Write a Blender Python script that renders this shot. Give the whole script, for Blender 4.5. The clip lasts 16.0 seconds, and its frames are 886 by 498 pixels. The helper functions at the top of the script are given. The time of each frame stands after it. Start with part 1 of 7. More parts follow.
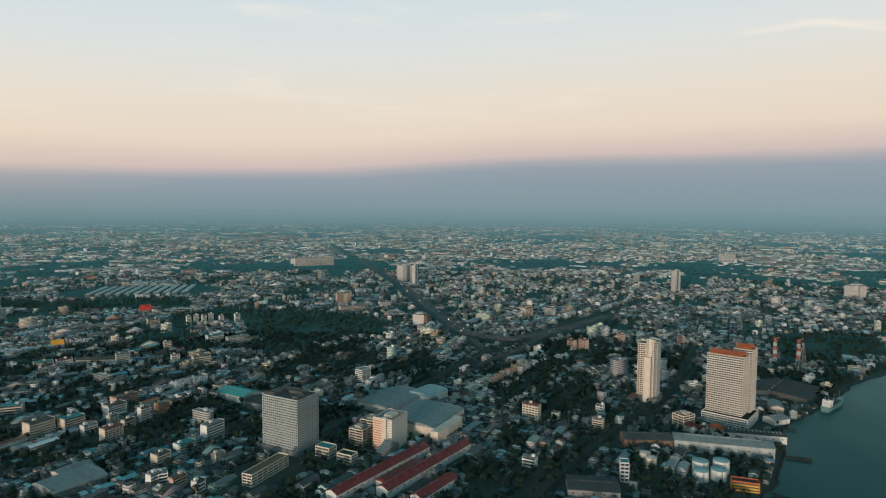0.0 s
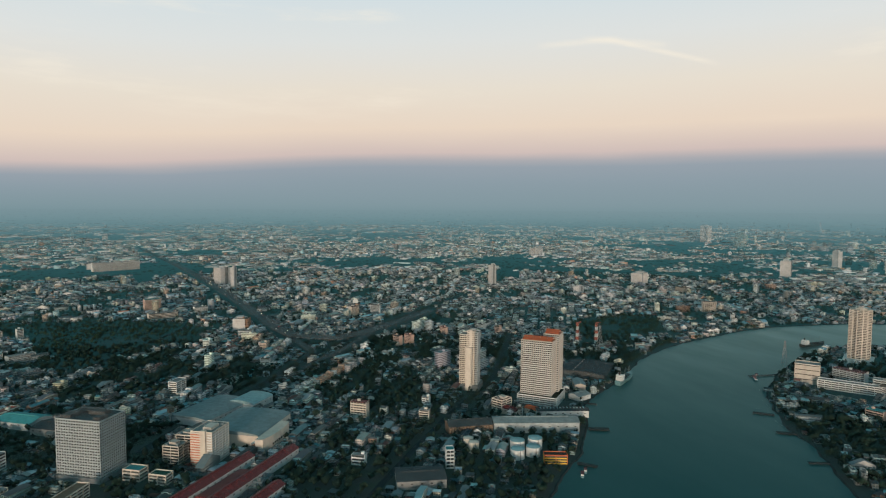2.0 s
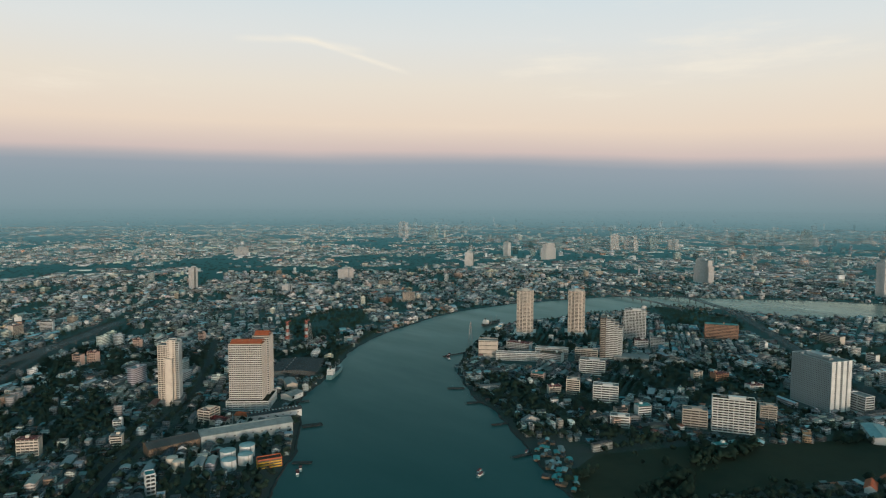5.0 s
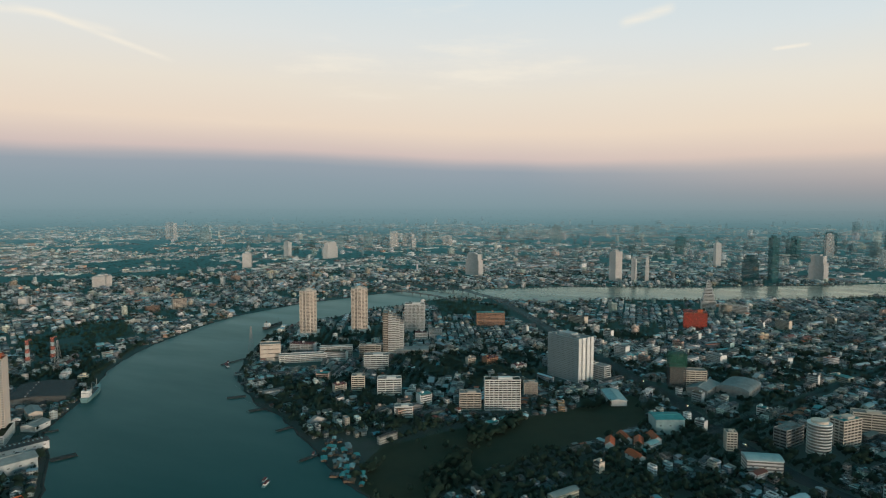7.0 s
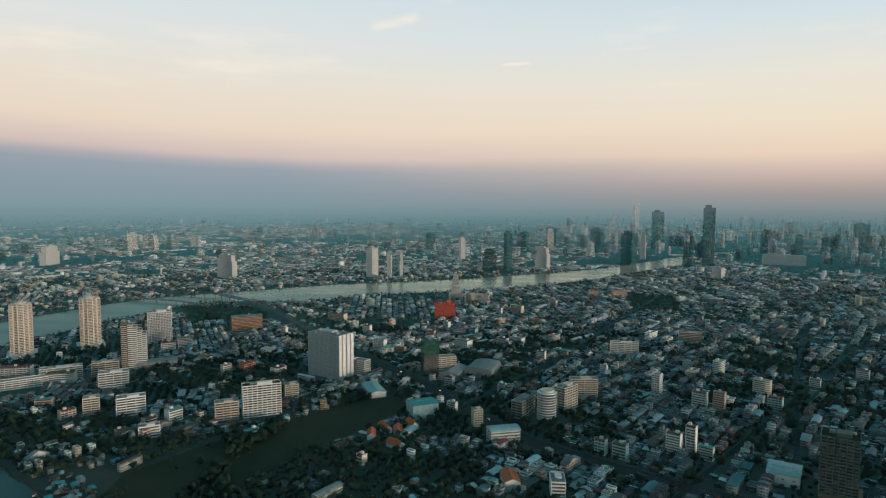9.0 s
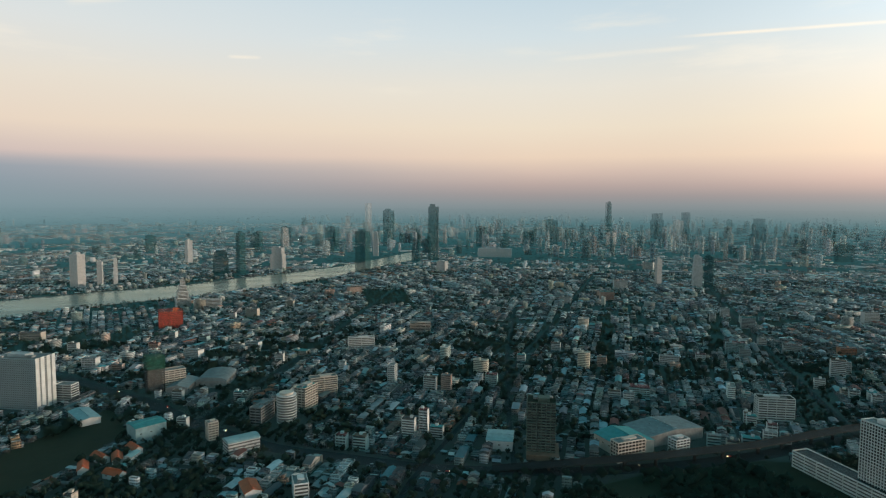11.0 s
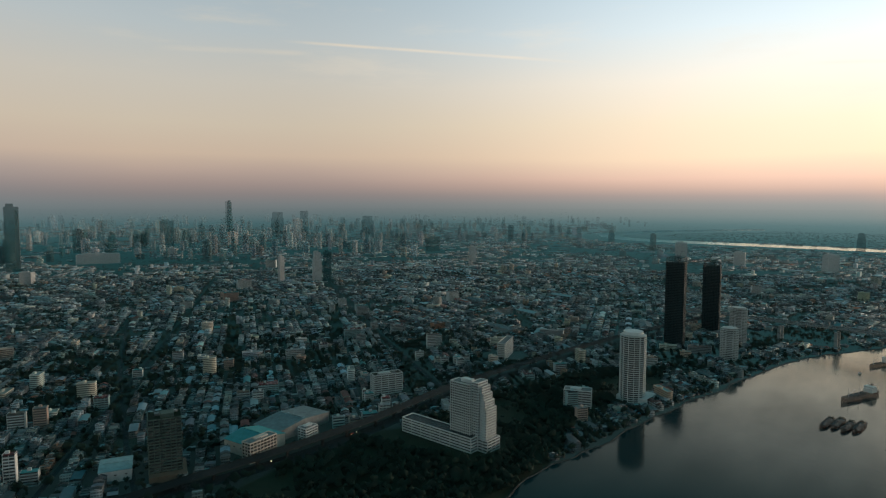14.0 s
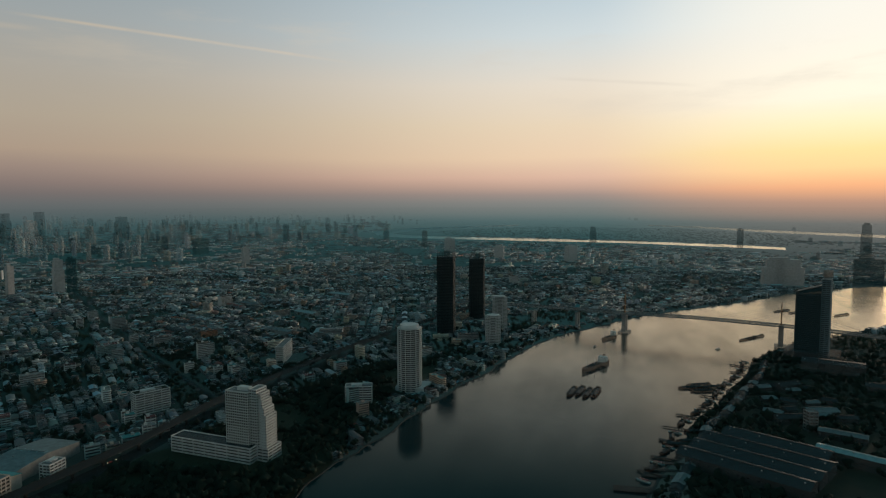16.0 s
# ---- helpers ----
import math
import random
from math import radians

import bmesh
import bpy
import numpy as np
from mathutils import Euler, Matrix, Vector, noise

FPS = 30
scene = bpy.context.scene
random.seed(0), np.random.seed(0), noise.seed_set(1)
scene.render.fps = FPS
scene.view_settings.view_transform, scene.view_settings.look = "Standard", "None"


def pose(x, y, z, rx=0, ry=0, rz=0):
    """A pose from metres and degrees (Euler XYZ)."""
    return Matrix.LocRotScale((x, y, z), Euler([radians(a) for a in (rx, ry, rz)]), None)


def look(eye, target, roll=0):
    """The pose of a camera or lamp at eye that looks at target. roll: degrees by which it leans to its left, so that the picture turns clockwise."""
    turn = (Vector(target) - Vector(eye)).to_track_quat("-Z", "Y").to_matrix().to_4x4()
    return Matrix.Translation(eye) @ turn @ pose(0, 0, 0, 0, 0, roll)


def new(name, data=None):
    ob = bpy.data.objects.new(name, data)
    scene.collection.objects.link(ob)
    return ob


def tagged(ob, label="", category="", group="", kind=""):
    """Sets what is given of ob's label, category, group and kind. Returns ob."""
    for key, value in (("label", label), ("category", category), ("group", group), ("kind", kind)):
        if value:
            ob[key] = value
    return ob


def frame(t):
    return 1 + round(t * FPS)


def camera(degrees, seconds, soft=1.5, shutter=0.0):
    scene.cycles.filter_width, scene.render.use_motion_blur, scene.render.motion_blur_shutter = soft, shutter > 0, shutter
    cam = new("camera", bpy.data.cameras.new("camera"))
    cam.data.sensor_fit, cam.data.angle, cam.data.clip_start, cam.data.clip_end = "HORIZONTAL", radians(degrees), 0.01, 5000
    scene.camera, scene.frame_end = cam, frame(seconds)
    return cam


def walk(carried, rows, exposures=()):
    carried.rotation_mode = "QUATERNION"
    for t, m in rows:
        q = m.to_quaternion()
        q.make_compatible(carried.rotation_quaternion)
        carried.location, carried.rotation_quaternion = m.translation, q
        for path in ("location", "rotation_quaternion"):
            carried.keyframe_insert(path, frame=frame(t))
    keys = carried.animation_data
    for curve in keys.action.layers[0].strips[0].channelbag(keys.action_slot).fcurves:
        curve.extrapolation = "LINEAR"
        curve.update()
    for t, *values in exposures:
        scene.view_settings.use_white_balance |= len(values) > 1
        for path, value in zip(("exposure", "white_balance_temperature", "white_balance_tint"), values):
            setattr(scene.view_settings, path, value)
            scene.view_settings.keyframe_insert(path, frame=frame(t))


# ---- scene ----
cam = camera(71.03, 16.0, soft=1.15)
scene.cycles.transparent_max_bounces = 32
EYE = 285.0                       # height of the drone over the river plain
YAW = [(0.0, 0.0, -3.98, -0.5), (0.5, -3.74, -3.99, -0.45), (1.0, -7.76, -4.01, -0.4), (1.5, -11.95, -4.02, -0.37),
       (2.0, -16.13, -4.03, -0.34), (2.5, -20.06, -4.05, -0.3), (3.0, -24.1, -4.05, -0.3), (3.5, -28.36, -4.07, -0.3),
       (4.0, -33.08, -4.05, -0.3), (6.5, -57.58, -4.11, -0.15), (7.0, -62.74, -4.11, -0.12), (7.5, -68.05, -4.12, -0.12),
       (8.0, -73.44, -4.16, -0.13), (10.5, -102.93, -4.18, -0.28), (11.0, -108.96, -4.18, -0.26), (11.5, -115.02, -4.16, -0.24)]
YAW += [(12.0, -121.05, -4.14, -0.24), (12.5, -126.88, -4.15, -0.22), (13.0, -132.56, -4.17, -0.14), (13.5, -137.83, -4.19, -0.11),
        (14.0, -142.89, -4.18, -0.08), (14.5, -147.89, -4.2, -0.03), (15.0, -152.87, -4.24, 0.04), (15.5, -158.04, -4.27, 0.1),
        (16.0, -163.33, -4.29, 0.13)]
walk(cam, [(t, pose(0, 0, EYE, 90 + p, r, yw)) for t, yw, p, r in YAW],
     exposures=[(0.0, 0.05, 6330, 9), (9.0, 0.07, 6330, 9), (11.0, 0.06, 6330, 9), (12.0, -0.05, 6350, 9), (13.5, -0.36, 6400, 9), (14.5, -0.58, 6450, 9.5), (16.0, -0.96, 6560, 10)])

# ---- world and sun ----
SUN_YAW, SUN_UP = -204.0, 5.0
SUN_H = (-math.sin(radians(SUN_YAW)), math.cos(radians(SUN_YAW)), 0.0)


def lin(r, g, b):
    """Linear colour from 8-bit display values."""
    return tuple(((c / 255 + 0.055) / 1.055) ** 2.4 if c > 10 else c / 255 / 12.92 for c in (r, g, b)) + (1.0,)


class Nodes:
    """A small helper to wire node trees."""

    def __init__(self, tree):
        self.tree = tree
        tree.nodes.clear()

    def add(self, kind):
        return self.tree.nodes.new(kind)

    def link(self, a, b):
        self.tree.links.new(a, b)

    def put(self, sock, v):
        if isinstance(v, bpy.types.NodeSocket):
            self.link(v, sock)
        else:
            sock.default_value = v

    def math(self, op, a, b=0.0, c=None, clamp=False):
        n = self.add("ShaderNodeMath")
        n.operation, n.use_clamp = op, clamp
        self.put(n.inputs[0], a)
        self.put(n.inputs[1], b)
        if c is not None:
            self.put(n.inputs[2], c)
        return n.outputs[0]

    def dot(self, a, v):
        n = self.add("ShaderNodeVectorMath")
        n.operation = "DOT_PRODUCT"
        self.put(n.inputs[0], a)
        self.put(n.inputs[1], v)
        return n.outputs["Value"]

    def mix(self, f, a, b, mode="MIX"):
        n = self.add("ShaderNodeMix")
        n.data_type, n.blend_type = "RGBA", mode
        self.put(n.inputs[0], f)
        self.put(n.inputs[6], a)
        self.put(n.inputs[7], b)
        return n.outputs[2]

    def ramp(self, f, stops, interp="LINEAR"):
        n = self.add("ShaderNodeValToRGB")
        e = n.color_ramp.elements
        n.color_ramp.interpolation = interp
        e[0].position, e[0].color = stops[0]
        e[1].position, e[1].color = stops[-1]
        for p, c in stops[1:-1]:
            e.new(p).color = c
        self.put(n.inputs[0], f)
        return n.outputs[0]

    def noise(self, vec, scale, detail=3.0, rough=0.5):
        n = self.add("ShaderNodeTexNoise")
        if vec is not None:
            self.put(n.inputs["Vector"], vec)
        n.inputs["Scale"].default_value, n.inputs["Detail"].default_value, n.inputs["Roughness"].default_value = scale, detail, rough
        return n.outputs["Fac"]

    def span(self, v, a, b, lo=0.0, hi=1.0, smooth=True):
        n = self.add("ShaderNodeMapRange")
        n.interpolation_type = "SMOOTHSTEP" if smooth else "LINEAR"
        self.put(n.inputs[0], v)
        for i, x in zip((1, 2, 3, 4), (a, b, lo, hi)):
            n.inputs[i].default_value = x
        return n.outputs[0]


def build_world():
    w = bpy.data.worlds.new("dawn_sky")
    scene.world = w
    w.use_nodes = True
    n = Nodes(w.node_tree)
    d = n.add("ShaderNodeTexCoord").outputs["Generated"]
    sep = n.add("ShaderNodeSeparateXYZ")
    n.link(d, sep.inputs[0])
    z = sep.outputs[2]
    # soft uneven edge of the haze bank
    flat = n.add("ShaderNodeMapping")
    n.link(d, flat.inputs[0])
    flat.inputs["Scale"].default_value = (1.6, 1.6, 9.0)
    wob = n.math("MULTIPLY", n.math("SUBTRACT", n.noise(flat.outputs[0], 1.3, 4.0, 0.5), 0.5), 0.018)
    grow = n.span(z, 0.0, 0.05)
    # the bank stands higher over one stretch of the horizon
    bank = n.span(n.dot(d, (math.sin(radians(30)), math.cos(radians(30)), 0.0)), 0.78, 1.0, 0.0, -0.012)
    low = n.span(n.dot(d, (-0.707, 0.707, 0.0)), 0.6, 1.0, 0.0, 0.018)
    zz = n.math("ADD", z, n.math("MULTIPLY", n.math("ADD", n.math("ADD", wob, low), bank), grow))
    f = n.span(zz, -0.36, 0.46, 0.0, 1.0, smooth=False)

    def at(z0, r, g, b, gain=1.0):
        c = lin(r, g, b)
        return ((z0 + 0.36) / 0.82, tuple(k * gain for k in c[:3]) + (1.0,))
    # stops below zero are painted haze, seen through the faded far surfaces
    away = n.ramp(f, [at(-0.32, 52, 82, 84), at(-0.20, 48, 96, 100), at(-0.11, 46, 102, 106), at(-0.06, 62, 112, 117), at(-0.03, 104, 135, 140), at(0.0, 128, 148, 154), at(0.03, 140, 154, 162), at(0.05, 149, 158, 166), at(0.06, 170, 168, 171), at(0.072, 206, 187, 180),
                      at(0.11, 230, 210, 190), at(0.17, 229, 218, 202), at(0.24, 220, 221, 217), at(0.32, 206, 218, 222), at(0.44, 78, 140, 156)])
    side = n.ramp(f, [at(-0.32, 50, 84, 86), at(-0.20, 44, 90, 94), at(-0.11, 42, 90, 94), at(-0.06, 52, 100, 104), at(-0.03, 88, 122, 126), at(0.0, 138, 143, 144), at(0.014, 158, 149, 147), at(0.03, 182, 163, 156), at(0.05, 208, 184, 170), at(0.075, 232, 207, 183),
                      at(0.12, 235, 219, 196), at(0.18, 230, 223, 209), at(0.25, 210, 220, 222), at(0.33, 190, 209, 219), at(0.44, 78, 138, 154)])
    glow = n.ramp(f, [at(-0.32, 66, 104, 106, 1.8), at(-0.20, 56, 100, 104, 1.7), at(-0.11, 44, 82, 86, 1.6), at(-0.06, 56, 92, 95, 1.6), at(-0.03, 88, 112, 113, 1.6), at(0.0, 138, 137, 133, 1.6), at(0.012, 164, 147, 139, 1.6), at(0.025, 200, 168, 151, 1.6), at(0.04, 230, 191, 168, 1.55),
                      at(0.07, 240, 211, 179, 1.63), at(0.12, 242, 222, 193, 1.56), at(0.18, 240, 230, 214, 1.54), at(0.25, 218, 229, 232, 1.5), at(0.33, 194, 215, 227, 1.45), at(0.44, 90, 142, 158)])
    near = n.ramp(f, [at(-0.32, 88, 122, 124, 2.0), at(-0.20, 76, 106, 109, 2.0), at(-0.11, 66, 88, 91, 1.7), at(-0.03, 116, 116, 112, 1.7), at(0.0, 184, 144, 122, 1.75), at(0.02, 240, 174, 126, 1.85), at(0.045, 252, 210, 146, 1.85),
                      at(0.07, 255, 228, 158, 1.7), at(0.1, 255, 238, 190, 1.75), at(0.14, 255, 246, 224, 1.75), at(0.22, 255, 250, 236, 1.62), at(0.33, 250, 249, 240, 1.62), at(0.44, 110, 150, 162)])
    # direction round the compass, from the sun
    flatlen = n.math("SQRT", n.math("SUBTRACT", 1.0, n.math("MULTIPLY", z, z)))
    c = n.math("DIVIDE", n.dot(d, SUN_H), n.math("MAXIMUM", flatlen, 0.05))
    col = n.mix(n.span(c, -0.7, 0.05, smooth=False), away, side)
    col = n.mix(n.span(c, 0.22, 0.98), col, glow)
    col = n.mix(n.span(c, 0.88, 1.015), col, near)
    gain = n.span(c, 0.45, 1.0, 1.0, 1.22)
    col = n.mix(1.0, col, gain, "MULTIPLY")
    # thin high cloud, drawn out along the horizon
    m = n.add("ShaderNodeMapping")
    n.link(d, m.inputs[0])
    m.inputs["Scale"].default_value = (1.2, 1.2, 7.0)
    m.inputs["Rotation"].default_value = (0.05, 0.09, 0.7)
    wisp = n.span(n.noise(m.outputs[0], 2.1, 7.0, 0.62), 0.52, 0.74)
    wisp = n.math("MULTIPLY", wisp, n.span(z, 0.09, 0.2))
    pale = n.mix(n.span(c, 0.2, 0.9), lin(248, 236, 216), (1.3, 1.2, 1.05, 1.0))
    col = n.mix(n.math("MULTIPLY", wisp, 0.5), col, pale)
    # fine drawn-out streaks: bearing and height of both ends, width, strength
    frag = n.span(n.noise(m.outputs[0], 9.0, 5.0, 0.6), 0.35, 0.65, 0.5, 1.0)
    for a1, e1, a2, e2, wide, much in ((-128, 13.9, -156, 12.2, 0.0036, 1.0), (-30, 14.4, -40, 11.6, 0.006, 0.55), (-24, 13.9, -32, 14.3, 0.008, 0.35), (-132, 13.0, -118, 12.6, 0.006, 0.4),
                                       (-78, 15.2, -83, 16.4, 0.012, 0.6), (-90, 12.3, -93, 12.4, 0.004, 0.7), (-28, 14.5, -36, 13.4, 0.008, 0.4), (-172, 11.0, -186, 9.6, 0.004, 0.35), (-182, 17.4, -197, 15.6, 0.014, 0.5)):
        va, vb = (Vector((-math.sin(radians(a)) * math.cos(radians(el)), math.cos(radians(a)) * math.cos(radians(el)), math.sin(radians(el)))) for a, el in ((a1, e1), (a2, e2)))
        mid, nv = (va + vb).normalized(), va.cross(vb).normalized()
        off = n.math("ABSOLUTE", n.dot(d, tuple(nv)))
        lo = va.dot(mid)
        k = n.math("MULTIPLY", n.span(off, 0.0, wide, 1.0, 0.0), n.span(n.dot(d, tuple(mid)), lo, 1 - (1 - lo) * 0.35))
        col = n.mix(n.math("MULTIPLY", n.math("MULTIPLY", k, frag), much), col, pale)
    # zenith
    col = n.mix(n.span(z, 0.36, 0.6), col, (0.050, 0.250, 0.300, 1.0))
    # the real atmosphere adds its share overhead
    sky = n.add("ShaderNodeTexSky")
    sky.sky_type, sky.sun_disc, sky.sun_elevation, sky.sun_rotation = "NISHITA", False, radians(SUN_UP), radians(-SUN_YAW)
    tint = n.mix(1.0, sky.outputs[0], (0.004, 0.010, 0.010, 1.0), "MULTIPLY")
    col = n.mix(n.span(z, 0.42, 0.8), col, tint, "ADD")
    bg = n.add("ShaderNodeBackground")
    n.link(col, bg.inputs[0])
    bg.inputs[1].default_value = 1.0
    out = n.add("ShaderNodeOutputWorld")
    n.link(bg.outputs[0], out.inputs[0])


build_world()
sun = new("sun", bpy.data.lights.new("sun", "SUN"))
sun.data.energy, sun.data.angle, sun.data.color = 2.9, radians(8.0), (1.0, 0.75, 0.56)
sun_dir = Vector((SUN_H[0] * math.cos(radians(SUN_UP)), SUN_H[1] * math.cos(radians(SUN_UP)), math.sin(radians(SUN_UP))))
sun.matrix_basis = look((0, 0, 0), -sun_dir)

# ---- materials ----
MATS = {}


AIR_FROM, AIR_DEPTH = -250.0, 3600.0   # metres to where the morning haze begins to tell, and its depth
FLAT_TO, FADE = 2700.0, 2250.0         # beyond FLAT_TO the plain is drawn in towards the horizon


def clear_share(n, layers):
    """The share of a far surface left opaque: haze is imitated by letting the world's lower colours through; layers: of
    how many surfaces behind one another a line of sight meets, one over.
    """
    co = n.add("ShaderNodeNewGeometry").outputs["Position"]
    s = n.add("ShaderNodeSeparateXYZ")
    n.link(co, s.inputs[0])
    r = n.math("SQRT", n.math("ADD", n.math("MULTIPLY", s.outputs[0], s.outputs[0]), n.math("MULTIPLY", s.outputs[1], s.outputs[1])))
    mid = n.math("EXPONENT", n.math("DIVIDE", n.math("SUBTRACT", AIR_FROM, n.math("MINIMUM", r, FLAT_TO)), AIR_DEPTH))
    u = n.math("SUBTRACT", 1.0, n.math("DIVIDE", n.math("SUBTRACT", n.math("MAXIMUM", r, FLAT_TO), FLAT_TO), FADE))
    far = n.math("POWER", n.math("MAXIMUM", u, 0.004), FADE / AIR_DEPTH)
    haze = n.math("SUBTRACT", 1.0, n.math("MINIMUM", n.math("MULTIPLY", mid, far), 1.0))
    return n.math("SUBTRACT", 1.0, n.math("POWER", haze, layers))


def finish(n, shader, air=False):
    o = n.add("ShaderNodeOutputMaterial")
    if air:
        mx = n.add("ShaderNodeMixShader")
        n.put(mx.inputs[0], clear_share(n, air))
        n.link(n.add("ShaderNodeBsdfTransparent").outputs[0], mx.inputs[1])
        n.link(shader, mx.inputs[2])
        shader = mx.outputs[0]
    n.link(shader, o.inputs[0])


def principled(n, base, rough, spec=0.5, metal=0.0, bump=None, strength=0.3, dist=0.1, ior=None, air=False):
    p = n.add("ShaderNodeBsdfPrincipled")
    n.put(p.inputs["Base Color"], base)
    n.put(p.inputs["Roughness"], rough)
    p.inputs["Specular IOR Level"].default_value = spec
    p.inputs["Metallic"].default_value = metal
    if ior:
        p.inputs["IOR"].default_value = ior
    if bump is not None:
        b = n.add("ShaderNodeBump")
        b.inputs["Strength"].default_value, b.inputs["Distance"].default_value = strength, dist
        n.link(bump, b.inputs["Height"])
        n.link(b.outputs[0], p.inputs["Normal"])
    finish(n, p.outputs[0], air)
    return p


def material(name):
    m = bpy.data.materials.new(name)
    m.use_nodes = True
    MATS[name] = m
    return m, Nodes(m.node_tree)


def coords(n):
    return n.add("ShaderNodeTexCoord").outputs["Object"]


def plain(name, col, rough=0.7, metal=0.0, spread=0.25, scale=0.15, spec=0.3, air=0.85):
    """Painted or bare surface with stains at two scales, and a slight difference from piece to piece."""
    m, n = material(name)
    co = coords(n)
    a = n.noise(co, scale, 5.0, 0.6)
    b = n.noise(co, scale * 12, 3.0, 0.6)
    r = n.add("ShaderNodeObjectInfo").outputs["Random"]
    k = n.math("ADD", n.span(a, 0.3, 0.7, 1.0 - spread, 1.0 + spread * 0.3, False), n.math("MULTIPLY", n.math("SUBTRACT", b, 0.5), spread))
    k = n.math("ADD", k, n.math("MULTIPLY", n.math("SUBTRACT", r, 0.5), spread * 0.5))
    col = n.mix(1.0, (*col[:3], 1.0), n.math("MULTIPLY", k, 1.0), "MULTIPLY")
    principled(n, col, rough, spec, metal, b, 0.2, 0.05, air=air)
    return m


def tinted(name, rough, kind, air=False):
    """Surface of many small buildings: each one's own paint from the attribute 'tint', with weathering."""
    m, n = material(name)
    att = n.add("ShaderNodeAttribute")
    att.attribute_name = "tint"
    t = att.outputs["Color"]
    co = coords(n)
    a = n.noise(co, 0.12, 4.0, 0.6)
    b = n.noise(co, 1.1, 3.0, 0.6)
    k = n.math("ADD", n.span(a, 0.3, 0.7, 0.78, 1.08, False), n.math("MULTIPLY", n.math("SUBTRACT", b, 0.5), 0.5))
    col = n.mix(1.0, t, k, "MULTIPLY")
    uv = n.add("ShaderNodeUVMap")
    uv.uv_map = "metres"
    s = n.add("ShaderNodeSeparateXYZ")
    n.link(uv.outputs[0], s.inputs[0])
    rg = rough
    if kind == "wall":
        fu = n.math("FRACT", n.math("DIVIDE", s.outputs[0], 2.6))
        fv = n.math("FRACT", n.math("DIVIDE", s.outputs[1], 3.1))
        win = n.math("MULTIPLY", n.math("LESS_THAN", n.math("ABSOLUTE", n.math("SUBTRACT", fu, 0.5)), 0.40),
                     n.math("LESS_THAN", n.math("ABSOLUTE", n.math("SUBTRACT", fv, 0.50)), 0.27))
        col = n.mix(n.math("MULTIPLY", win, n.span(a, 0.35, 0.65, 0.55, 0.92)), col, (0.03, 0.037, 0.04, 1.0))
        rg = n.math("SUBTRACT", rough, n.math("MULTIPLY", win, 0.45))
    bump = b
    if kind == "roof":
        rib = n.math("FRACT", n.math("DIVIDE", s.outputs[0], 0.8))
        bump = n.math("ADD", b, n.math("MULTIPLY", rib, 0.6))
    principled(n, col, rg, 0.3, 0.0, bump, 0.3, 0.1, air=air)
    return m


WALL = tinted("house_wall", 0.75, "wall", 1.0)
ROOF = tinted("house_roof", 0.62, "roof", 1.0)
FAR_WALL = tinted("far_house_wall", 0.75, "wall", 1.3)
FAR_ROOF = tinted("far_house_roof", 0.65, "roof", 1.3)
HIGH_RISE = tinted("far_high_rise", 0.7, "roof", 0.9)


def leafy(name, dark, lite, scale=0.35, air=False):
    m, n = material(name)
    co = coords(n)
    a = n.noise(co, 0.02, 3.0, 0.5)
    b = n.noise(co, scale, 4.0, 0.65)
    r = n.add("ShaderNodeNewGeometry").outputs["Random Per Island"]
    f = n.math("ADD", n.math("MULTIPLY", a, 0.5), n.math("ADD", n.math("MULTIPLY", b, 0.6), n.math("MULTIPLY", r, 0.5)))
    col = n.mix(n.span(f, 0.45, 1.15), (*dark, 1.0), (*lite, 1.0))
    principled(n, col, 0.85, 0.15, 0.0, b, 0.6, 0.5, air=air)
    return m


LEAF = leafy("foliage", (0.012, 0.028, 0.023), (0.024, 0.047, 0.032), 0.35, 0.6)
FAR_TREE = leafy("far_plain_trees", (0.012, 0.028, 0.022), (0.030, 0.056, 0.036), 0.35, 0.5)
FAR_LEAF = leafy("far_foliage", (0.009, 0.024, 0.016), (0.030, 0.056, 0.030), 0.35, 0.45)
GRASS = leafy("meadow", (0.011, 0.020, 0.012), (0.034, 0.038, 0.021), 0.05, 1.7)
BARK = plain("bark", (0.09, 0.07, 0.05), 0.9)


def ground_mat():
    m, n = material("city_ground")
    co = coords(n)
    a = n.noise(co, 0.004, 5.0, 0.6)
    b = n.noise(co, 0.03, 5.0, 0.6)
    c = n.noise(co, 0.4, 4.0, 0.6)
    col = n.mix(n.span(b, 0.42, 0.6), (0.050, 0.046, 0.042, 1), (0.038, 0.044, 0.030, 1))
    col = n.mix(n.span(a, 0.5, 0.68), col, (0.062, 0.062, 0.058, 1))
    col = n.mix(n.math("MULTIPLY", n.span(c, 0.45, 0.75), 0.5), col, (0.075, 0.073, 0.068, 1))
    # beyond the near quarters, roofs too small to tell apart
    v = n.add("ShaderNodeTexVoronoi")
    n.link(co, v.inputs["Vector"])
    v.inputs["Scale"].default_value = 0.03
    speck = n.math("MULTIPLY", n.math("LESS_THAN", v.outputs["Distance"], 0.34), n.span(v.outputs["Color"], 0.45, 0.6))
    ps = n.add("ShaderNodeSeparateXYZ")
    n.link(co, ps.inputs[0])
    r2 = n.math("ADD", n.math("MULTIPLY", ps.outputs[0], ps.outputs[0]), n.math("MULTIPLY", ps.outputs[1], ps.outputs[1]))
    col = n.mix(n.math("MULTIPLY", speck, n.span(r2, 2800.0 ** 2, 4200.0 ** 2, 0.0, 0.6)), col, (0.28, 0.28, 0.26, 1))
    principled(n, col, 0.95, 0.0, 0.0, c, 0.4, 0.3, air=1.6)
    return m


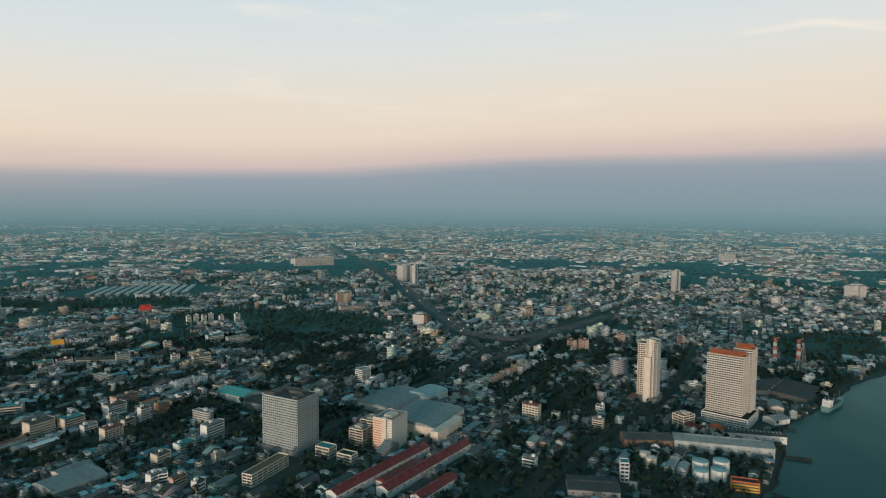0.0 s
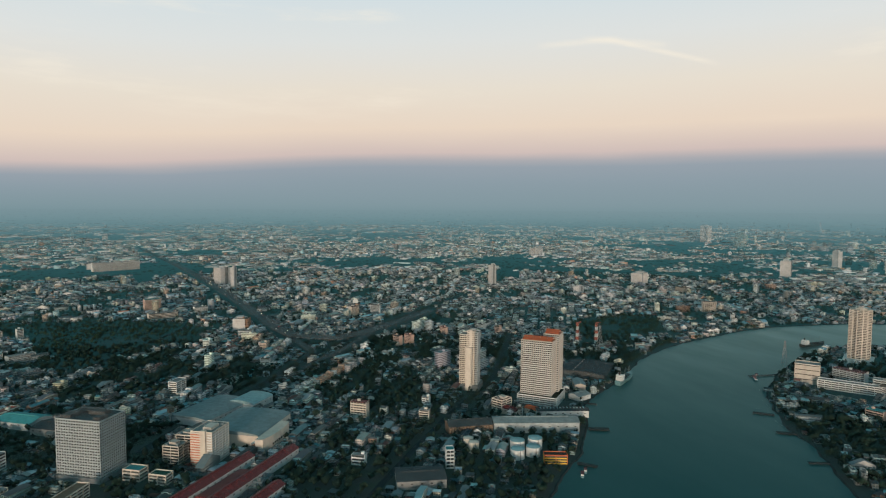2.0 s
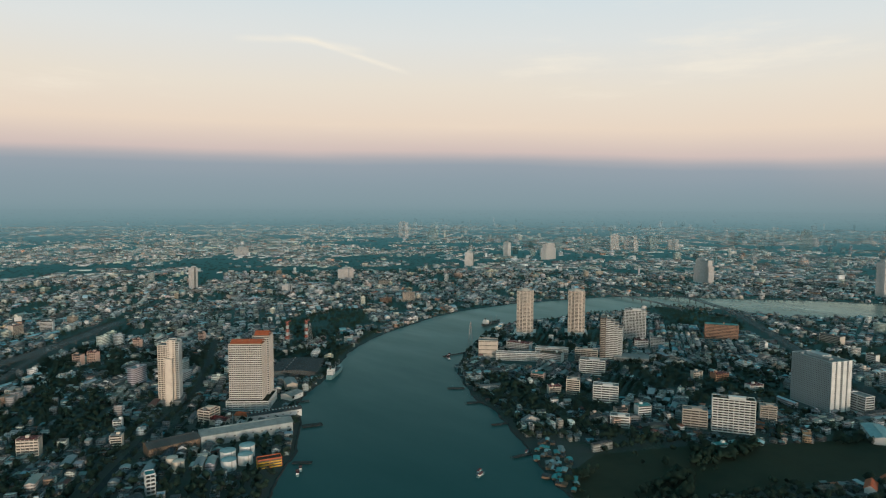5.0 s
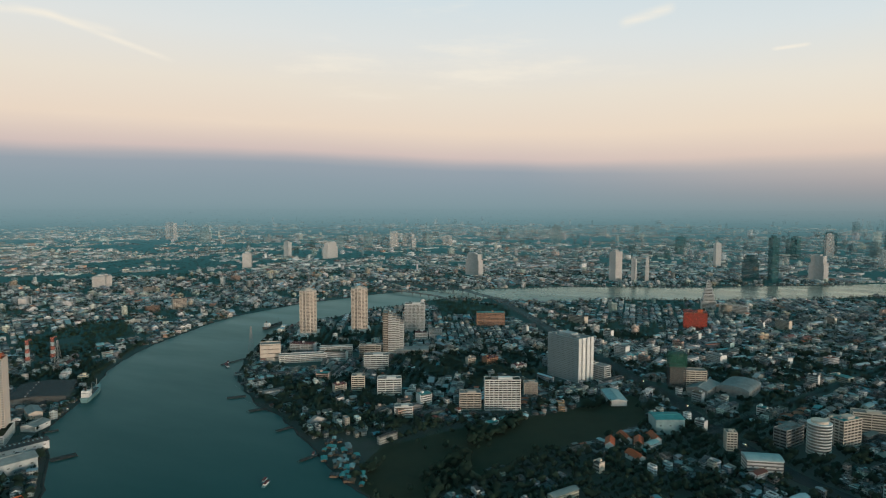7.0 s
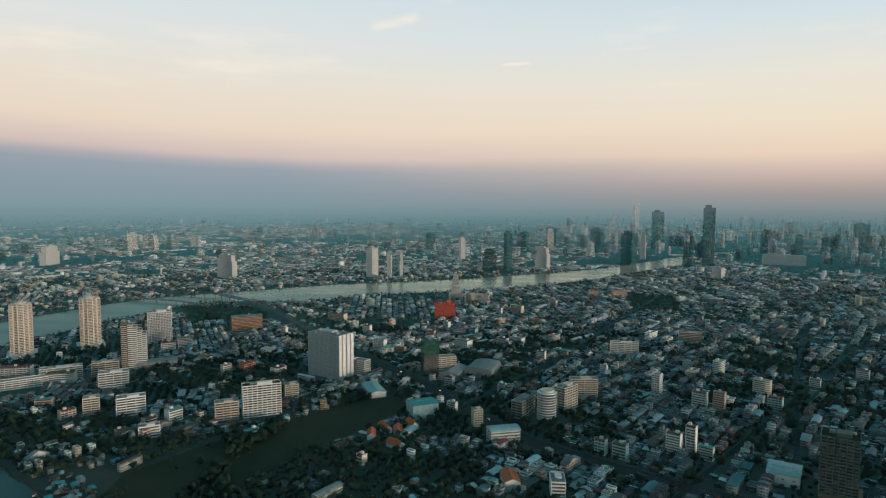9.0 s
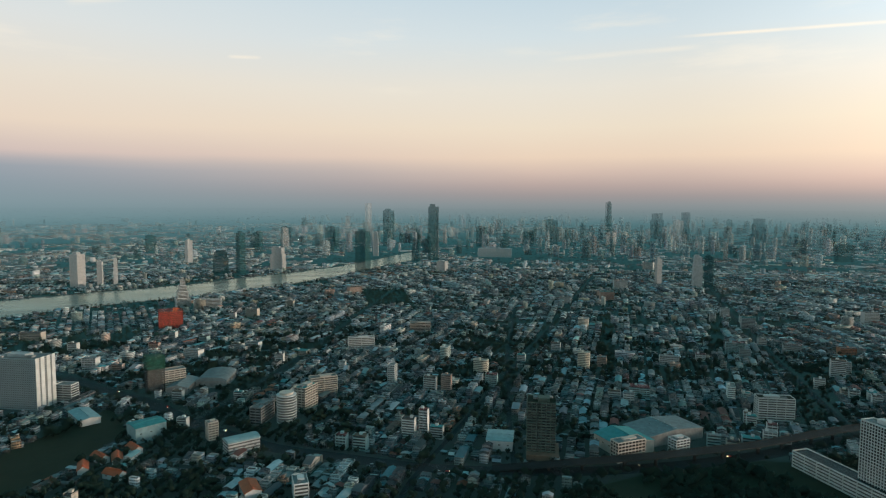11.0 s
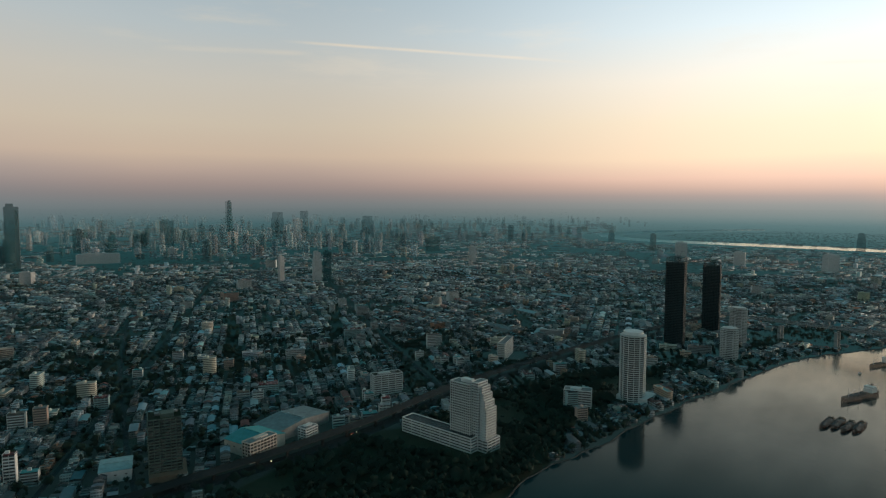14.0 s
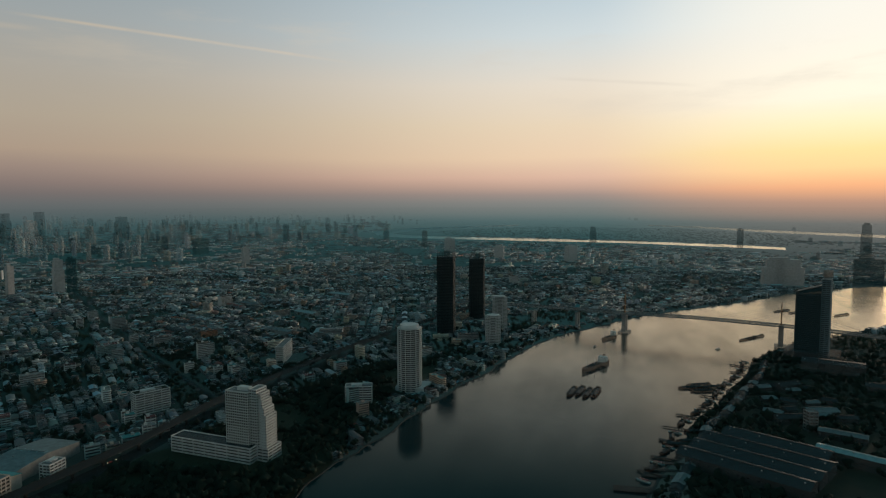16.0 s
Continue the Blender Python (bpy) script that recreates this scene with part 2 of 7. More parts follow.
def water_mat(name, air):
    m, n = material(name)
    co = coords(n)
    a = n.noise(co, 0.006, 4.0, 0.6)
    b = n.noise(co, 0.12, 5.0, 0.65)
    c = n.noise(co, 0.9, 3.0, 0.6)
    col = n.mix(a, (0.020, 0.072, 0.073, 1), (0.027, 0.084, 0.084, 1))
    # the northern reach is ruffled by the wind, the southern one lies calm; the mask also picks the water's tints
    s = n.add("ShaderNodeSeparateXYZ")
    n.link(co, s.inputs[0])
    wind_tint = n.math("MULTIPLY", n.math("MAXIMUM", n.span(s.outputs[1], -420.0, 120.0), n.span(s.outputs[0], 700.0, 1400.0)), n.span(s.outputs[0], 1500.0, 2300.0, 1.0, 0.55))
    h = n.math("MULTIPLY", n.math("ADD", b, n.math("MULTIPLY", c, 0.3)), n.math("ADD", 1.0, n.math("MULTIPLY", wind_tint, 5.0)))
    col = n.mix(wind_tint, (0.004, 0.026, 0.031, 1), col)
    rough = n.math("ADD", n.span(a, 0.3, 0.7, 0.08, 0.13, False), n.math("ADD", n.math("MULTIPLY", wind_tint, 0.2), n.span(s.outputs[1], -1250.0, -1000.0, 0.09, 0.0)))
    bump = n.add("ShaderNodeBump")
    bump.inputs["Strength"].default_value, bump.inputs["Distance"].default_value = 0.12, 0.35
    n.link(h, bump.inputs["Height"])
    deep = n.add("ShaderNodeBsdfDiffuse")
    n.link(col, deep.inputs[0])
    gloss = n.add("ShaderNodeBsdfGlossy")
    # golden sky glow put into the calm reach's gloss colour, teal in the ruffled one
    n.link(n.mix(wind_tint, (1.0, 0.84, 0.66, 1.0), (0.68, 0.95, 0.93, 1.0)), gloss.inputs[0])
    n.link(rough, gloss.inputs["Roughness"])
    n.link(bump.outputs[0], gloss.inputs["Normal"])
    fres = n.add("ShaderNodeFresnel")
    fres.inputs[0].default_value = 1.10
    mx = n.add("ShaderNodeMixShader")
    # patches of ruffled and of smooth water, drawn out along the current
    drift = n.add("ShaderNodeMapping")
    n.link(co, drift.inputs[0])
    drift.inputs["Rotation"].default_value, drift.inputs["Scale"].default_value = (0.0, 0.0, 0.9), (1.0, 0.3, 1.0)
    patch = n.span(n.noise(drift.outputs[0], 0.012, 5.0, 0.6), 0.32, 0.68, 0.82, 1.22, False)
    n.link(n.math("MULTIPLY", n.math("MULTIPLY", fres.outputs[0], patch), n.math("SUBTRACT", 2.6, n.math("MULTIPLY", wind_tint, 1.32)), clamp=True), mx.inputs[0])
    n.link(deep.outputs[0], mx.inputs[1])
    n.link(gloss.outputs[0], mx.inputs[2])
    finish(n, mx.outputs[0], air)
    return m


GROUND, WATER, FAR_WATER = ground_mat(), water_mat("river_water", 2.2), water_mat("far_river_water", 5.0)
ASPHALT = plain("asphalt", (0.032, 0.034, 0.036), 0.8, spread=0.35, scale=0.05, air=1.2)
DECK = plain("deck_asphalt", (0.11, 0.14, 0.145), 0.8, spread=0.3, scale=0.05, air=0.6)
CONCRETE = plain("concrete", (0.29, 0.305, 0.30), 0.8, spread=0.35)
BANK = plain("wet_stone_bank", (0.040, 0.046, 0.044), 0.85, spread=0.4)
DARK_CLAD = plain("dark_cladding", (0.024, 0.066, 0.074), 0.8, spread=0.3, spec=0.02, air=0.4)
DARK_CONCRETE = plain("dark_concrete", (0.11, 0.12, 0.12), 0.85, spread=0.35, air=0.6)
WHITE = plain("white_paint", (0.72, 0.745, 0.73), 0.65, spread=0.2)
IVORY = plain("ivory_paint", (0.68, 0.62, 0.54), 0.65, spread=0.2)
CREAM = plain("cream_paint", (0.64, 0.58, 0.50), 0.65, spread=0.2)
BEIGE = plain("beige_paint", (0.52, 0.47, 0.41), 0.7, spread=0.2)
BLUE_GREY = plain("blue_grey_plaster", (0.42, 0.48, 0.49), 0.7, spread=0.3)
PALE_GREY = plain("pale_grey_paint", (0.47, 0.52, 0.525), 0.7, spread=0.2)
ORANGE = plain("orange_tile", (0.55, 0.13, 0.05), 0.6, spread=0.3)
RED = plain("red_paint", (0.52, 0.045, 0.035), 0.55, spread=0.2)
MAROON = plain("maroon_sheet", (0.19, 0.035, 0.035), 0.5, spread=0.3)
OLIVE = plain("olive_plaster", (0.12, 0.165, 0.14), 0.75, spread=0.3)
BROWN = plain("brown_paint", (0.19, 0.14, 0.10), 0.7, spread=0.25)
TEAL = plain("teal_sheet", (0.08, 0.34, 0.35), 0.7, spread=0.25, spec=0.12)
SKY_SHEET = plain("pale_blue_sheet", (0.33, 0.50, 0.52), 0.7, spread=0.25, spec=0.12)
GREY_SHEET = plain("grey_sheet", (0.24, 0.30, 0.31), 0.75, spread=0.3, spec=0.12)
DARK_SHEET = plain("dark_sheet", (0.066, 0.080, 0.084), 0.75, spread=0.35, spec=0.15)
GREEN_NET = plain("green_netting", (0.02, 0.10, 0.07), 0.9, spread=0.3)
YELLOW = plain("yellow_paint", (0.75, 0.42, 0.03), 0.5)
STEEL = plain("galvanised_steel", (0.36, 0.37, 0.37), 0.45, 0.7)
HULL = plain("ship_hull", (0.15, 0.29, 0.31), 0.5)
RUST = plain("rusty_hull", (0.10, 0.055, 0.04), 0.75, spread=0.4)


def glass(name, col, rough=0.08, air=0.85):
    m, n = material(name)
    r = n.add("ShaderNodeObjectInfo").outputs["Random"]
    co = coords(n)
    v = n.noise(co, 0.35, 2.0, 0.5)
    base = n.mix(n.math("MULTIPLY", n.span(n.math("ADD", n.math("MULTIPLY", r, 0.7), n.math("MULTIPLY", v, 0.6)), 0.5, 1.1), 0.8), (*col, 1), (0.20, 0.20, 0.18, 1))
    principled(n, base, rough, 0.6, air=air)
    return m


GLASS = glass("window_glass", (0.025, 0.035, 0.04))
DARK_GLASS = plain("tinted_glass", (0.012, 0.030, 0.034), 0.45, spread=0.4, scale=0.3, spec=0.12, air=0.45)
OFFICE_DARK = plain("dark_office_cladding", (0.024, 0.060, 0.068), 0.6, spread=0.3, spec=0.1, air=1.7)
OFFICE_PALE = plain("blue_office_cladding", (0.20, 0.28, 0.31), 0.6, spread=0.25, air=1.7)
# haze worked into the base colours: dark and grey cladding made paler teal
FAR_DARK = plain("hazed_dark_cladding", (0.030, 0.110, 0.120), 0.7, spec=0.05, air=1.25)
FAR_MID = plain("hazed_grey_cladding", (0.17, 0.26, 0.28), 0.6, spec=0.1, air=1.4)
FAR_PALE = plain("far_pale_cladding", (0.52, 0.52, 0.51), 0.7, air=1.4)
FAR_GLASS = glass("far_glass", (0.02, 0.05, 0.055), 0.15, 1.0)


def lamp_mat(name, col, power):
    m, n = material(name)
    e = n.add("ShaderNodeEmission")
    e.inputs[0].default_value, e.inputs[1].default_value = (*col, 1), power
    finish(n, e.outputs[0])
    return m


HEADLIGHT = lamp_mat("headlight_glow", (1.0, 0.75, 0.4), 9.0)

# ---- building helpers ----
def shrink(r):
    """How much of its true distance a far place keeps."""
    r = np.asarray(r, float)
    far_r = FLAT_TO + FADE * (1 - np.exp(-np.maximum(r - FLAT_TO, 0) / FADE))
    return np.where(r > FLAT_TO, far_r / np.maximum(r, 1), 1.0)


def far_xyz(p):
    """Places (n, 3) of the true plain, brought in along their line to the eye's foot."""
    s = shrink(np.hypot(p[:, 0], p[:, 1]))[:, None]
    q = p * s
    q[:, 2:3] = EYE + (p[:, 2:3] - EYE) * s
    return q


def place(x, y, z=0.0, ang=0.0):
    s = float(shrink(math.hypot(x, y)))
    return Matrix.LocRotScale((x * s, y * s, EYE + (z - EYE) * s), Euler((0, 0, radians(ang))), (s, s, s))


def thing(name, label, category, x, y, ang=0.0, z=0.0, group=""):
    e = new(name)
    e.empty_display_size = 5
    e.matrix_basis = place(x, y, z, ang)
    return tagged(e, label, category, group)


def mesh_of(bm, name, mat, smooth=False):
    me = bpy.data.meshes.new(name)
    bm.to_mesh(me)
    bm.free()
    me.materials.append(mat)
    if smooth:
        me.shade_smooth()
    return me


def part(name, bm, mat, parent, label="", smooth=False):
    ob = new(name, mesh_of(bm, name, mat, smooth))
    ob.parent = parent
    return tagged(ob, label)


def share(name, me, parent, x=0.0, y=0.0, z=0.0, rz=0.0, scale=(1, 1, 1)):
    ob = new(name, me)
    ob.parent = parent
    ob.matrix_basis = Matrix.LocRotScale((x, y, z), Euler((0, 0, rz)), scale)
    return ob


def box(bm, cx, cy, z0, sx, sy, sz, rz=0.0, taper=1.0):
    """A box that stands on z0."""
    c, s = math.cos(rz), math.sin(rz)
    vs = []
    for k, (zz, f) in enumerate(((z0, 1.0), (z0 + sz, taper))):
        for ux, uy in ((-1, -1), (1, -1), (1, 1), (-1, 1)):
            lx, ly = ux * sx / 2 * f, uy * sy / 2 * f
            vs.append(bm.verts.new((cx + lx * c - ly * s, cy + lx * s + ly * c, zz)))
    for q in ((3, 2, 1, 0), (4, 5, 6, 7), (0, 1, 5, 4), (1, 2, 6, 5), (2, 3, 7, 6), (3, 0, 4, 7)):
        bm.faces.new([vs[i] for i in q])
    return bm


def new_box(*a, **k):
    return box(bmesh.new(), *a, **k)


def drum(bm, cx, cy, z0, r, h, n=20, r2=None):
    r2 = r if r2 is None else r2
    lo = [bm.verts.new((cx + r * math.cos(2 * math.pi * i / n), cy + r * math.sin(2 * math.pi * i / n), z0)) for i in range(n)]
    hi = [bm.verts.new((cx + r2 * math.cos(2 * math.pi * i / n), cy + r2 * math.sin(2 * math.pi * i / n), z0 + h)) for i in range(n)]
    for i in range(n):
        bm.faces.new((lo[i], lo[(i + 1) % n], hi[(i + 1) % n], hi[i]))
    bm.faces.new(hi)
    bm.faces.new(lo[::-1])
    return bm


def prism(bm, outline, z0, h):
    """An upright prism over an outline, counterclockwise."""
    lo = [bm.verts.new((x, y, z0)) for x, y in outline]
    hi = [bm.verts.new((x, y, z0 + h)) for x, y in outline]
    n = len(lo)
    for i in range(n):
        bm.faces.new((lo[i], lo[(i + 1) % n], hi[(i + 1) % n], hi[i]))
    bm.faces.new(hi)
    bm.faces.new(lo[::-1])
    return bm


def gable(bm, cx, cy, z0, sx, sy, rise, over=0.6, thick=0.25, rz=0.0):
    """A two-sided roof of some thickness with its ridge along x."""
    c, s = math.cos(rz), math.sin(rz)

    def v(x, y, z):
        return bm.verts.new((cx + x * c - y * s, cy + x * s + y * c, z))
    hx, hy = sx / 2 + over, sy / 2 + over
    drop = rise * over / (sy / 2)
    prof = [(-hy, z0 - drop), (0, z0 + rise), (hy, z0 - drop), (hy, z0 - drop + thick), (0, z0 + rise + thick), (-hy, z0 - drop + thick)]
    a = [v(-hx, y, z) for y, z in prof]
    b = [v(hx, y, z) for y, z in prof]
    n = len(prof)
    for i in range(n):
        bm.faces.new((a[i], b[i], b[(i + 1) % n], a[(i + 1) % n]))
    for ring, flip in ((a, False), (b, True)):
        for q in ((0, 1, 4, 5), (1, 2, 3, 4)):
            f = [ring[i] for i in q]
            bm.faces.new(f[::-1] if flip else f)
    return bm

# ---- ground, river, roads ----
INNER = [(3100, -950), (2991, -866), (2844, -739), (2611, -554), (2399, -397), (2191, -168), (2063, 16), (1978, 173), (1927, 294), (1856, 430),
         (1735, 566), (1724, 704), (1681, 835), (1566, 888), (1466, 904), (1398, 934), (1312, 947), (1184, 956), (1083, 972), (957, 921),
         (820, 831), (722, 745), (674, 678), (639, 606), (623, 562), (586, 501), (552, 452), (517, 389), (484, 338), (450, 200),
         (430, 0), (390, -200), (340, -400), (300, -516)]
INNER += [(307, -576), (289, -636), (277, -714), (264, -813), (252, -888), (228, -971), (204, -1092), (165, -1260), (128, -1345), (61, -1453),
          (-14, -1584), (-128, -1716), (-255, -1855), (-362, -1979), (-487, -2142), (-635, -2289), (-834, -2416), (-1300, -2690)]
OUTER = [(3519, -1018), (3190, -768), (2787, -462), (2570, -205), (2440, 0), (2330, 130), (2265, 253), (2204, 400), (2111, 590), (1960, 770),
         (1814, 960), (1744, 1032), (1628, 1087), (1502, 1125), (1412, 1165), (1269, 1178), (1151, 1183), (1038, 1158), (889, 1110), (773, 1061),
         (672, 990), (586, 907), (536, 861), (495, 828), (440, 785), (404, 707), (349, 626), (304, 578), (258, 526)]
OUTER += [(180, 420), (80, 250), (-20, 0), (-60, -250), (-40, -450), (-19, -610), (-59, -738), (-74, -817), (-115, -906), (-151, -1011),
          (-189, -1103), (-215, -1205), (-316, -1372), (-410, -1464), (-568, -1634), (-900, -1850), (-1500, -2150)]


def resample(pts, step, wobble=0.0, seed=1):
    """Even points along a line, with a small natural unevenness."""
    p = np.array(pts, float)
    seg = np.hypot(*np.diff(p, axis=0).T)
    t = np.concatenate([[0], np.cumsum(seg)])
    n = max(2, int(t[-1] / step) + 1)
    u = np.linspace(0, t[-1], n)
    q = np.stack([np.interp(u, t, p[:, 0]), np.interp(u, t, p[:, 1])], 1)
    # round the corners a little
    for _ in range(2):
        q[1:-1] = (q[:-2] + 2 * q[1:-1] + q[2:]) / 4
    if wobble:
        rng = np.random.RandomState(seed)
        d = np.gradient(q, axis=0)
        nrm = np.stack([-d[:, 1], d[:, 0]], 1) / np.maximum(np.hypot(d[:, 0], d[:, 1]), 1e-6)[:, None]
        k = rng.normal(0, 1, n)
        k = (k + np.roll(k, 1) + np.roll(k, 2)) / 1.7
        q += nrm * (k * wobble)[:, None]
    return q


def inside(poly, x, y):
    """Which of the points lie in the polygon."""
    poly = np.asarray(poly, float)
    res = np.zeros(len(x), bool)
    j = len(poly) - 1
    for i in range(len(poly)):
        xi, yi, xj, yj = *poly[i], *poly[j]
        cut = (yi > y) != (yj > y)
        with np.errstate(divide="ignore", invalid="ignore"):
            res ^= cut & (x < (xj - xi) * (y - yi) / (yj - yi + 1e-12) + xi)
        j = i
    return res


def near_line(pts, x, y, dist):
    """Which of the points lie within dist of the line."""
    hit = np.zeros(len(x), bool)
    for (ax, ay), (bx, by) in zip(pts[:-1], pts[1:]):
        dx, dy = bx - ax, by - ay
        t = np.clip(((x - ax) * dx + (y - ay) * dy) / (dx * dx + dy * dy + 1e-9), 0, 1)
        hit |= (x - ax - t * dx) ** 2 + (y - ay - t * dy) ** 2 < dist * dist
    return hit


def mesh_grid(name, pts, mat, closed=False):
    """A sheet over a grid of points (rows, columns, 3)."""
    r, c, _ = pts.shape
    me = bpy.data.meshes.new(name)
    faces = []
    for i in range(r - 1):
        for j in range(c - 1 + (1 if closed else 0)):
            k = (j + 1) % c
            faces.append((i * c + j, i * c + k, (i + 1) * c + k, (i + 1) * c + j))
    me.from_pydata(pts.reshape(-1, 3).tolist(), [], faces)
    me.materials.append(mat)
    me.shade_smooth()
    return me


def sheet(name, pts, mat, label, category, kind="structure"):
    return tagged(new(name, mesh_grid(name, far_xyz(pts.reshape(-1, 3)).reshape(pts.shape), mat)), label, category, kind=kind)


# the plain: rings round the middle, out to the horizon
rings = np.concatenate([np.linspace(0, 2700, 55), 2700 + 60 * np.cumsum(1.075 ** np.arange(1, 52))])
az = np.linspace(0, 2 * math.pi, 241)[:-1]
grid = np.stack([rings[:, None] * np.cos(az), rings[:, None] * np.sin(az), np.zeros((len(rings), len(az)))], 2)
plain_pts = far_xyz(grid.reshape(-1, 3)).reshape(grid.shape)
tagged(new("ground", mesh_grid("ground", plain_pts, GROUND, closed=True)), "dark ground of a flat dense city", "ground", kind="structure")

bank_in, bank_out = resample(INNER, 12, 2.0, 3), resample(OUTER, 12, 1.5, 5)
RIVER = np.concatenate([bank_in, bank_out[::-1]])


def strip(a, b, z, cols):
    n = max(len(a), len(b))
    t = np.linspace(0, 1, n)
    aa = np.stack([np.interp(t, np.linspace(0, 1, len(a)), a[:, k]) for k in (0, 1)], 1)
    bb = np.stack([np.interp(t, np.linspace(0, 1, len(b)), b[:, k]) for k in (0, 1)], 1)
    u = np.linspace(0, 1, cols)[None, :, None]
    xy = aa[:, None] * (1 - u) + bb[:, None] * u
    return np.concatenate([xy, np.full((*xy.shape[:2], 1), z)], 2)


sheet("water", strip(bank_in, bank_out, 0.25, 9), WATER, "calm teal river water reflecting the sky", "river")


def bank_wall(name, line, side):
    """A sloped stone revetment along the river's edge."""
    d = np.gradient(line, axis=0)
    nrm = np.stack([-d[:, 1], d[:, 0]], 1) / np.maximum(np.hypot(d[:, 0], d[:, 1]), 1e-6)[:, None] * side
    cols = [np.column_stack([line + nrm * o, np.full(len(line), z)]) for o, z in ((-1.0, -0.5), (0.2, 1.2), (1.0, 1.3), (3.0, 0.02))]
    sheet(name, np.stack(cols, 1), BANK, "dark weathered river embankment", "embankment")


bank_wall("embankment_1", bank_in, 1)
bank_wall("embankment_2", bank_out, -1)


def ribbon(line, width, z):
    d = np.gradient(line, axis=0)
    nrm = np.stack([-d[:, 1], d[:, 0]], 1) / np.maximum(np.hypot(d[:, 0], d[:, 1]), 1e-6)[:, None]
    return np.stack([np.column_stack([line + nrm * o * width / 2, np.full(len(line), z)]) for o in (1, 0.33, -0.33, -1)], 1)


ROADS = []          # lines and clear half widths


def road(name, pts, width, label="grey asphalt city road", z=0.12):
    line = resample(pts, 15)
    z += 0.03 * len(ROADS)
    ROADS.append((pts, width / 2 + 3))
    sheet(name, ribbon(line, width, z), ASPHALT, label, "road")
    return line


road("road_1", [(-140, 760), (-109, 827), (-20, 977), (50, 1124), (136, 1257), (270, 1452), (420, 1640), (640, 1900)], 13)
road("road_2", [(60, 520), (100, 590), (178, 707), (256, 814), (351, 928), (420, 1060), (520, 1260)], 8)
road("road_3", [(1141, 262), (1035, 182), (954, 110), (843, 49), (785, 3), (727, -45), (664, -133), (619, -198), (586, -276), (557, -362), (540, -459),
                (533, -560), (540, -714), (528, -865), (505, -1037), (470, -1250), (400, -1500), (330, -1750)], 22, "wide dark asphalt riverside avenue")
road("road_4", [(560, -150), (588, -164), (900, -410), (1532, -910), (2200, -1420)], 6)
road("road_5", [(541, -730), (687, -827), (892, -965), (1200, -1180), (1700, -1550)], 10)
road("road_6", [(600, -290), (720, -340), (1031, -480), (1500, -720)], 6)
road("road_7", [(843, 49), (1000, -40), (1250, -170), (1600, -330), (1950, -500)], 8)
road("road_8", [(-760, 700), (-500, 900), (-300, 1180), (-180, 1500), (-158, 2061)], 9)


def lawn(name, pts, z, label):
    bm = bmesh.new()
    bm.faces.new([bm.verts.new((x, y, z)) for x, y in pts])
    bmesh.ops.triangulate(bm, faces=bm.faces[:])
    bmesh.ops.recalc_face_normals(bm, faces=bm.faces[:])
    tagged(new(name, mesh_of(bm, name, GRASS)), label, "meadow", kind="structure")

# ---- many small buildings ----
class Fabric:
    """Gathers the faces of very many small buildings into one mesh."""

    def __init__(self):
        self.v, self.f, self.n, self.m, self.t, self.uv = [], [], [], [], [], []
        self.count = 0

    def quads(self, verts, faces, mats, tint, uvs):
        """verts (N, k, 3); faces: tuples of corner numbers; mats: one each; tint (faces, N, 3); uvs: per face (N, corners, 2)."""
        nb, k, _ = verts.shape
        base = self.count + np.arange(nb)[:, None] * k
        self.v.append(verts.reshape(-1, 3))
        for i, fc in enumerate(faces):
            self.f.append((base + np.array(fc)[None, :]).reshape(-1))
            self.n.append(np.full(nb, len(fc), np.int32))
            self.m.append(np.full(nb, mats[i], np.int32))
            self.t.append(tint[i])
            self.uv.append(uvs[i].reshape(-1, 2))
        self.count += nb * k

    def build(self, name, mats, label, category):
        v = far_xyz(np.concatenate(self.v))
        f, n = np.concatenate(self.f), np.concatenate(self.n)
        me = bpy.data.meshes.new(name)
        me.vertices.add(len(v))
        me.vertices.foreach_set("co", v.astype(np.float32).ravel())
        me.loops.add(len(f))
        me.loops.foreach_set("vertex_index", f.astype(np.int32))
        me.polygons.add(len(n))
        me.polygons.foreach_set("loop_start", np.concatenate([[0], np.cumsum(n)[:-1]]).astype(np.int32))
        me.polygons.foreach_set("material_index", np.concatenate(self.m))
        for m in mats:
            me.materials.append(m)
        att = me.attributes.new("tint", "FLOAT_COLOR", "FACE")
        t = np.concatenate(self.t)
        att.data.foreach_set("color", np.column_stack([t, np.ones(len(t))]).astype(np.float32).ravel())
        uvl = me.uv_layers.new(name="metres")
        uvl.data.foreach_set("uv", np.concatenate(self.uv).astype(np.float32).ravel())
        me.update(calc_edges=True)
        me.validate()
        return tagged(new(name, me), label, category, kind="stuff")


def wall_uv(w, h):
    z = np.zeros_like(w)
    return np.stack([np.stack([z, z], 1), np.stack([w, z], 1), np.stack([w, h], 1), np.stack([z, h], 1)], 1)


def turned(cx, cy, ang, lx, ly, lz):
    """Corner places from local ones (N, k)."""
    c, s = np.cos(ang)[:, None], np.sin(ang)[:, None]
    return np.stack([cx[:, None] + lx * c - ly * s, cy[:, None] + lx * s + ly * c, lz], 2)


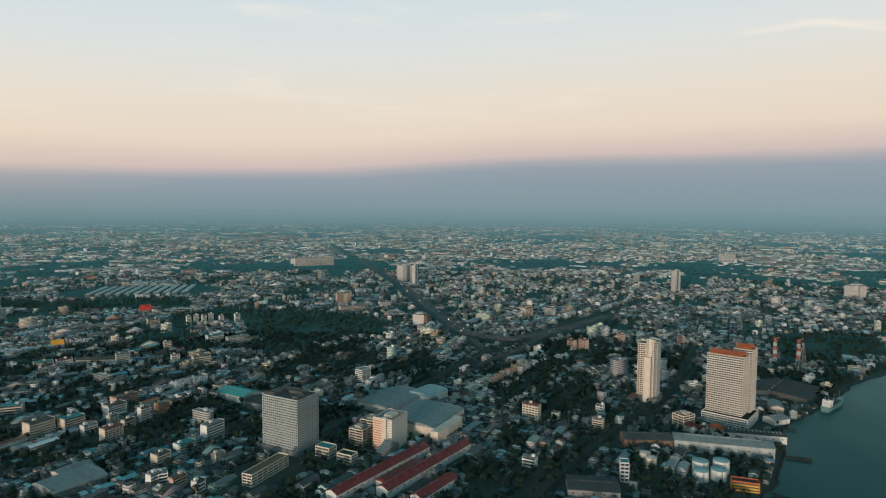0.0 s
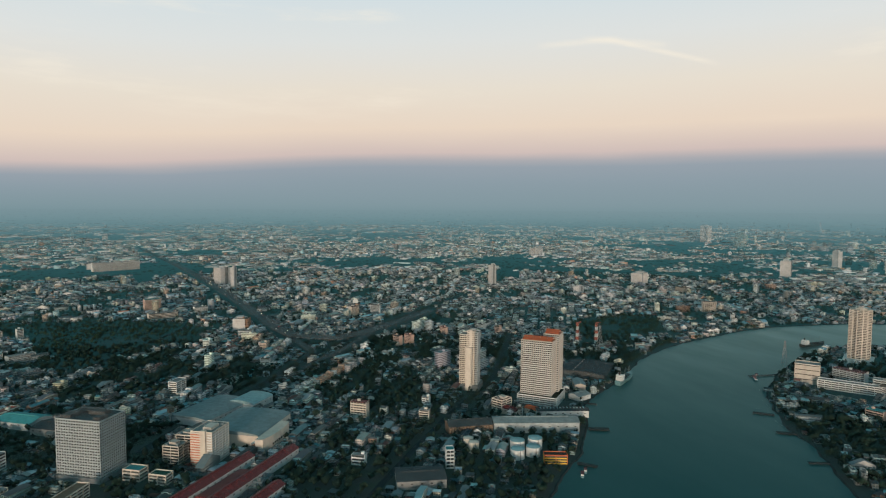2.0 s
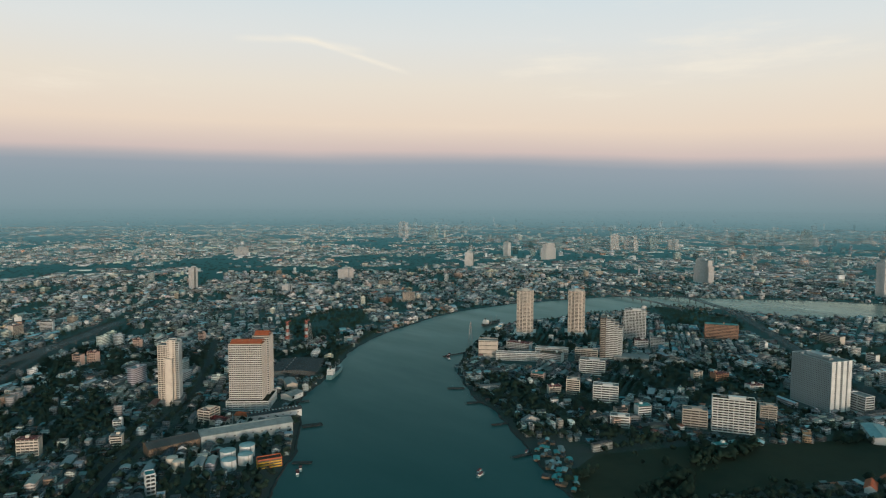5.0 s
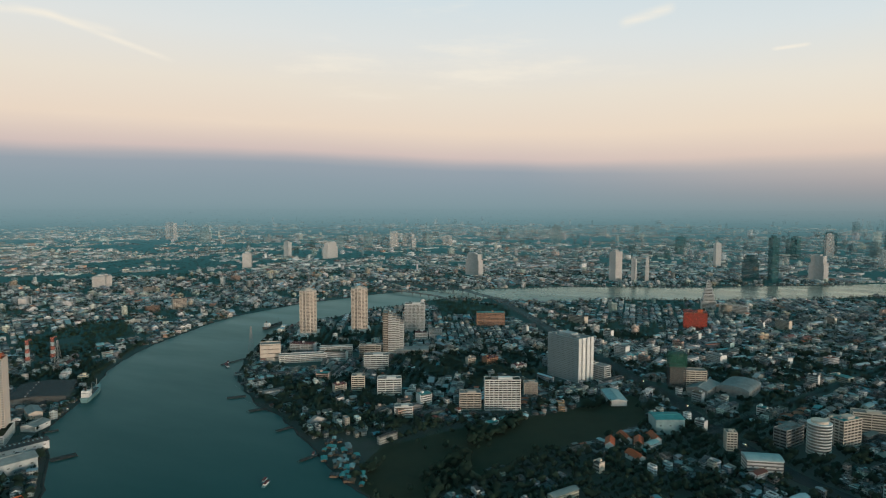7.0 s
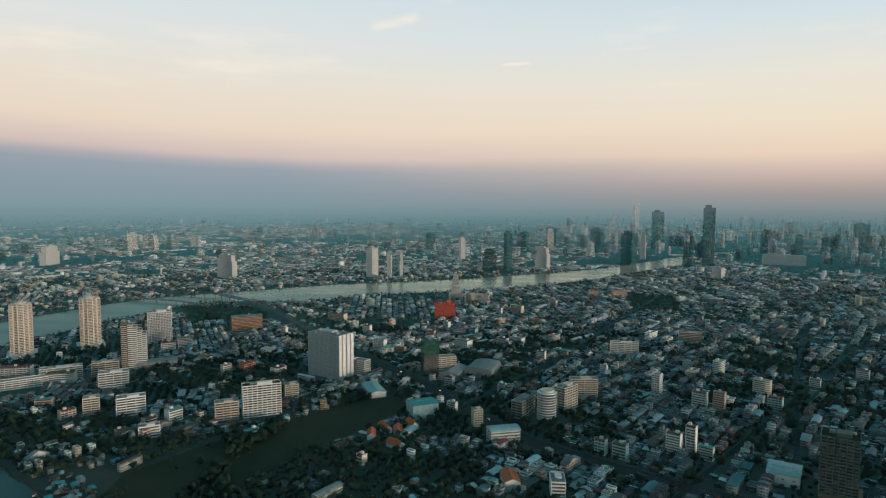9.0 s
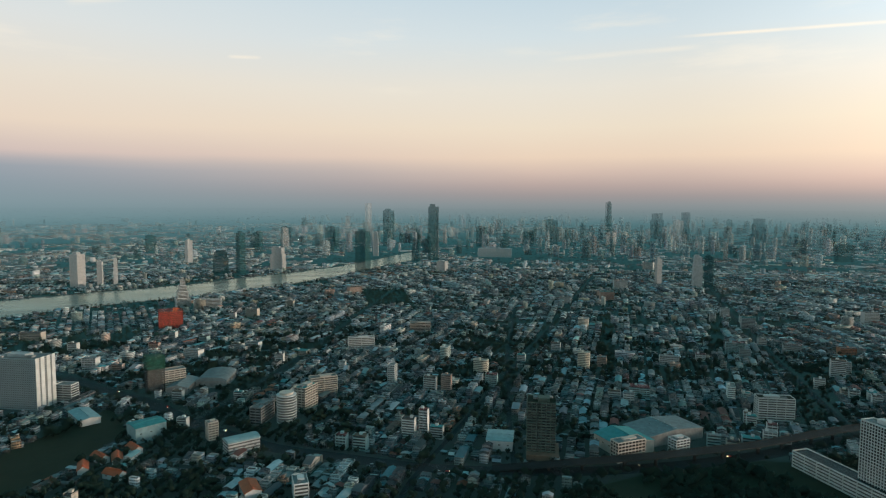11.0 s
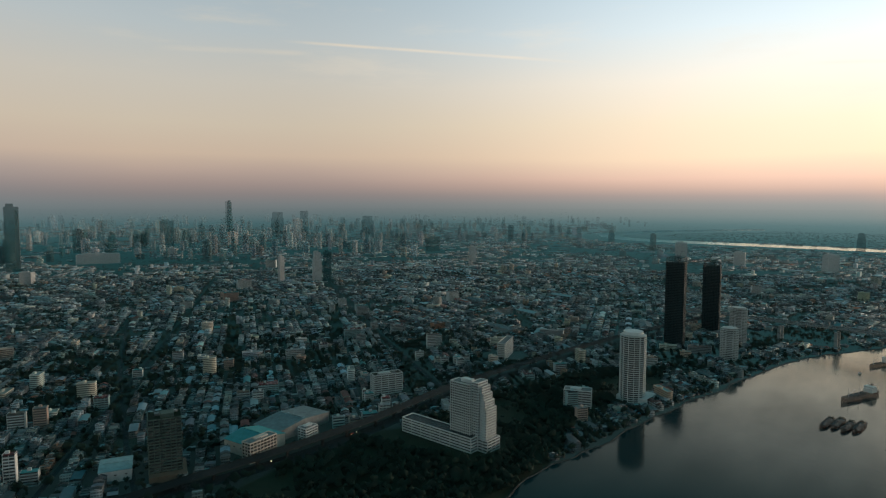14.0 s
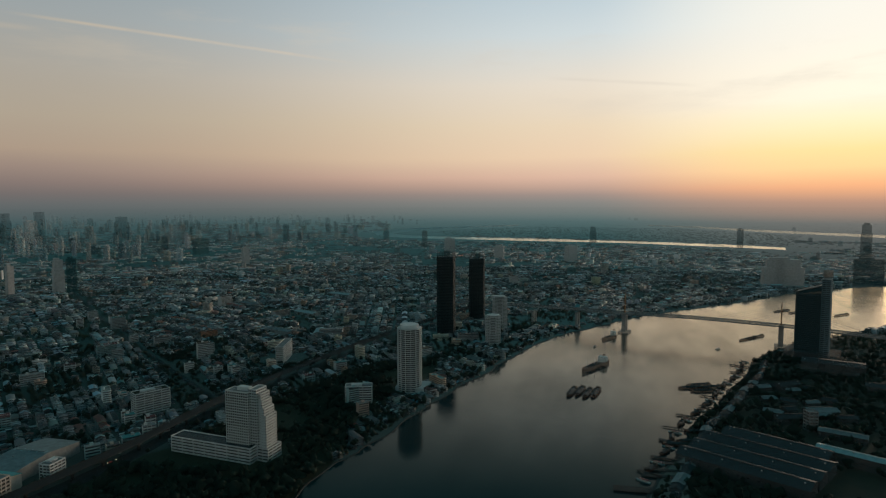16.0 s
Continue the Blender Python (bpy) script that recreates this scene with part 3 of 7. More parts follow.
def add_boxes(fab, cx, cy, w, d, z0, h, ang, wall, roof, lip=None):
    """Flat-roofed blocks; lip: the parapet's height, with the roof sunk behind it."""
    n = len(cx)
    one = np.ones(n)
    sx = np.array([-1, 1, 1, -1])
    sy = np.array([-1, -1, 1, 1])
    lx, ly = w[:, None] / 2 * sx, d[:, None] / 2 * sy
    zl, zh = np.repeat(z0[:, None], 4, 1), np.repeat((z0 + h)[:, None], 4, 1)
    faces, mats = [(0, 1, 5, 4), (1, 2, 6, 5), (2, 3, 7, 6), (3, 0, 4, 7)], [0, 0, 0, 0]
    uvs = [wall_uv(w, h), wall_uv(d, h), wall_uv(w, h), wall_uv(d, h)]
    tint = [wall] * 4
    if lip is None:
        X, Y, Z = np.hstack([lx, lx]), np.hstack([ly, ly]), np.hstack([zl, zh])
        faces.append((4, 5, 6, 7)), mats.append(1), uvs.append(wall_uv(w, d)), tint.append(roof)
    else:
        ix, iy = np.maximum(lx * sx - 0.3, 0.3) * sx, np.maximum(ly * sy - 0.3, 0.3) * sy
        zi = zh - np.repeat(lip[:, None], 4, 1)
        X, Y, Z = np.hstack([lx, lx, ix, ix]), np.hstack([ly, ly, iy, iy]), np.hstack([zl, zh, zh, zi])
        for i in range(4):
            j = (i + 1) % 4
            faces += [(4 + i, 4 + j, 8 + j, 8 + i), (8 + i, 8 + j, 12 + j, 12 + i)]
            mats += [1, 1]
            uvs += [wall_uv(one * 0, one * 0)] * 2
            tint += [wall, wall * 0.9]
        faces.append((12, 13, 14, 15)), mats.append(1), uvs.append(wall_uv(w, d)), tint.append(roof)
    fab.quads(turned(cx, cy, ang, X, Y, Z), faces, mats, tint, uvs)


def add_gables(fab, cx, cy, w, d, h, rise, ang, wall, roof, hip=0.0, over=0.5):
    """Houses with a pitched roof, the ridge along the width; hip: how far the ridge is drawn in, of half the width."""
    n = len(cx)
    sx, sy = np.array([-1, 1, 1, -1]), np.array([-1, -1, 1, 1])
    lx, ly = w[:, None] / 2 * sx, d[:, None] / 2 * sy
    z = np.zeros((n, 4))
    ox, oy = lx + over * sx, ly + over * sy
    drop = (rise * over / np.maximum(d / 2, 1))[:, None]
    rx = (w[:, None] / 2 + (over if hip == 0 else 0)) * (1 - hip) * np.array([-1, 1])
    gx = w[:, None] / 2 * np.array([-1, 1])
    top = h[:, None] + rise[:, None]
    X = np.hstack([lx, lx, ox, rx, gx])
    Y = np.hstack([ly, ly, oy, np.zeros((n, 2)), np.zeros((n, 2))])
    Z = np.hstack([z, z + h[:, None], z + h[:, None] - drop, np.repeat(top, 2, 1), np.repeat(top, 2, 1) - 0.1])
    faces = [(0, 1, 5, 4), (1, 2, 6, 5), (2, 3, 7, 6), (3, 0, 4, 7), (8, 9, 13, 12), (10, 11, 12, 13)]
    mats = [0, 0, 0, 0, 1, 1]
    uvs = [wall_uv(w, h), wall_uv(d, h), wall_uv(w, h), wall_uv(d, h), wall_uv(w, d / 2), wall_uv(w, d / 2)]
    tint = [wall] * 4 + [roof, roof]
    tri = np.zeros((n, 3, 2))
    if hip:
        faces += [(9, 10, 13), (11, 8, 12)]
        mats += [1, 1]
        tint += [roof, roof]
        uvs += [tri, tri]
    else:
        faces += [(5, 6, 15), (7, 4, 14)]
        mats += [0, 0]
        tint += [wall, wall]
        uvs += [tri, tri]
    fab.quads(turned(cx, cy, ang, X, Y, Z), faces, mats, tint, uvs)


def pick(rng, palette, weights, n, spread=0.18):
    p = np.array(palette)[rng.choice(len(palette), n, p=np.array(weights) / sum(weights))]
    return np.clip(p * np.array((0.9, 1.0, 1.02)) * (1 + rng.normal(0, spread, (n, 1))) * (1 + rng.normal(0, 0.04, (n, 3))), 0.01, 0.85)


WALLS = [(0.82, 0.80, 0.76), (0.58, 0.52, 0.46), (0.42, 0.43, 0.42), (0.62, 0.52, 0.47), (0.22, 0.23, 0.23), (0.40, 0.52, 0.53), (0.50, 0.28, 0.19)]
WALL_W = [4.0, 2.2, 2.6, 1.2, 6.5, 0.8, 0.5]
ROOFS = [(0.10, 0.105, 0.105), (0.22, 0.24, 0.24), (0.05, 0.053, 0.055), (0.08, 0.27, 0.30), (0.27, 0.42, 0.45), (0.20, 0.055, 0.04), (0.45, 0.11, 0.05), (0.42, 0.43, 0.42), (0.09, 0.07, 0.06), (0.60, 0.61, 0.60)]
ROOF_W = [8, 5.5, 7.5, 1.1, 1.8, 1.2, 0.35, 2.6, 3.2, 1.2]
KEEP = []           # middles and radii of ground that single buildings take up
PARKS = [[(484, 338), (542, 381), (600, 390), (697, 335), (820, 240), (945, 163), (850, 122), (763, 160), (674, 217), (514, 279), (440, 200), (450, 280)],
         [(-60, -600), (-75, -1000), (-215, -1215), (-420, -1480), (-900, -1750), (-900, -600)], [(300, -516), (330, -400), (430, -330), (520, -300), (535, -420), (520, -560), (500, -600), (480, -800), (420, -1000), (330, -1060), (300, -960), (345, -740), (310, -640)],
         [(235, -1310), (200, -1400), (130, -1455), (95, -1468), (110, -1640), (235, -1590), (280, -1455)]]
WOODS = [[(-1298, 1807), (-1168, 1761), (-772, 1860), (-678, 1688), (-823, 1652), (-1008, 1607), (-1175, 1634)], [(-708, 1597), (-519, 1650), (-335, 1642), (-178, 1581), (-116, 1371), (-256, 1252), (-410, 1300), (-483, 1489), (-642, 1446)],
         [(-374, 1301), (-279, 1364), (-258, 1179), (-381, 1174)], [(704, 1345), (909, 1414), (982, 1356), (886, 1220), (652, 1104), (654, 1145)]]
WOODS += [[(1637, 869), (1596, 618), (1474, 570), (1358, 705)], [(1044, 403), (1073, 348), (971, 305), (910, 351)], [(1032, 53), (1052, -47), (972, -57), (916, 25)], [(1987, -403), (1944, -544), (1666, -483), (1657, -352)],
          [(1354, -888), (1343, -922), (884, -615), (958, -631)], [(1270, -1152), (1292, -1218), (957, -919), (948, -870)], [(791, -901), (807, -971), (595, -781), (582, -686)]]      # leafy stretches with hardly a house
MEADOWS = [PARKS[0]]
LEAFY_BANK = [(480, 380), (560, 480), (680, 690), (800, 640), (900, 480), (960, 330), (1000, 150), (880, 20), (700, -40), (560, -60), (440, 200)]
# quarters: a middle, the turn of their streets in degrees
QUARTERS = [(-700, 700, 20), (-350, 760, 62), (-60, 700, 62), (-500, 1250, 40), (-100, 1200, 70), (150, 900, 58), (330, 1200, 35), (-900, 1900, 10), (-200, 1950, 25),
            (500, 1900, 60), (1000, 1700, 15), (900, 1350, 65), (1500, 1500, 30), (2100, 1300, 55), (700, 480, -30), (850, 480, 20), (1000, 420, 62), (1250, 650, 30),
            (1350, 300, -20), (1500, 600, 40), (1650, 250, 10), (1050, 50, -25), (1300, -50, -38), (1600, -150, -30), (1900, -300, 20), (800, -250, -33), (1150, -420, -38)]
QUARTERS += [(900, -600, -36), (1500, -650, -33), (1300, -1000, -35), (700, -900, -40), (900, -1300, -20), (650, -1450, -70), (1800, -1100, -20), (2100, -700, 15), (1500, -1700, 5),
             (700, -2000, -60), (200, -2200, 20), (1200, -2200, -15), (2300, -1600, 30), (300, -1700, 80), (-500, -1250, 55), (-300, -900, 70), (2000, 2000, 20), (-1300, 1200, 50), (2600, 700, 70), (2500, 200, 15),
             (-150, -2450, 35), (-500, -2600, 15), (50, -2050, 60), (600, -2600, 5), (-900, -2700, 40), (1700, -2000, 25), (-1000, 2400, 30), (200, 2500, 50), (1500, 2200, 70)]


def free_ground(x, y, pad=0.0):
    ok = ~inside(RIVER, x, y)
    for bank in (INNER, OUTER):
        ok &= ~near_line(bank, x, y, 4.5 + 1.2 * pad)
    for line, half in ROADS:
        ok &= ~near_line(line, x, y, half + pad)
    for kx, ky, r in KEEP:
        ok &= (x - kx) ** 2 + (y - ky) ** 2 > (r + pad) ** 2
    return ok


def smooth_noise(x, y, scale, seed):
    """A cheap smooth random field between 0 and 1."""
    rng = np.random.RandomState(seed)
    tot = np.zeros(len(x))
    for _ in range(10):
        a, ph, k = rng.uniform(0, 2 * math.pi), rng.uniform(0, 2 * math.pi), rng.uniform(0.5, 1.6) * 2 * math.pi / scale
        tot += np.sin((x * math.cos(a) + y * math.sin(a)) * k + ph)
    return np.clip(0.5 + tot / 9.0, 0, 1)


def far_green(x, y):
    """How leafy the far plain is at a place."""
    return smooth_noise(x, y, 900, 21) * 0.38 + smooth_noise(x, y, 3200, 22) * 0.34 + smooth_noise(x, y, 330, 23) * 0.28


def city():
    rng = np.random.RandomState(11)
    trees = []
    q = np.array(QUARTERS, float)
    xs, ys, ws, ds, angs, runs, cols = [], [], [], [], [], [], []
    # plots in rows along the streets of each quarter
    for i, (qx, qy, qa) in enumerate(QUARTERS):
        a = radians(qa)
        size = 1.0 if math.hypot(qx, qy) < 1550 else 1.35
        deep = 9.8 * size
        row, v, run = [], -520.0, i * 100000
        lot = 0.75 if qy < -100 else 0.45
        while v < 520:
            u = -520.0 + rng.uniform(0, 8)
            kind = rng.rand()
            nxt = u + rng.uniform(60, 130)
            while u < 520:
                w = (rng.uniform(4.0, 6.0) if kind < lot else rng.uniform(5, 9.5)) * size
                if rng.rand() < 0.04:
                    w = rng.uniform(17, 34)
                row.append((u + w / 2, v, w, deep * (rng.uniform(0.94, 1.0) if kind < lot else rng.uniform(0.6, 1.0)), run if kind < lot else -1))
                u += w + (0.0 if kind < lot else rng.uniform(0.1, 1.4))
                if u > nxt:
                    u += 7.0
                    nxt = u + rng.uniform(40, 120)
                    kind = rng.rand()
                    run += 1
            run += 1
            v += deep + (1.0 if len(cols) % 2 else rng.uniform(3.2, 6.0))
            cols.append(0)
        r = np.array(row)
        px, py = qx + r[:, 0] * math.cos(a) - r[:, 1] * math.sin(a), qy + r[:, 0] * math.sin(a) + r[:, 1] * math.cos(a)
        near = np.argmin((px[:, None] - q[None, :, 0]) ** 2 + (py[:, None] - q[None, :, 1]) ** 2, 1) == i
        R = np.hypot(px, py)
        seen = (R > 470) & (R < 2700) & near
        xs.append(px[seen]), ys.append(py[seen]), ws.append(r[seen, 2]), ds.append(r[seen, 3])
        runs.append(r[seen, 4].astype(int))
        angs.append(a + np.where(runs[-1] >= 0, 0.0, rng.normal(0, 0.07, seen.sum())))
    x, y, w, d, ang, run = (np.concatenate(k) for k in (xs, ys, ws, ds, angs, runs))
    ok = free_ground(x, y, 4.0)
    for p in PARKS + WOODS:
        ok &= ~inside(p, x, y)
    green = smooth_noise(x, y, 330, 4) * 0.55 + smooth_noise(x, y, 90, 7) * 0.45
    green += 0.14 * inside([(514, 279), (674, 217), (763, 160), (720, 90), (620, 40), (560, -60), (480, 60), (440, 200)], x, y)
    green += 0.09 * inside(LEAFY_BANK, x, y)
    green += 0.10 * inside([(560, -60), (720, 90), (830, 150), (900, 60), (760, -40), (640, -180), (560, -150)], x, y)
    lush = ok & (green + rng.normal(0, 0.10, len(x)) > np.where(y < -100, 0.62, 0.56))
    trees.append(np.column_stack([x[lush], y[lush]])[(np.hypot(x[lush], y[lush]) < 1400) | (rng.rand(lush.sum()) < 0.55)])
    ok &= ~lush
    x, y, w, d, ang, run = x[ok], y[ok], w[ok], d[ok], ang[ok], run[ok]
    # low lean-tos and sheds squeezed between the rows
    k = rng.rand(len(x)) < 0.55
    lx, ly = x[k] + rng.normal(0, 5.5, k.sum()), y[k] + rng.normal(0, 5.5, k.sum())
    good = free_ground(lx, ly, 3.0)
    for p in PARKS + WOODS:
        good &= ~inside(p, lx, ly)
    lx, ly, la = lx[good], ly[good], (ang[k] + rng.normal(0, 0.12, k.sum()))[good]
    # garden and street trees before and behind the houses
    k = rng.rand(len(x)) < np.where(np.hypot(x, y) < 1300, 0.20, 0.10)
    side = rng.choice((-1, 1), k.sum()) * (d[k] / 2 + rng.uniform(1.0, 3.0, k.sum()))
    tx, ty = x[k] - side * np.sin(ang[k]), y[k] + side * np.cos(ang[k])
    good = free_ground(tx, ty, 1)
    trees.append(np.column_stack([tx[good], ty[good]]))
    n = len(x)
    tall = smooth_noise(x, y, 260, 9)
    h = rng.choice([2.8, 3.6, 5.9, 8.8, 12.0], n, p=[0.40, 0.32, 0.17, 0.08, 0.03]) + rng.uniform(0, 0.8, n)
    # the houses of one terrace share their height and paint
    _, first, member = np.unique(np.where(run >= 0, run, -1 - np.arange(n)), return_index=True, return_inverse=True)
    level = rng.choice([3.4, 6.3, 9.3, 12.4], len(first), p=[0.50, 0.33, 0.13, 0.04])
    h = np.where(run >= 0, level[member] + 2.6 * (tall > 0.66) + rng.choice([0, 0, 0, 0.7, 2.9], n), h)
    h *= 0.86
    big = w > 16
    h[big] = rng.uniform(5, 10, big.sum())
    paint, cover = pick(rng, WALLS, WALL_W, len(first), 0.22)[member], pick(rng, ROOFS, ROOF_W, len(first), 0.22)[member]
    wall = np.where(((run >= 0) & (rng.rand(n) < 0.72))[:, None], paint, pick(rng, WALLS, WALL_W, n))
    roof = np.where(((run >= 0) & (rng.rand(n) < 0.72))[:, None], cover, pick(rng, ROOFS, ROOF_W, n))
    # wall tint rises with height: low huts dark, taller houses paler
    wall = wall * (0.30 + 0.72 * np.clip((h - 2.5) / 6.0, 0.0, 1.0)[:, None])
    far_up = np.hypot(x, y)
    toned = np.where(y < -120, np.clip(0.86 + (far_up - 800) / 3000, 0.86, 1.35), np.clip(0.97 + (far_up - 900) / 2600, 0.97, 1.45))[:, None]        # backlit shade put into the tints: south dimmer, all brighter farther out
    # southern walls are dimmed again and cooled, as if seen unlit
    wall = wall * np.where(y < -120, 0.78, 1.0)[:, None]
    wall, roof = np.clip(wall * toned * np.where(y < -120, 0.92, 0.99)[:, None] ** (2, 1, 0.6), 0, 0.82), roof * toned * (0.95, 1.0, 1.03)
    flat = np.where(run >= 0, (rng.rand(len(first))[member] < np.where(y < -100, 0.75, 0.62)) & (h > np.where(y < -100, 3.0, 5.0)), rng.rand(n) < 0.22) & ~big
    hip = ~flat & (rng.rand(n) < 0.3) & ~big & (run < 0)
    gab = ~flat & ~hip
    flat_roof = pick(rng, [(0.30, 0.30, 0.28), (0.18, 0.18, 0.175), (0.44, 0.44, 0.42), (0.10, 0.105, 0.105), (0.62, 0.62, 0.60), (0.16, 0.36, 0.38)], [3, 4, 3, 4, 2.2, 0.7], n, 0.3) * toned * (0.95, 1.0, 1.02)
    turn = np.where((run >= 0) | (rng.rand(n) < 0.5), 0.0, math.pi / 2)
    sw = np.abs(np.cos(turn)) > 0.5
    gw, gd = np.where(sw, w, d), np.where(sw, d, w)
    pitch = rng.uniform(0.09, 0.24, n)
    R = np.hypot(x, y)
    # the nearest houses stand as things of their own
    order = np.argsort(R + rng.uniform(0, 60, n))
    own = np.zeros(n, bool)
    own[order[:NEAR_HOUSES]] = True
    for i in order[:NEAR_HOUSES]:
        near_house(rng, x[i], y[i], gw[i], gd[i], min(h[i], 10.5), math.degrees(ang[i] + turn[i]), bool(flat[i]), bool(big[i]))
    head = flat & (rng.rand(n) < 0.5) & (w > 4.5)
    off = rng.uniform(-0.25, 0.25, (n, 2)) * np.stack([w, d], 1)
    hh = rng.uniform(2.2, 3.4, n)
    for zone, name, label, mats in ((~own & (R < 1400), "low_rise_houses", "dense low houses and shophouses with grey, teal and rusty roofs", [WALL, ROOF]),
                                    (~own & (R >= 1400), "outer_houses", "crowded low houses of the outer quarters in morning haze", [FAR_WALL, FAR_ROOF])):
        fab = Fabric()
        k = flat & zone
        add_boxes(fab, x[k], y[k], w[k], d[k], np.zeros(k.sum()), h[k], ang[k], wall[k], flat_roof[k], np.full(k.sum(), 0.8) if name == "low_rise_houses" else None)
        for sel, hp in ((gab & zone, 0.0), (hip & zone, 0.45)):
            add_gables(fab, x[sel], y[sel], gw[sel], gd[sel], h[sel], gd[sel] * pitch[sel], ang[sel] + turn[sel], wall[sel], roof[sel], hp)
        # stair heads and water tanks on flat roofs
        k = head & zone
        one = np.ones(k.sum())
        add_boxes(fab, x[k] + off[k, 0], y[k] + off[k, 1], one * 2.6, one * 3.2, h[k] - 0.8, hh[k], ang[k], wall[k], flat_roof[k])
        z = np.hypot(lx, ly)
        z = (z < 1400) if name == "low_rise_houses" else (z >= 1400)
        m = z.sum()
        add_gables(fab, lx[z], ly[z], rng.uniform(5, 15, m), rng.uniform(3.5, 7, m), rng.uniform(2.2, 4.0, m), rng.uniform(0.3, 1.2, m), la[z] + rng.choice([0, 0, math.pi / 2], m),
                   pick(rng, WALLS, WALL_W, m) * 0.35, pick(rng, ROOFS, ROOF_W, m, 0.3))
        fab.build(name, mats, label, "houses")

    # larger blocks of flats among them, but for the leafy inner bank
    fab = Fabric()
    m = 640
    R = np.sqrt(rng.uniform(700 ** 2, 2700 ** 2, m))
    t = radians(90) - rng.uniform(radians(-45), radians(205), m)
    bx, by = R * np.cos(t), R * np.sin(t)
    ok = free_ground(bx, by, 16) & ~inside(LEAFY_BANK, bx, by)
    for p in PARKS + WOODS:
        ok &= ~inside(p, bx, by)
    bx, by = bx[ok], by[ok]
    m = len(bx)
    near = np.argmin((bx[:, None] - q[None, :, 0]) ** 2 + (by[:, None] - q[None, :, 1]) ** 2, 1)
    ba = np.radians(q[near, 2]) + rng.choice([0, math.pi / 2], m)
    bw, bd, lev = rng.uniform(10, 40, m) * rng.uniform(0.7, 1, m), rng.uniform(9, 14, m), rng.choice([3, 4, 5, 6, 8, 10], m, p=[0.34, 0.30, 0.2, 0.09, 0.05, 0.02])
    bwall = pick(rng, [(0.70, 0.67, 0.60), (0.62, 0.53, 0.42), (0.48, 0.48, 0.46), (0.60, 0.42, 0.33)], [5, 3, 3, 1], m)
    broof = pick(rng, [(0.26, 0.26, 0.25), (0.36, 0.35, 0.33), (0.12, 0.30, 0.31), (0.30, 0.09, 0.06)], [4, 3, 1, 0.6], m)
    pane = bwall * 0.22
    for f in range(10):
        k = lev > f
        z = np.full(k.sum(), f * 3.0)
        add_boxes(fab, bx[k], by[k], bw[k], bd[k], z, np.full(k.sum(), 1.35), ba[k], bwall[k] * 0.999, bwall[k])
        add_boxes(fab, bx[k], by[k], bw[k] - 0.9, bd[k] - 0.9, z + 1.35, np.full(k.sum(), 1.66), ba[k], pane[k], pane[k])
    add_boxes(fab, bx, by, bw + 0.4, bd + 0.4, lev * 3.0, np.full(m, 1.5), ba, bwall, broof, np.full(m, 1.0))
    add_boxes(fab, bx + 3, by + 2, np.full(m, 5.0), np.full(m, 4.0), lev * 3.0 + 0.5, np.full(m, 3.5), ba, bwall, broof)
    fab.build("apartment_blocks", [FAR_ROOF, FAR_ROOF], "pale concrete blocks of flats with rows of dark windows", "apartment blocks")

    # far quarters out to the horizon
    fab = Fabric()
    n = 90000
    R = np.exp(rng.uniform(math.log(2700), math.log(9000), n))
    R = np.where(rng.rand(n) < 0.10, np.exp(rng.uniform(math.log(9000), math.log(24000), n)), R)
    yaw = rng.uniform(radians(-232), radians(48), n)
    fx, fy = -R * np.sin(yaw), R * np.cos(yaw)
    ok = free_ground(fx, fy, 20) & ((R < 5200) | (yaw > radians(-158))) & (far_green(fx, fy) + rng.normal(0, 0.06, n) < 0.57)
    for p in FAR_RIVERS + FAR_WOODS:
        ok &= ~inside(p, fx, fy)
    for up, lo in FAR_EDGES:
        ok &= ~near_line(lo, fx, fy, 230.0)
    fx, fy, R, yaw = fx[ok], fy[ok], R[ok], yaw[ok]
    n = len(fx)
    grow = (R / 2700) ** 0.45
    shed = rng.rand(n) < 0.22
    fw = np.where(shed, rng.uniform(30, 85, n), rng.uniform(7, 30, n)) * grow
    fd = np.where(shed, rng.uniform(14, 30, n), rng.uniform(7, 13, n)) * grow
    fh = np.where(shed, rng.uniform(4, 8, n), rng.choice([3.5, 5, 7, 11, 22], n, p=[0.42, 0.36, 0.16, 0.05, 0.01]) * rng.uniform(0.8, 1.2, n))
    near = np.argmin((fx[:, None] * 0.55 - q[None, :, 0]) ** 2 + (fy[:, None] * 0.55 - q[None, :, 1]) ** 2, 1)
    fa = np.radians(q[near, 2]) + rng.choice([0, 0, math.pi / 2], n) + rng.normal(0, 0.06, n)
    lit = rng.rand(n)[:, None]
    fwall = np.clip(pick(rng, WALLS, WALL_W, n) * (0.50 + 1.10 * lit) * (0.98, 1.0, 1.02), 0, 0.82)
    froof = np.clip(pick(rng, ROOFS, ROOF_W, n) * (0.72 + 1.2 * lit), 0, 0.78)
    add_boxes(fab, fx, fy, fw, fd, np.zeros(n), fh, fa, fwall, froof)
    fab.build("far_houses", [FAR_ROOF, FAR_ROOF], "hazy distant low-rise city out to the horizon", "houses")

    # the crowd of lesser high-rises behind the single towers
    fab = Fabric()
    for lo, hi, near, count, low, high in ((-142, -96, 3300, 520, 35, 120), (-160, -138, 4600, 190, 30, 95), (-98, -40, 3300, 230, 22, 62), (-40, 40, 3400, 70, 15, 34), (-205, -158, 3000, 60, 20, 55)):
        R = np.exp(rng.uniform(math.log(near), math.log(11000), count))
        t = np.radians(rng.uniform(lo, hi, count))
        tx, ty = -R * np.sin(t), R * np.cos(t)
        ok = free_ground(tx, ty, 60)
        for p in FAR_WOODS + FAR_RIVERS:
            ok &= ~inside(p, tx, ty)
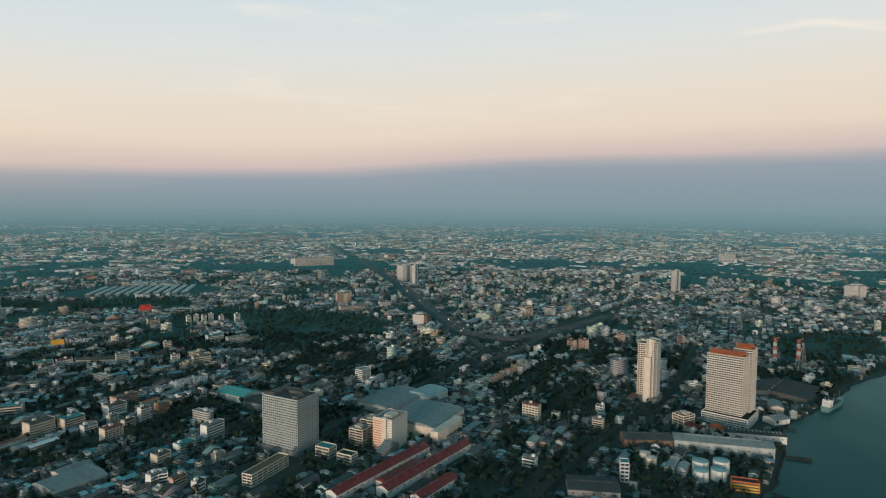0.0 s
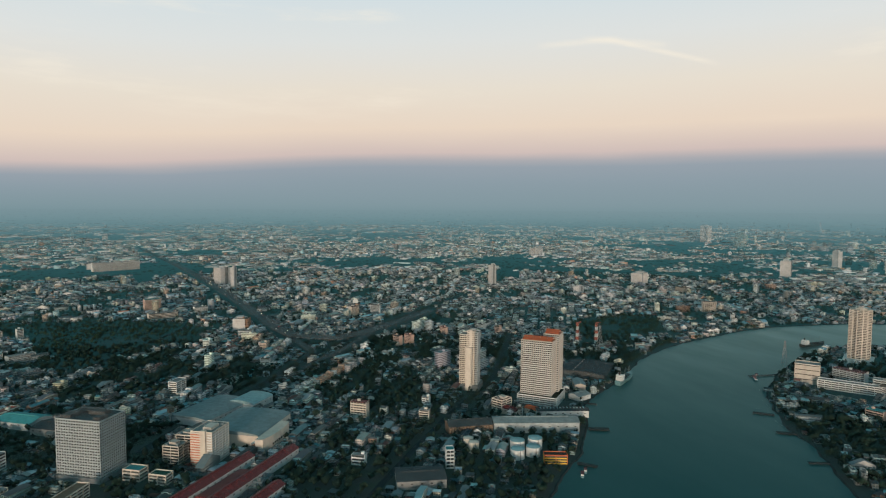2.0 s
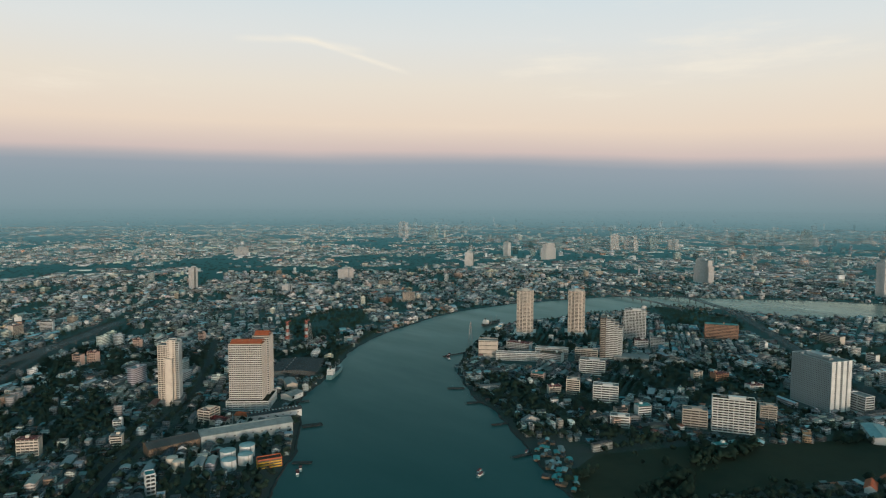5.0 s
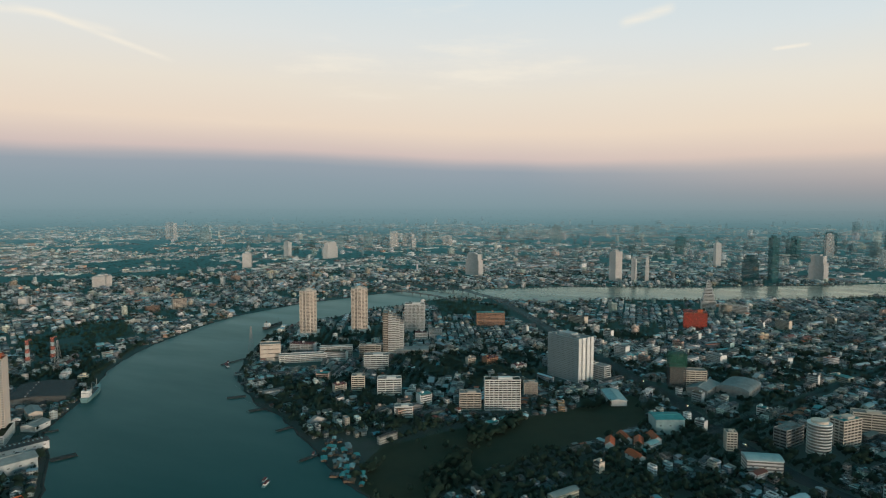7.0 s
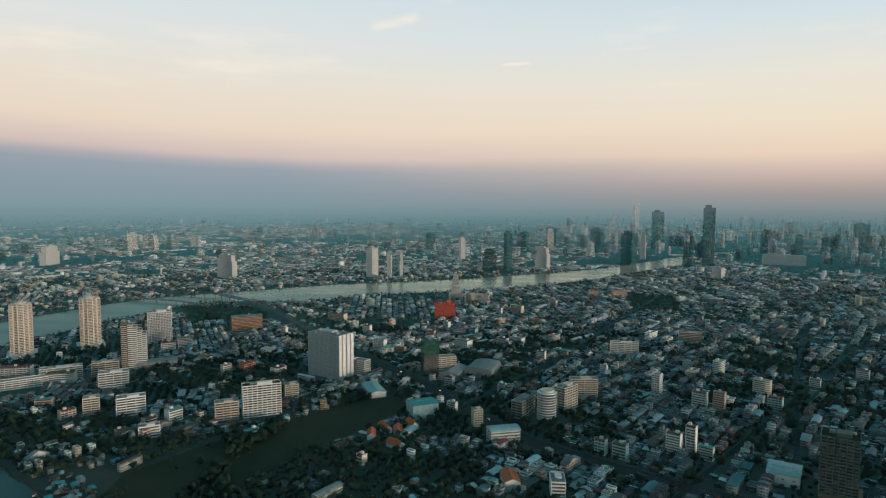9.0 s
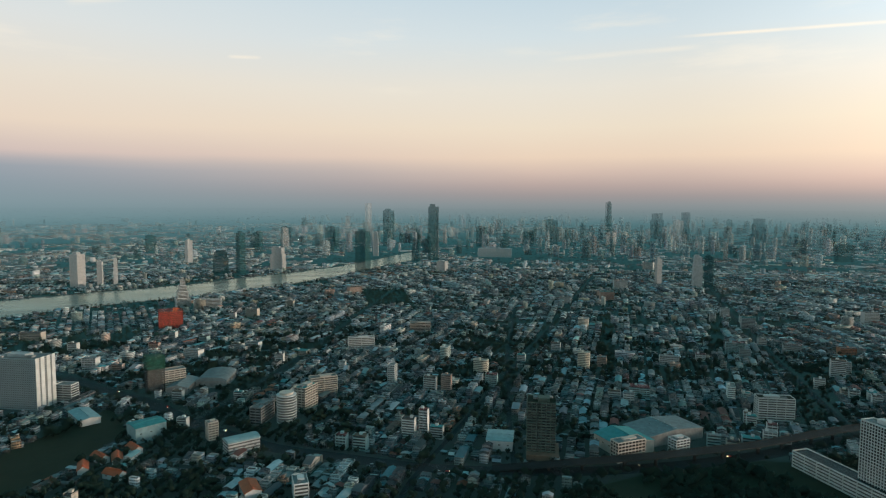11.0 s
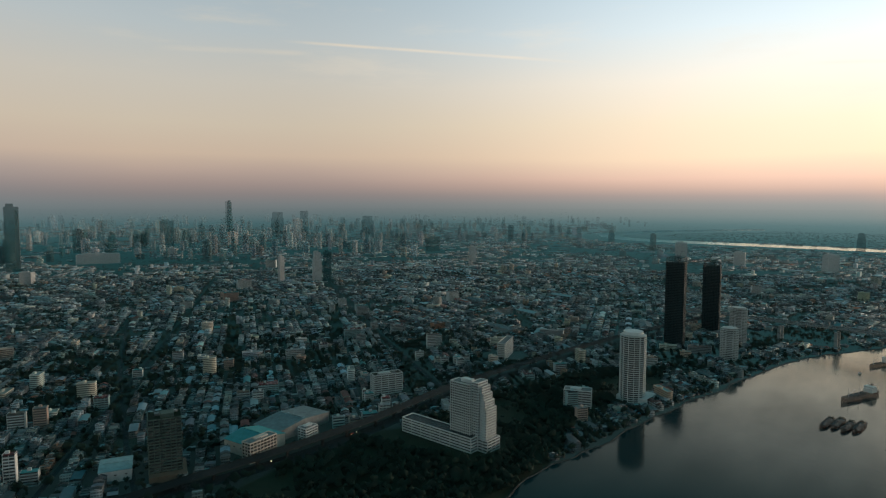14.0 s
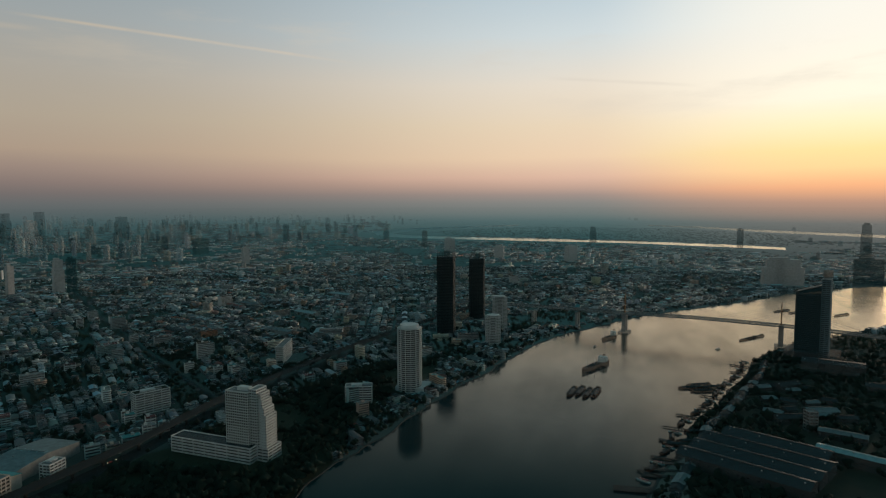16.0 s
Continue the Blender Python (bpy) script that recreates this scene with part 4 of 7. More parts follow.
        for up, lo_edge in FAR_EDGES:
            ok &= ~near_line(lo_edge, tx, ty, 320.0)
        tx, ty, R = tx[ok], ty[ok], R[ok]
        m = len(tx)
        th = rng.uniform(low, high, m) * rng.uniform(0.6, 1.0, m) * (R / 4500) ** 0.35
        tw, ta = rng.uniform(16, 42, m) * (R / 4500) ** 0.4, rng.uniform(0, math.pi, m)
        td = tw * rng.uniform(0.45, 0.9, m)
        col = pick(rng, [(0.66, 0.66, 0.64), (0.46, 0.50, 0.50), (0.18, 0.28, 0.30), (0.06, 0.15, 0.16), (0.60, 0.50, 0.45)], [4.5, 4, 3, 2, 0.8], m)
        floors = np.maximum(6, th / 7)
        for f in range(14):
            k = floors > f
            step = (th / np.minimum(floors, 14))[k]
            add_boxes(fab, tx[k], ty[k], tw[k], td[k], f * step, step * 0.55, ta[k], col[k], col[k])
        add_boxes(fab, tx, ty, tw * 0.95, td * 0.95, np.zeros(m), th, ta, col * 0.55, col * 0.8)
        add_boxes(fab, tx, ty, tw * 0.45, td * 0.5, th, th * 0.05 + 3, ta, col, col)
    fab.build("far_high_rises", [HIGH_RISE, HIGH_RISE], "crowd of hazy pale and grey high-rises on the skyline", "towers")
    return trees


FAR_WOODS = [[(2139, -5876), (1227, -7130), (-742, -6984), (-1449, -5996), (-942, -4328), (-19, -4805), (1324, -5015)]]
FAR_EDGES = [([(2441, -5676), (2353, -5954), (2253, -6557), (1887, -7148), (1351, -7851)], [(2093, -5004), (2058, -5422), (2062, -6093), (1762, -6675), (1270, -7384)]),
             ([(2135, -5403), (1829, -5023), (1316, -4929), (639, -4858), (-19, -4735), (-398, -4575), (-679, -4473), (-931, -4275)],
              [(2039, -4923), (1698, -4664), (1235, -4627), (598, -4541), (-18, -4475), (-376, -4310), (-641, -4223), (-888, -4075)]),
             ([(-223, -8114), (-818, -7701), (-1259, -6972), (-1583, -6554), (-2068, -6058)], [(-213, -7734), (-766, -7207), (-1165, -6450), (-1474, -6100), (-1910, -5592)])]


NEAR_HOUSES = 105
HOUSE_MESH = {}


def unit(key, make):
    if key not in HOUSE_MESH:
        HOUSE_MESH[key] = make()
    return HOUSE_MESH[key]


def near_house(rng, x, y, w, d, h, ang, flat, shed):
    """A small house of its own: walls, roof, windows and a door."""
    wall = [WHITE, CREAM, BEIGE, PALE_GREY, CONCRETE, CONCRETE, BROWN][rng.randint(7)]
    top = [GREY_SHEET, DARK_SHEET, DARK_SHEET, SKY_SHEET, TEAL, MAROON, GREY_SHEET, BROWN, ORANGE][rng.randint(9)]
    what = {WHITE: "white", CREAM: "cream", BEIGE: "beige", PALE_GREY: "pale grey", CONCRETE: "grey concrete", BROWN: "brown"}[wall]
    lid = {GREY_SHEET: "grey sheet", DARK_SHEET: "dark sheet", SKY_SHEET: "pale blue sheet", TEAL: "teal sheet", MAROON: "maroon", BROWN: "brown", ORANGE: "orange tiled"}[top]
    e = thing("shed" if shed else "house", f"{what} {'shed' if shed else 'house'} with a {'flat' if flat else lid} roof", "shed" if shed else "house", x, y, ang, group="small houses")
    me = unit(("body", wall.name), lambda: mesh_of(new_box(0, 0, 0, 1, 1, 1), "wall", wall))
    share("wall", me, e, scale=(w, d, h))
    if flat:
        def rim():
            bm = bmesh.new()
            for cx, cy, sx, sy in ((0, -0.485, 1, 0.03), (0, 0.485, 1, 0.03), (-0.485, 0, 0.03, 0.94), (0.485, 0, 0.03, 0.94)):
                box(bm, cx, cy, 0, sx, sy, 1)
            return mesh_of(bm, "parapet", wall)
        share("parapet", unit(("rim", wall.name), rim), e, 0, 0, h, scale=(w + 0.1, d + 0.1, 0.9))
        share("stair_head", me, e, w * 0.2, d * 0.15, h, scale=(2.6, 3.0, 2.4))
        share("roof", unit("slab", lambda: mesh_of(new_box(0, 0, 0, 1, 1, 1), "roof", CONCRETE)), e, 0, 0, h, scale=(w * 0.94, d * 0.94, 0.12))
    else:
        share("roof", unit(("gable", top.name), lambda: mesh_of(gable(bmesh.new(), 0, 0, 0, 1, 1, 0.5, 0.06, 0.06), "roof", top)), e, 0, 0, h, scale=(w, d, d * 0.5))
        tri = unit(("end", wall.name), lambda: mesh_of(gable_end(), "gable_wall", wall))
        for s in (-1, 1):
            share("gable_wall", tri, e, s * (w / 2 - 0.1), 0, h, scale=(0.2, d, d * 0.25))
    win = unit("window", lambda: mesh_of(new_box(0, 0, 0, 1.4, 0.16, 1.3), "window", GLASS))
    for s in (-1, 1):
        for u in (-0.27, 0.27):
            share("window", win, e, u * w, s * d / 2, max(1.0, h - 2.2))
    share("door", unit("door", lambda: mesh_of(new_box(0, 0, 0, 1.0, 0.18, 2.1), "door", BROWN)), e, 0, -d / 2, 0.02)


def gable_end():
    bm = bmesh.new()
    a = [bm.verts.new((-0.5, yy, zz)) for yy, zz in ((-0.5, 0), (0.5, 0), (0, 1))]
    b = [bm.verts.new((0.5, yy, zz)) for yy, zz in ((-0.5, 0), (0.5, 0), (0, 1))]
    bm.faces.new(a[::-1])
    bm.faces.new(b)
    for i in range(3):
        j = (i + 1) % 3
        bm.faces.new((a[i], a[j], b[j], b[i]))
    return bm


def clump_mesh(rng, n, spread, size):
    """A crown: many small irregular leafy clumps."""
    base = np.array([(1, 0, 0), (-1, 0, 0), (0, 1, 0), (0, -1, 0), (0, 0, 1), (0, 0, -1)], float)
    tri = np.array([(0, 2, 4), (2, 1, 4), (1, 3, 4), (3, 0, 4), (2, 0, 5), (1, 2, 5), (3, 1, 5), (0, 3, 5)])
    c = rng.normal(0, 1, (n, 3))
    c /= np.maximum(np.linalg.norm(c, axis=1), 0.4)[:, None]
    c *= rng.uniform(0.45, 1.0, (n, 1)) * np.array(spread)
    s = rng.uniform(0.6, 1.25, (n, 1, 1)) * size
    v = c[:, None] + base[None] * s * rng.uniform(0.6, 1.35, (n, 6, 1))
    return v, tri


def add_tree_mass(pts, name, label, mat, seed=5, per=7, grow=1.0, low=1.0):
    rng = np.random.RandomState(seed)
    V, T, off = [], [], 0
    kinds = [clump_mesh(rng, per, (3.0, 3.0, 1.9), 2.5) for _ in range(12)]
    which, scl, rot = rng.randint(0, 12, len(pts)), rng.uniform(0.7, 1.5, len(pts)) * grow, rng.uniform(0, 6.28, len(pts))
    for k, (v, tri) in enumerate(kinds):
        sel = np.where(which == k)[0]
        if not len(sel):
            continue
        loc = v.reshape(-1, 3)
        c, s = np.cos(rot[sel])[:, None], np.sin(rot[sel])[:, None]
        X = pts[sel, 0:1] + (loc[:, 0] * c - loc[:, 1] * s) * scl[sel, None]
        Y = pts[sel, 1:2] + (loc[:, 0] * s + loc[:, 1] * c) * scl[sel, None]
        Z = (loc[:, 2] + 4.6) * scl[sel, None] * low
        vv = np.stack([X, Y, Z], 2).reshape(-1, 3)
        f = (tri[None] + np.arange(per)[:, None, None] * 6).reshape(-1, 3)
        ff = (f[None] + (np.arange(len(sel)) * len(loc))[:, None, None]).reshape(-1, 3) + off
        V.append(vv), T.append(ff)
        off += len(vv)
    v, f = far_xyz(np.concatenate(V)), np.concatenate(T)
    me = bpy.data.meshes.new(name)
    me.vertices.add(len(v))
    me.vertices.foreach_set("co", v.astype(np.float32).ravel())
    me.loops.add(len(f) * 3)
    me.loops.foreach_set("vertex_index", f.astype(np.int32).ravel())
    me.polygons.add(len(f))
    me.polygons.foreach_set("loop_start", (np.arange(len(f)) * 3).astype(np.int32))
    me.materials.append(mat)
    me.update(calc_edges=True)
    return tagged(new(name, me), label, "trees", kind="stuff")


def stump(bm, a, b, ra, rb, n=7):
    """A tapered limb from a to b."""
    a, b = Vector(a), Vector(b)
    q = (b - a).to_track_quat("Z", "Y")
    lo = [bm.verts.new(a + q @ Vector((ra * math.cos(6.2832 * i / n), ra * math.sin(6.2832 * i / n), 0))) for i in range(n)]
    hi = [bm.verts.new(b + q @ Vector((rb * math.cos(6.2832 * i / n), rb * math.sin(6.2832 * i / n), 0))) for i in range(n)]
    for i in range(n):
        bm.faces.new((lo[i], lo[(i + 1) % n], hi[(i + 1) % n], hi[i]))
    bm.faces.new(hi)
    bm.faces.new(lo[::-1])


def tree_meshes(seed):
    rng = np.random.RandomState(seed)
    bm = bmesh.new()
    stump(bm, (0, 0, -0.1), (0.2, 0.1, 4.2), 0.45, 0.28)
    for k in range(4):
        a = 1.57 * k + rng.uniform(0, 0.8)
        stump(bm, (0.15, 0.1, 3.4 + 0.2 * k), (2.4 * math.cos(a), 2.4 * math.sin(a), 6.2), 0.2, 0.07, 5)
    trunk = mesh_of(bm, "trunk", BARK)
    v, tri = clump_mesh(rng, 70, (4.2, 4.2, 3.0), 0.95)
    me = bpy.data.meshes.new("crown")
    me.from_pydata((v.reshape(-1, 3) + (0, 0, 7.0)).tolist(), [], (tri[None] + np.arange(70)[:, None, None] * 6).reshape(-1, 3).tolist())
    me.materials.append(LEAF)
    return trunk, me


TREES = [tree_meshes(40 + i) for i in range(5)]


def tree(x, y, size, turn, kind):
    e = thing("tree", "dark green broad-leaved tree beside houses", "tree", x, y, turn, group="trees")
    e.scale = (size, size, size)
    share("trunk", TREES[kind][0], e)
    share("crown", TREES[kind][1], e)


# ---- tall buildings ----
def volume(e, dx, dy, w, d, h, z0=0.0, wall=WHITE, bands=None, floors=None, bays=6, glz=GLASS, band=0.42, pier_w=0.7, roof=None, windows=0, side_bays=None, core_label=""):
    """One body of a tall building: glazed core, a parapet band at every storey, upright piers and a parapet round the roof."""
    floors = floors or max(2, round(h / 3.1))
    fh = h / floors
    bands = bands or wall
    core = part("core", new_box(dx, dy, z0, w - 1.0, d - 1.0, h), glz, e, core_label or "dark window glass")
    ring = mesh_of(new_box(0, 0, 0, w, d, fh * band), "storey_band", bands)
    for i in range(floors):
        share("storey_band", ring, e, dx, dy, z0 + i * fh)
    top = bmesh.new()
    for sx, sy, lx, ly in ((0, -1, w, 0.4), (0, 1, w, 0.4), (-1, 0, 0.4, d - 0.8), (1, 0, 0.4, d - 0.8)):
        box(top, dx + sx * (w / 2 - 0.2), dy + sy * (d / 2 - 0.2), z0 + h, lx, ly, 1.5)
    part("parapet", top, wall, e)
    part("roof", new_box(dx, dy, z0 + h, w - 0.9, d - 0.9, 0.4), roof or CONCRETE, e, "weathered flat roof")
    if bays > 3 and h < 32 and not windows:
        bays = bays // 2
    if bays:
        pier = mesh_of(new_box(0, 0, 0, pier_w, pier_w, h), "pier", wall)
        by = side_bays or max(1, round(bays * d / w))
        for i in range(bays + 1):
            for s in (-1, 1):
                share("pier", pier, e, dx - w / 2 + pier_w / 2 + (w - pier_w) * i / bays, dy + s * (d / 2 - pier_w / 2 + 0.03), z0)
        for i in range(1, by):
            for s in (-1, 1):
                share("pier", pier, e, dx + s * (w / 2 - pier_w / 2 + 0.03), dy - d / 2 + pier_w / 2 + (d - pier_w) * i / by, z0)
        count = 0
        if windows:
            pane = mesh_of(new_box(0, 0, 0, (w - pier_w) / bays - pier_w - 0.2, 0.12, fh * (1 - band) - 0.1), "window", GLASS)
            for f in range(floors - 1, -1, -1):
                for i in range(bays):
                    if count < windows:
                        share("window", pane, core, dx - w / 2 + pier_w / 2 + (w - pier_w) * (i + 0.5) / bays, dy - (d / 2 - 0.46), z0 + f * fh + fh * band + 0.05)
                        count += 1


def roof_gear(e, dx, dy, w, d, z, wall=WHITE, tall=4.0):
    part("machine_room", new_box(dx + w * 0.08, dy - d * 0.05, z, w * 0.4, d * 0.45, tall), wall, e)
    part("lift_head", new_box(dx - w * 0.22, dy + d * 0.12, z, w * 0.16, d * 0.22, tall * 0.65), CONCRETE, e)
    part("water_tank", drum(bmesh.new(), dx + w * 0.34, dy + d * 0.3, z, min(w, d) * 0.07, tall * 0.5, 12), STEEL, e)


def tower(name, label, x, y, w, d, h, ang, wall=WHITE, crown=4.0, group="", category="tower", keep=None, **k):
    KEEP.append((x, y, keep or max(w, d) * 0.62))
    e = thing(name, label, category, x, y, ang, group=group)
    volume(e, 0, 0, w, d, h, wall=wall, **k)
    if crown:
        roof_gear(e, 0, 0, w, d, h + 0.4, wall, crown)
    return e


def round_volume(e, r, h, wall, floors, n=20, glz=GLASS, z0=0.0, band=0.42, fins=0, fin_w=1.6):
    fh = h / floors
    part("core", drum(bmesh.new(), 0, 0, z0, r - 0.9, h, n), glz, e, "dark window glass")
    ring = mesh_of(drum(bmesh.new(), 0, 0, 0, r, fh * band, n), "storey_band", wall)
    for i in range(floors):
        share("storey_band", ring, e, 0, 0, z0 + i * fh)
    part("roof_slab", drum(bmesh.new(), 0, 0, z0 + h, r, 1.2, n), wall, e)
    if fins:
        fin = mesh_of(new_box(r - 0.4, 0, 0, 1.4, fin_w, h), "pier", wall)
        for i in range(fins):
            share("pier", fin, e, 0, 0, z0, 6.28318 * (i + 0.5) / fins)


def hall(name, label, x, y, w, d, h, ang, roof_mat, wall_mat, rise=3.0, arch=False, category="warehouse", vents=0, keep=True, lights=0, windows=True):
    """A long hall with a pitched or arched sheet roof."""
    if keep:
        for u in np.linspace(-0.5, 0.5, max(1, int(w / max(d, 1)) + 1)) if w > d * 1.3 else (0.0,):
            KEEP.append((x + u * (w - d) * math.cos(radians(ang)), y + u * (w - d) * math.sin(radians(ang)), d * 0.62))
    e = thing(name, label, category, x, y, ang)
    body = part("hall_body", new_box(0, 0, 0, w, d, h), wall_mat, e)
    if arch:
        bm = bmesh.new()
        prof = [(-(d / 2 + 0.6) * math.cos(math.pi * i / 12), h + rise * math.sin(math.pi * i / 12)) for i in range(13)]
        a = [bm.verts.new((-w / 2 - 0.6, yy, zz)) for yy, zz in prof]
        b = [bm.verts.new((w / 2 + 0.6, yy, zz)) for yy, zz in prof]
        for i in range(12):
            bm.faces.new((a[i], b[i], b[i + 1], a[i + 1]))
        bm.faces.new(a)
        bm.faces.new(b[::-1])
        bm.faces.new((a[0], a[12], b[12], b[0]))
        top = part("roof", bm, roof_mat, e)
    else:
        top = part("roof", gable(bmesh.new(), 0, 0, h, w, d, rise, 0.8, 0.35), roof_mat, e)
        g = bmesh.new()
        for s in (-1, 1):
            a = [g.verts.new((s * (w / 2 - k), yy, zz)) for k in (0, 0.3) for yy, zz in ((-d / 2, h), (d / 2, h), (0, h + rise))]
            g.faces.new(a[:3]), g.faces.new(a[3:])
            for i in range(3):
                g.faces.new((a[i], a[(i + 1) % 3], a[3 + (i + 1) % 3], a[3 + i]))
        part("gable_wall", g, wall_mat, e)
        part("ridge_vent", new_box(0, 0, h + rise + 0.1, w * 0.8, 1.6, 0.9), roof_mat, top)
    for i in range(vents):
        share("roof_vent", unit("vent", lambda: mesh_of(drum(bmesh.new(), 0, 0, 0, 0.8, 1.6, 10), "roof_vent", STEEL)), top, -w * 0.45 + w * 0.9 * i / max(1, vents - 1), d * 0.18, h + rise * 0.55)
    for i in range(lights):
        share("skylight", unit("skylight", lambda: mesh_of(new_box(0, 0, 0, 1.6, 6.0, 0.3), "skylight", SKY_SHEET)), top, -w * 0.42 + w * 0.84 * i / max(1, lights - 1), 0, h + rise + 0.15)
    wnd = unit("hall_window", lambda: mesh_of(new_box(0, 0, 0, 2.4, 0.2, 1.4), "window", GLASS))
    for s in (-1, 1) if windows else ():
        for i in range(max(2, int(w / 10))):
            share("window", wnd, body, -w / 2 + w * (i + 0.5) / max(2, int(w / 10)), s * d / 2, h * 0.55)
    return e

# ---- the first bank: hotel, flats, malls, school ----
e = tower("hotel", "grey high-rise hotel covered with small balconies", -177, 715, 53, 37, 63, -28, BLUE_GREY, None, floors=21, bays=17, glz=GLASS, band=0.5, windows=187, roof=DARK_CONCRETE)
for cx, cy, sx, sy in ((-17, -8, 12, 14), (6, 6, 20, 8), (20, -9, 8, 12)):
    part("roof_room", new_box(cx, cy, 63.4, sx, sy, 3.6), DARK_CONCRETE, e)
part("roof_frame", gable(bmesh.new(), -4, 10, 66, 30, 12, 2.0), DARK_SHEET, e)
sill = mesh_of(new_box(0, 0, 0, 1.9, 1.2, 1.0), "balcony", PALE_GREY)
for f in range(1, 20):
    for i in range(17):
        if (f * 5 + i * 3) % 7 < 3:
            share("balcony", sill, e, -25 + 3.1 * i, -19.0, f * 3.0)
part("podium", new_box(0, 0, 0, 57, 42, 5.0), CONCRETE, e)

e = tower("apartment_tower", "cream apartment tower with orange-red storey stripes", -60, 720, 26, 34, 37, -28, CREAM, 3, bands=WHITE, floors=13, bays=4, band=0.42, glz=BEIGE, core_label="beige wall")
stripe = mesh_of(new_box(0, 0, 0, 13.5, 1.0, 0.9), "stripe", ORANGE)
part("front_wall", new_box(-6.4, -17.3, 0, 13.6, 0.8, 37), CREAM, e)
for i in range(1, 13):
    share("stripe", stripe, e, -6.4, -17.5, 2.84 * i)
part("stair_tower", new_box(3, -17.8, 0, 6.5, 4.0, 40), CREAM, e)
tower("apartment_tower", "small beige apartment block with balconies", -97, 727, 20, 18, 19, 152, BEIGE, 3, floors=6, bays=5)
tower("apartment_tower", "plain cream block behind the striped flats", -84, 745, 22, 20, 24, 152, BEIGE, 2, floors=7, bays=5)
hall("shopping_mall", "mall with a wide grey-green sheet roof", -22, 792, 84, 74, 15, 62, GREY_SHEET, CREAM, 4, True, "mall", 0)
e = thing("mall_front", "curved cream mall entrance front", "facade", 4, 748, 62)
part("wall", prism(bmesh.new(), [(-30, 3), (-28, -6), (-10, -10), (18, -11), (34, -8), (36, 3)], 0, 17), CREAM, e)
for i in range(7):
    share("window", unit("mallwin", lambda: mesh_of(new_box(0, 0, 0, 3, 0.3, 2.2), "window", GLASS)), e, -12 + 5 * i, -11.0 + abs(i - 3) * 0.1, 6)
hall("shopping_mall", "pale sheet-roofed market hall", -70, 880, 92, 60, 9, 55, GREY_SHEET, PALE_GREY, 3, True, "mall")
hall("market_hall", "white arched market roof", -20, 905, 46, 40, 10, 55, SKY_SHEET, WHITE, 4, True, "market")
hall("blue_hall", "bright teal-blue sheet roof hall", -300, 900, 56, 34, 9, 150, TEAL, PALE_GREY, 4, False, "hall")
hall("grey_hall", "long grey warehouse roof behind the hotel", -232, 850, 90, 34, 9, 150, DARK_SHEET, CONCRETE, 3)
for k, (X, Y, LX, DX) in enumerate(((-62, 640, 150, 15), (-38, 634, 64, 24), (-14, 650, 150, 15), (-6, 596, 60, 14))):
    hall("school_building", "school wing with a long maroon-red roof", X, Y, LX, DX, 9 if DX < 20 else 6, 55, MAROON, WHITE, 3.2, DX > 20, "school")
tower("low_flats", "long low cream flats with even windows", -184, 636, 58, 13, 12, 66, CREAM, None, floors=4, bays=14, roof=BROWN, category="flats")
tower("low_flats", "small yellow-cream house block", -131, 690, 20, 14, 11, 152, CREAM, None, floors=3, bays=4, roof=TEAL, category="flats")
tower("low_flats", "small yellow-cream house block", -104, 672, 20, 12, 10, 152, CREAM, None, floors=3, bays=4, roof=GREEN_NET, category="flats")
tower("low_flats", "white four-storey corner block", -286, 610, 18, 14, 13, 30, WHITE, None, floors=4, bays=4, category="flats")
tower("low_flats", "white flats beside a dark yard", -128, 995, 24, 14, 19, 62, WHITE, None, floors=6, bays=5, category="flats")
hall("green_roof_hall", "pale hall with a teal-green front", -385, 632, 34, 20, 8, 60, GREY_SHEET, CREAM, 2.5)
hall("big_roof_hall", "broad pale grey curved roof", -372, 606, 52, 40, 7, 58, GREY_SHEET, CONCRETE, 5, True)
hall("long_school", "long low school with dark roof", -612, 1085, 62, 14, 9, 8, DARK_SHEET, CREAM, 3, False, "school")
e = thing("water_tower", "slim concrete water tower with a brown tank", "water tower", -119, 857)
part("shaft", drum(bmesh.new(), 0, 0, 0, 1.6, 15, 14), CONCRETE, e)
part("tank", drum(bmesh.new(), 0, 0, 15, 4.2, 6, 16, 4.6), BROWN, e)

# slim cream tower, stepped towards the river
e = thing("condominium", "slim cream condominium tower in stepped slabs", "tower", 306, 907, -32)
KEEP.append((310, 905, 24))
volume(e, -6, 4, 15, 22, 84, wall=CREAM, floors=28, bays=4)
volume(e, 5, -2, 11, 14, 91, wall=IVORY, floors=30, bays=2, band=0.75)
volume(e, 3, -12, 10, 9, 66, wall=IVORY, floors=22, bays=1, band=0.8)
part("shaft_wall", new_box(3, -16.6, 0, 6.5, 0.6, 67), IVORY, e)
part("shaft_wall", new_box(5, -9.2, 0, 4.5, 0.6, 93), IVORY, e)
volume(e, 12, 4, 6, 20, 88, wall=PALE_GREY, floors=29, bays=1, band=0.5)
part("podium", new_box(2, 0, 0, 34, 32, 7), CONCRETE, e)

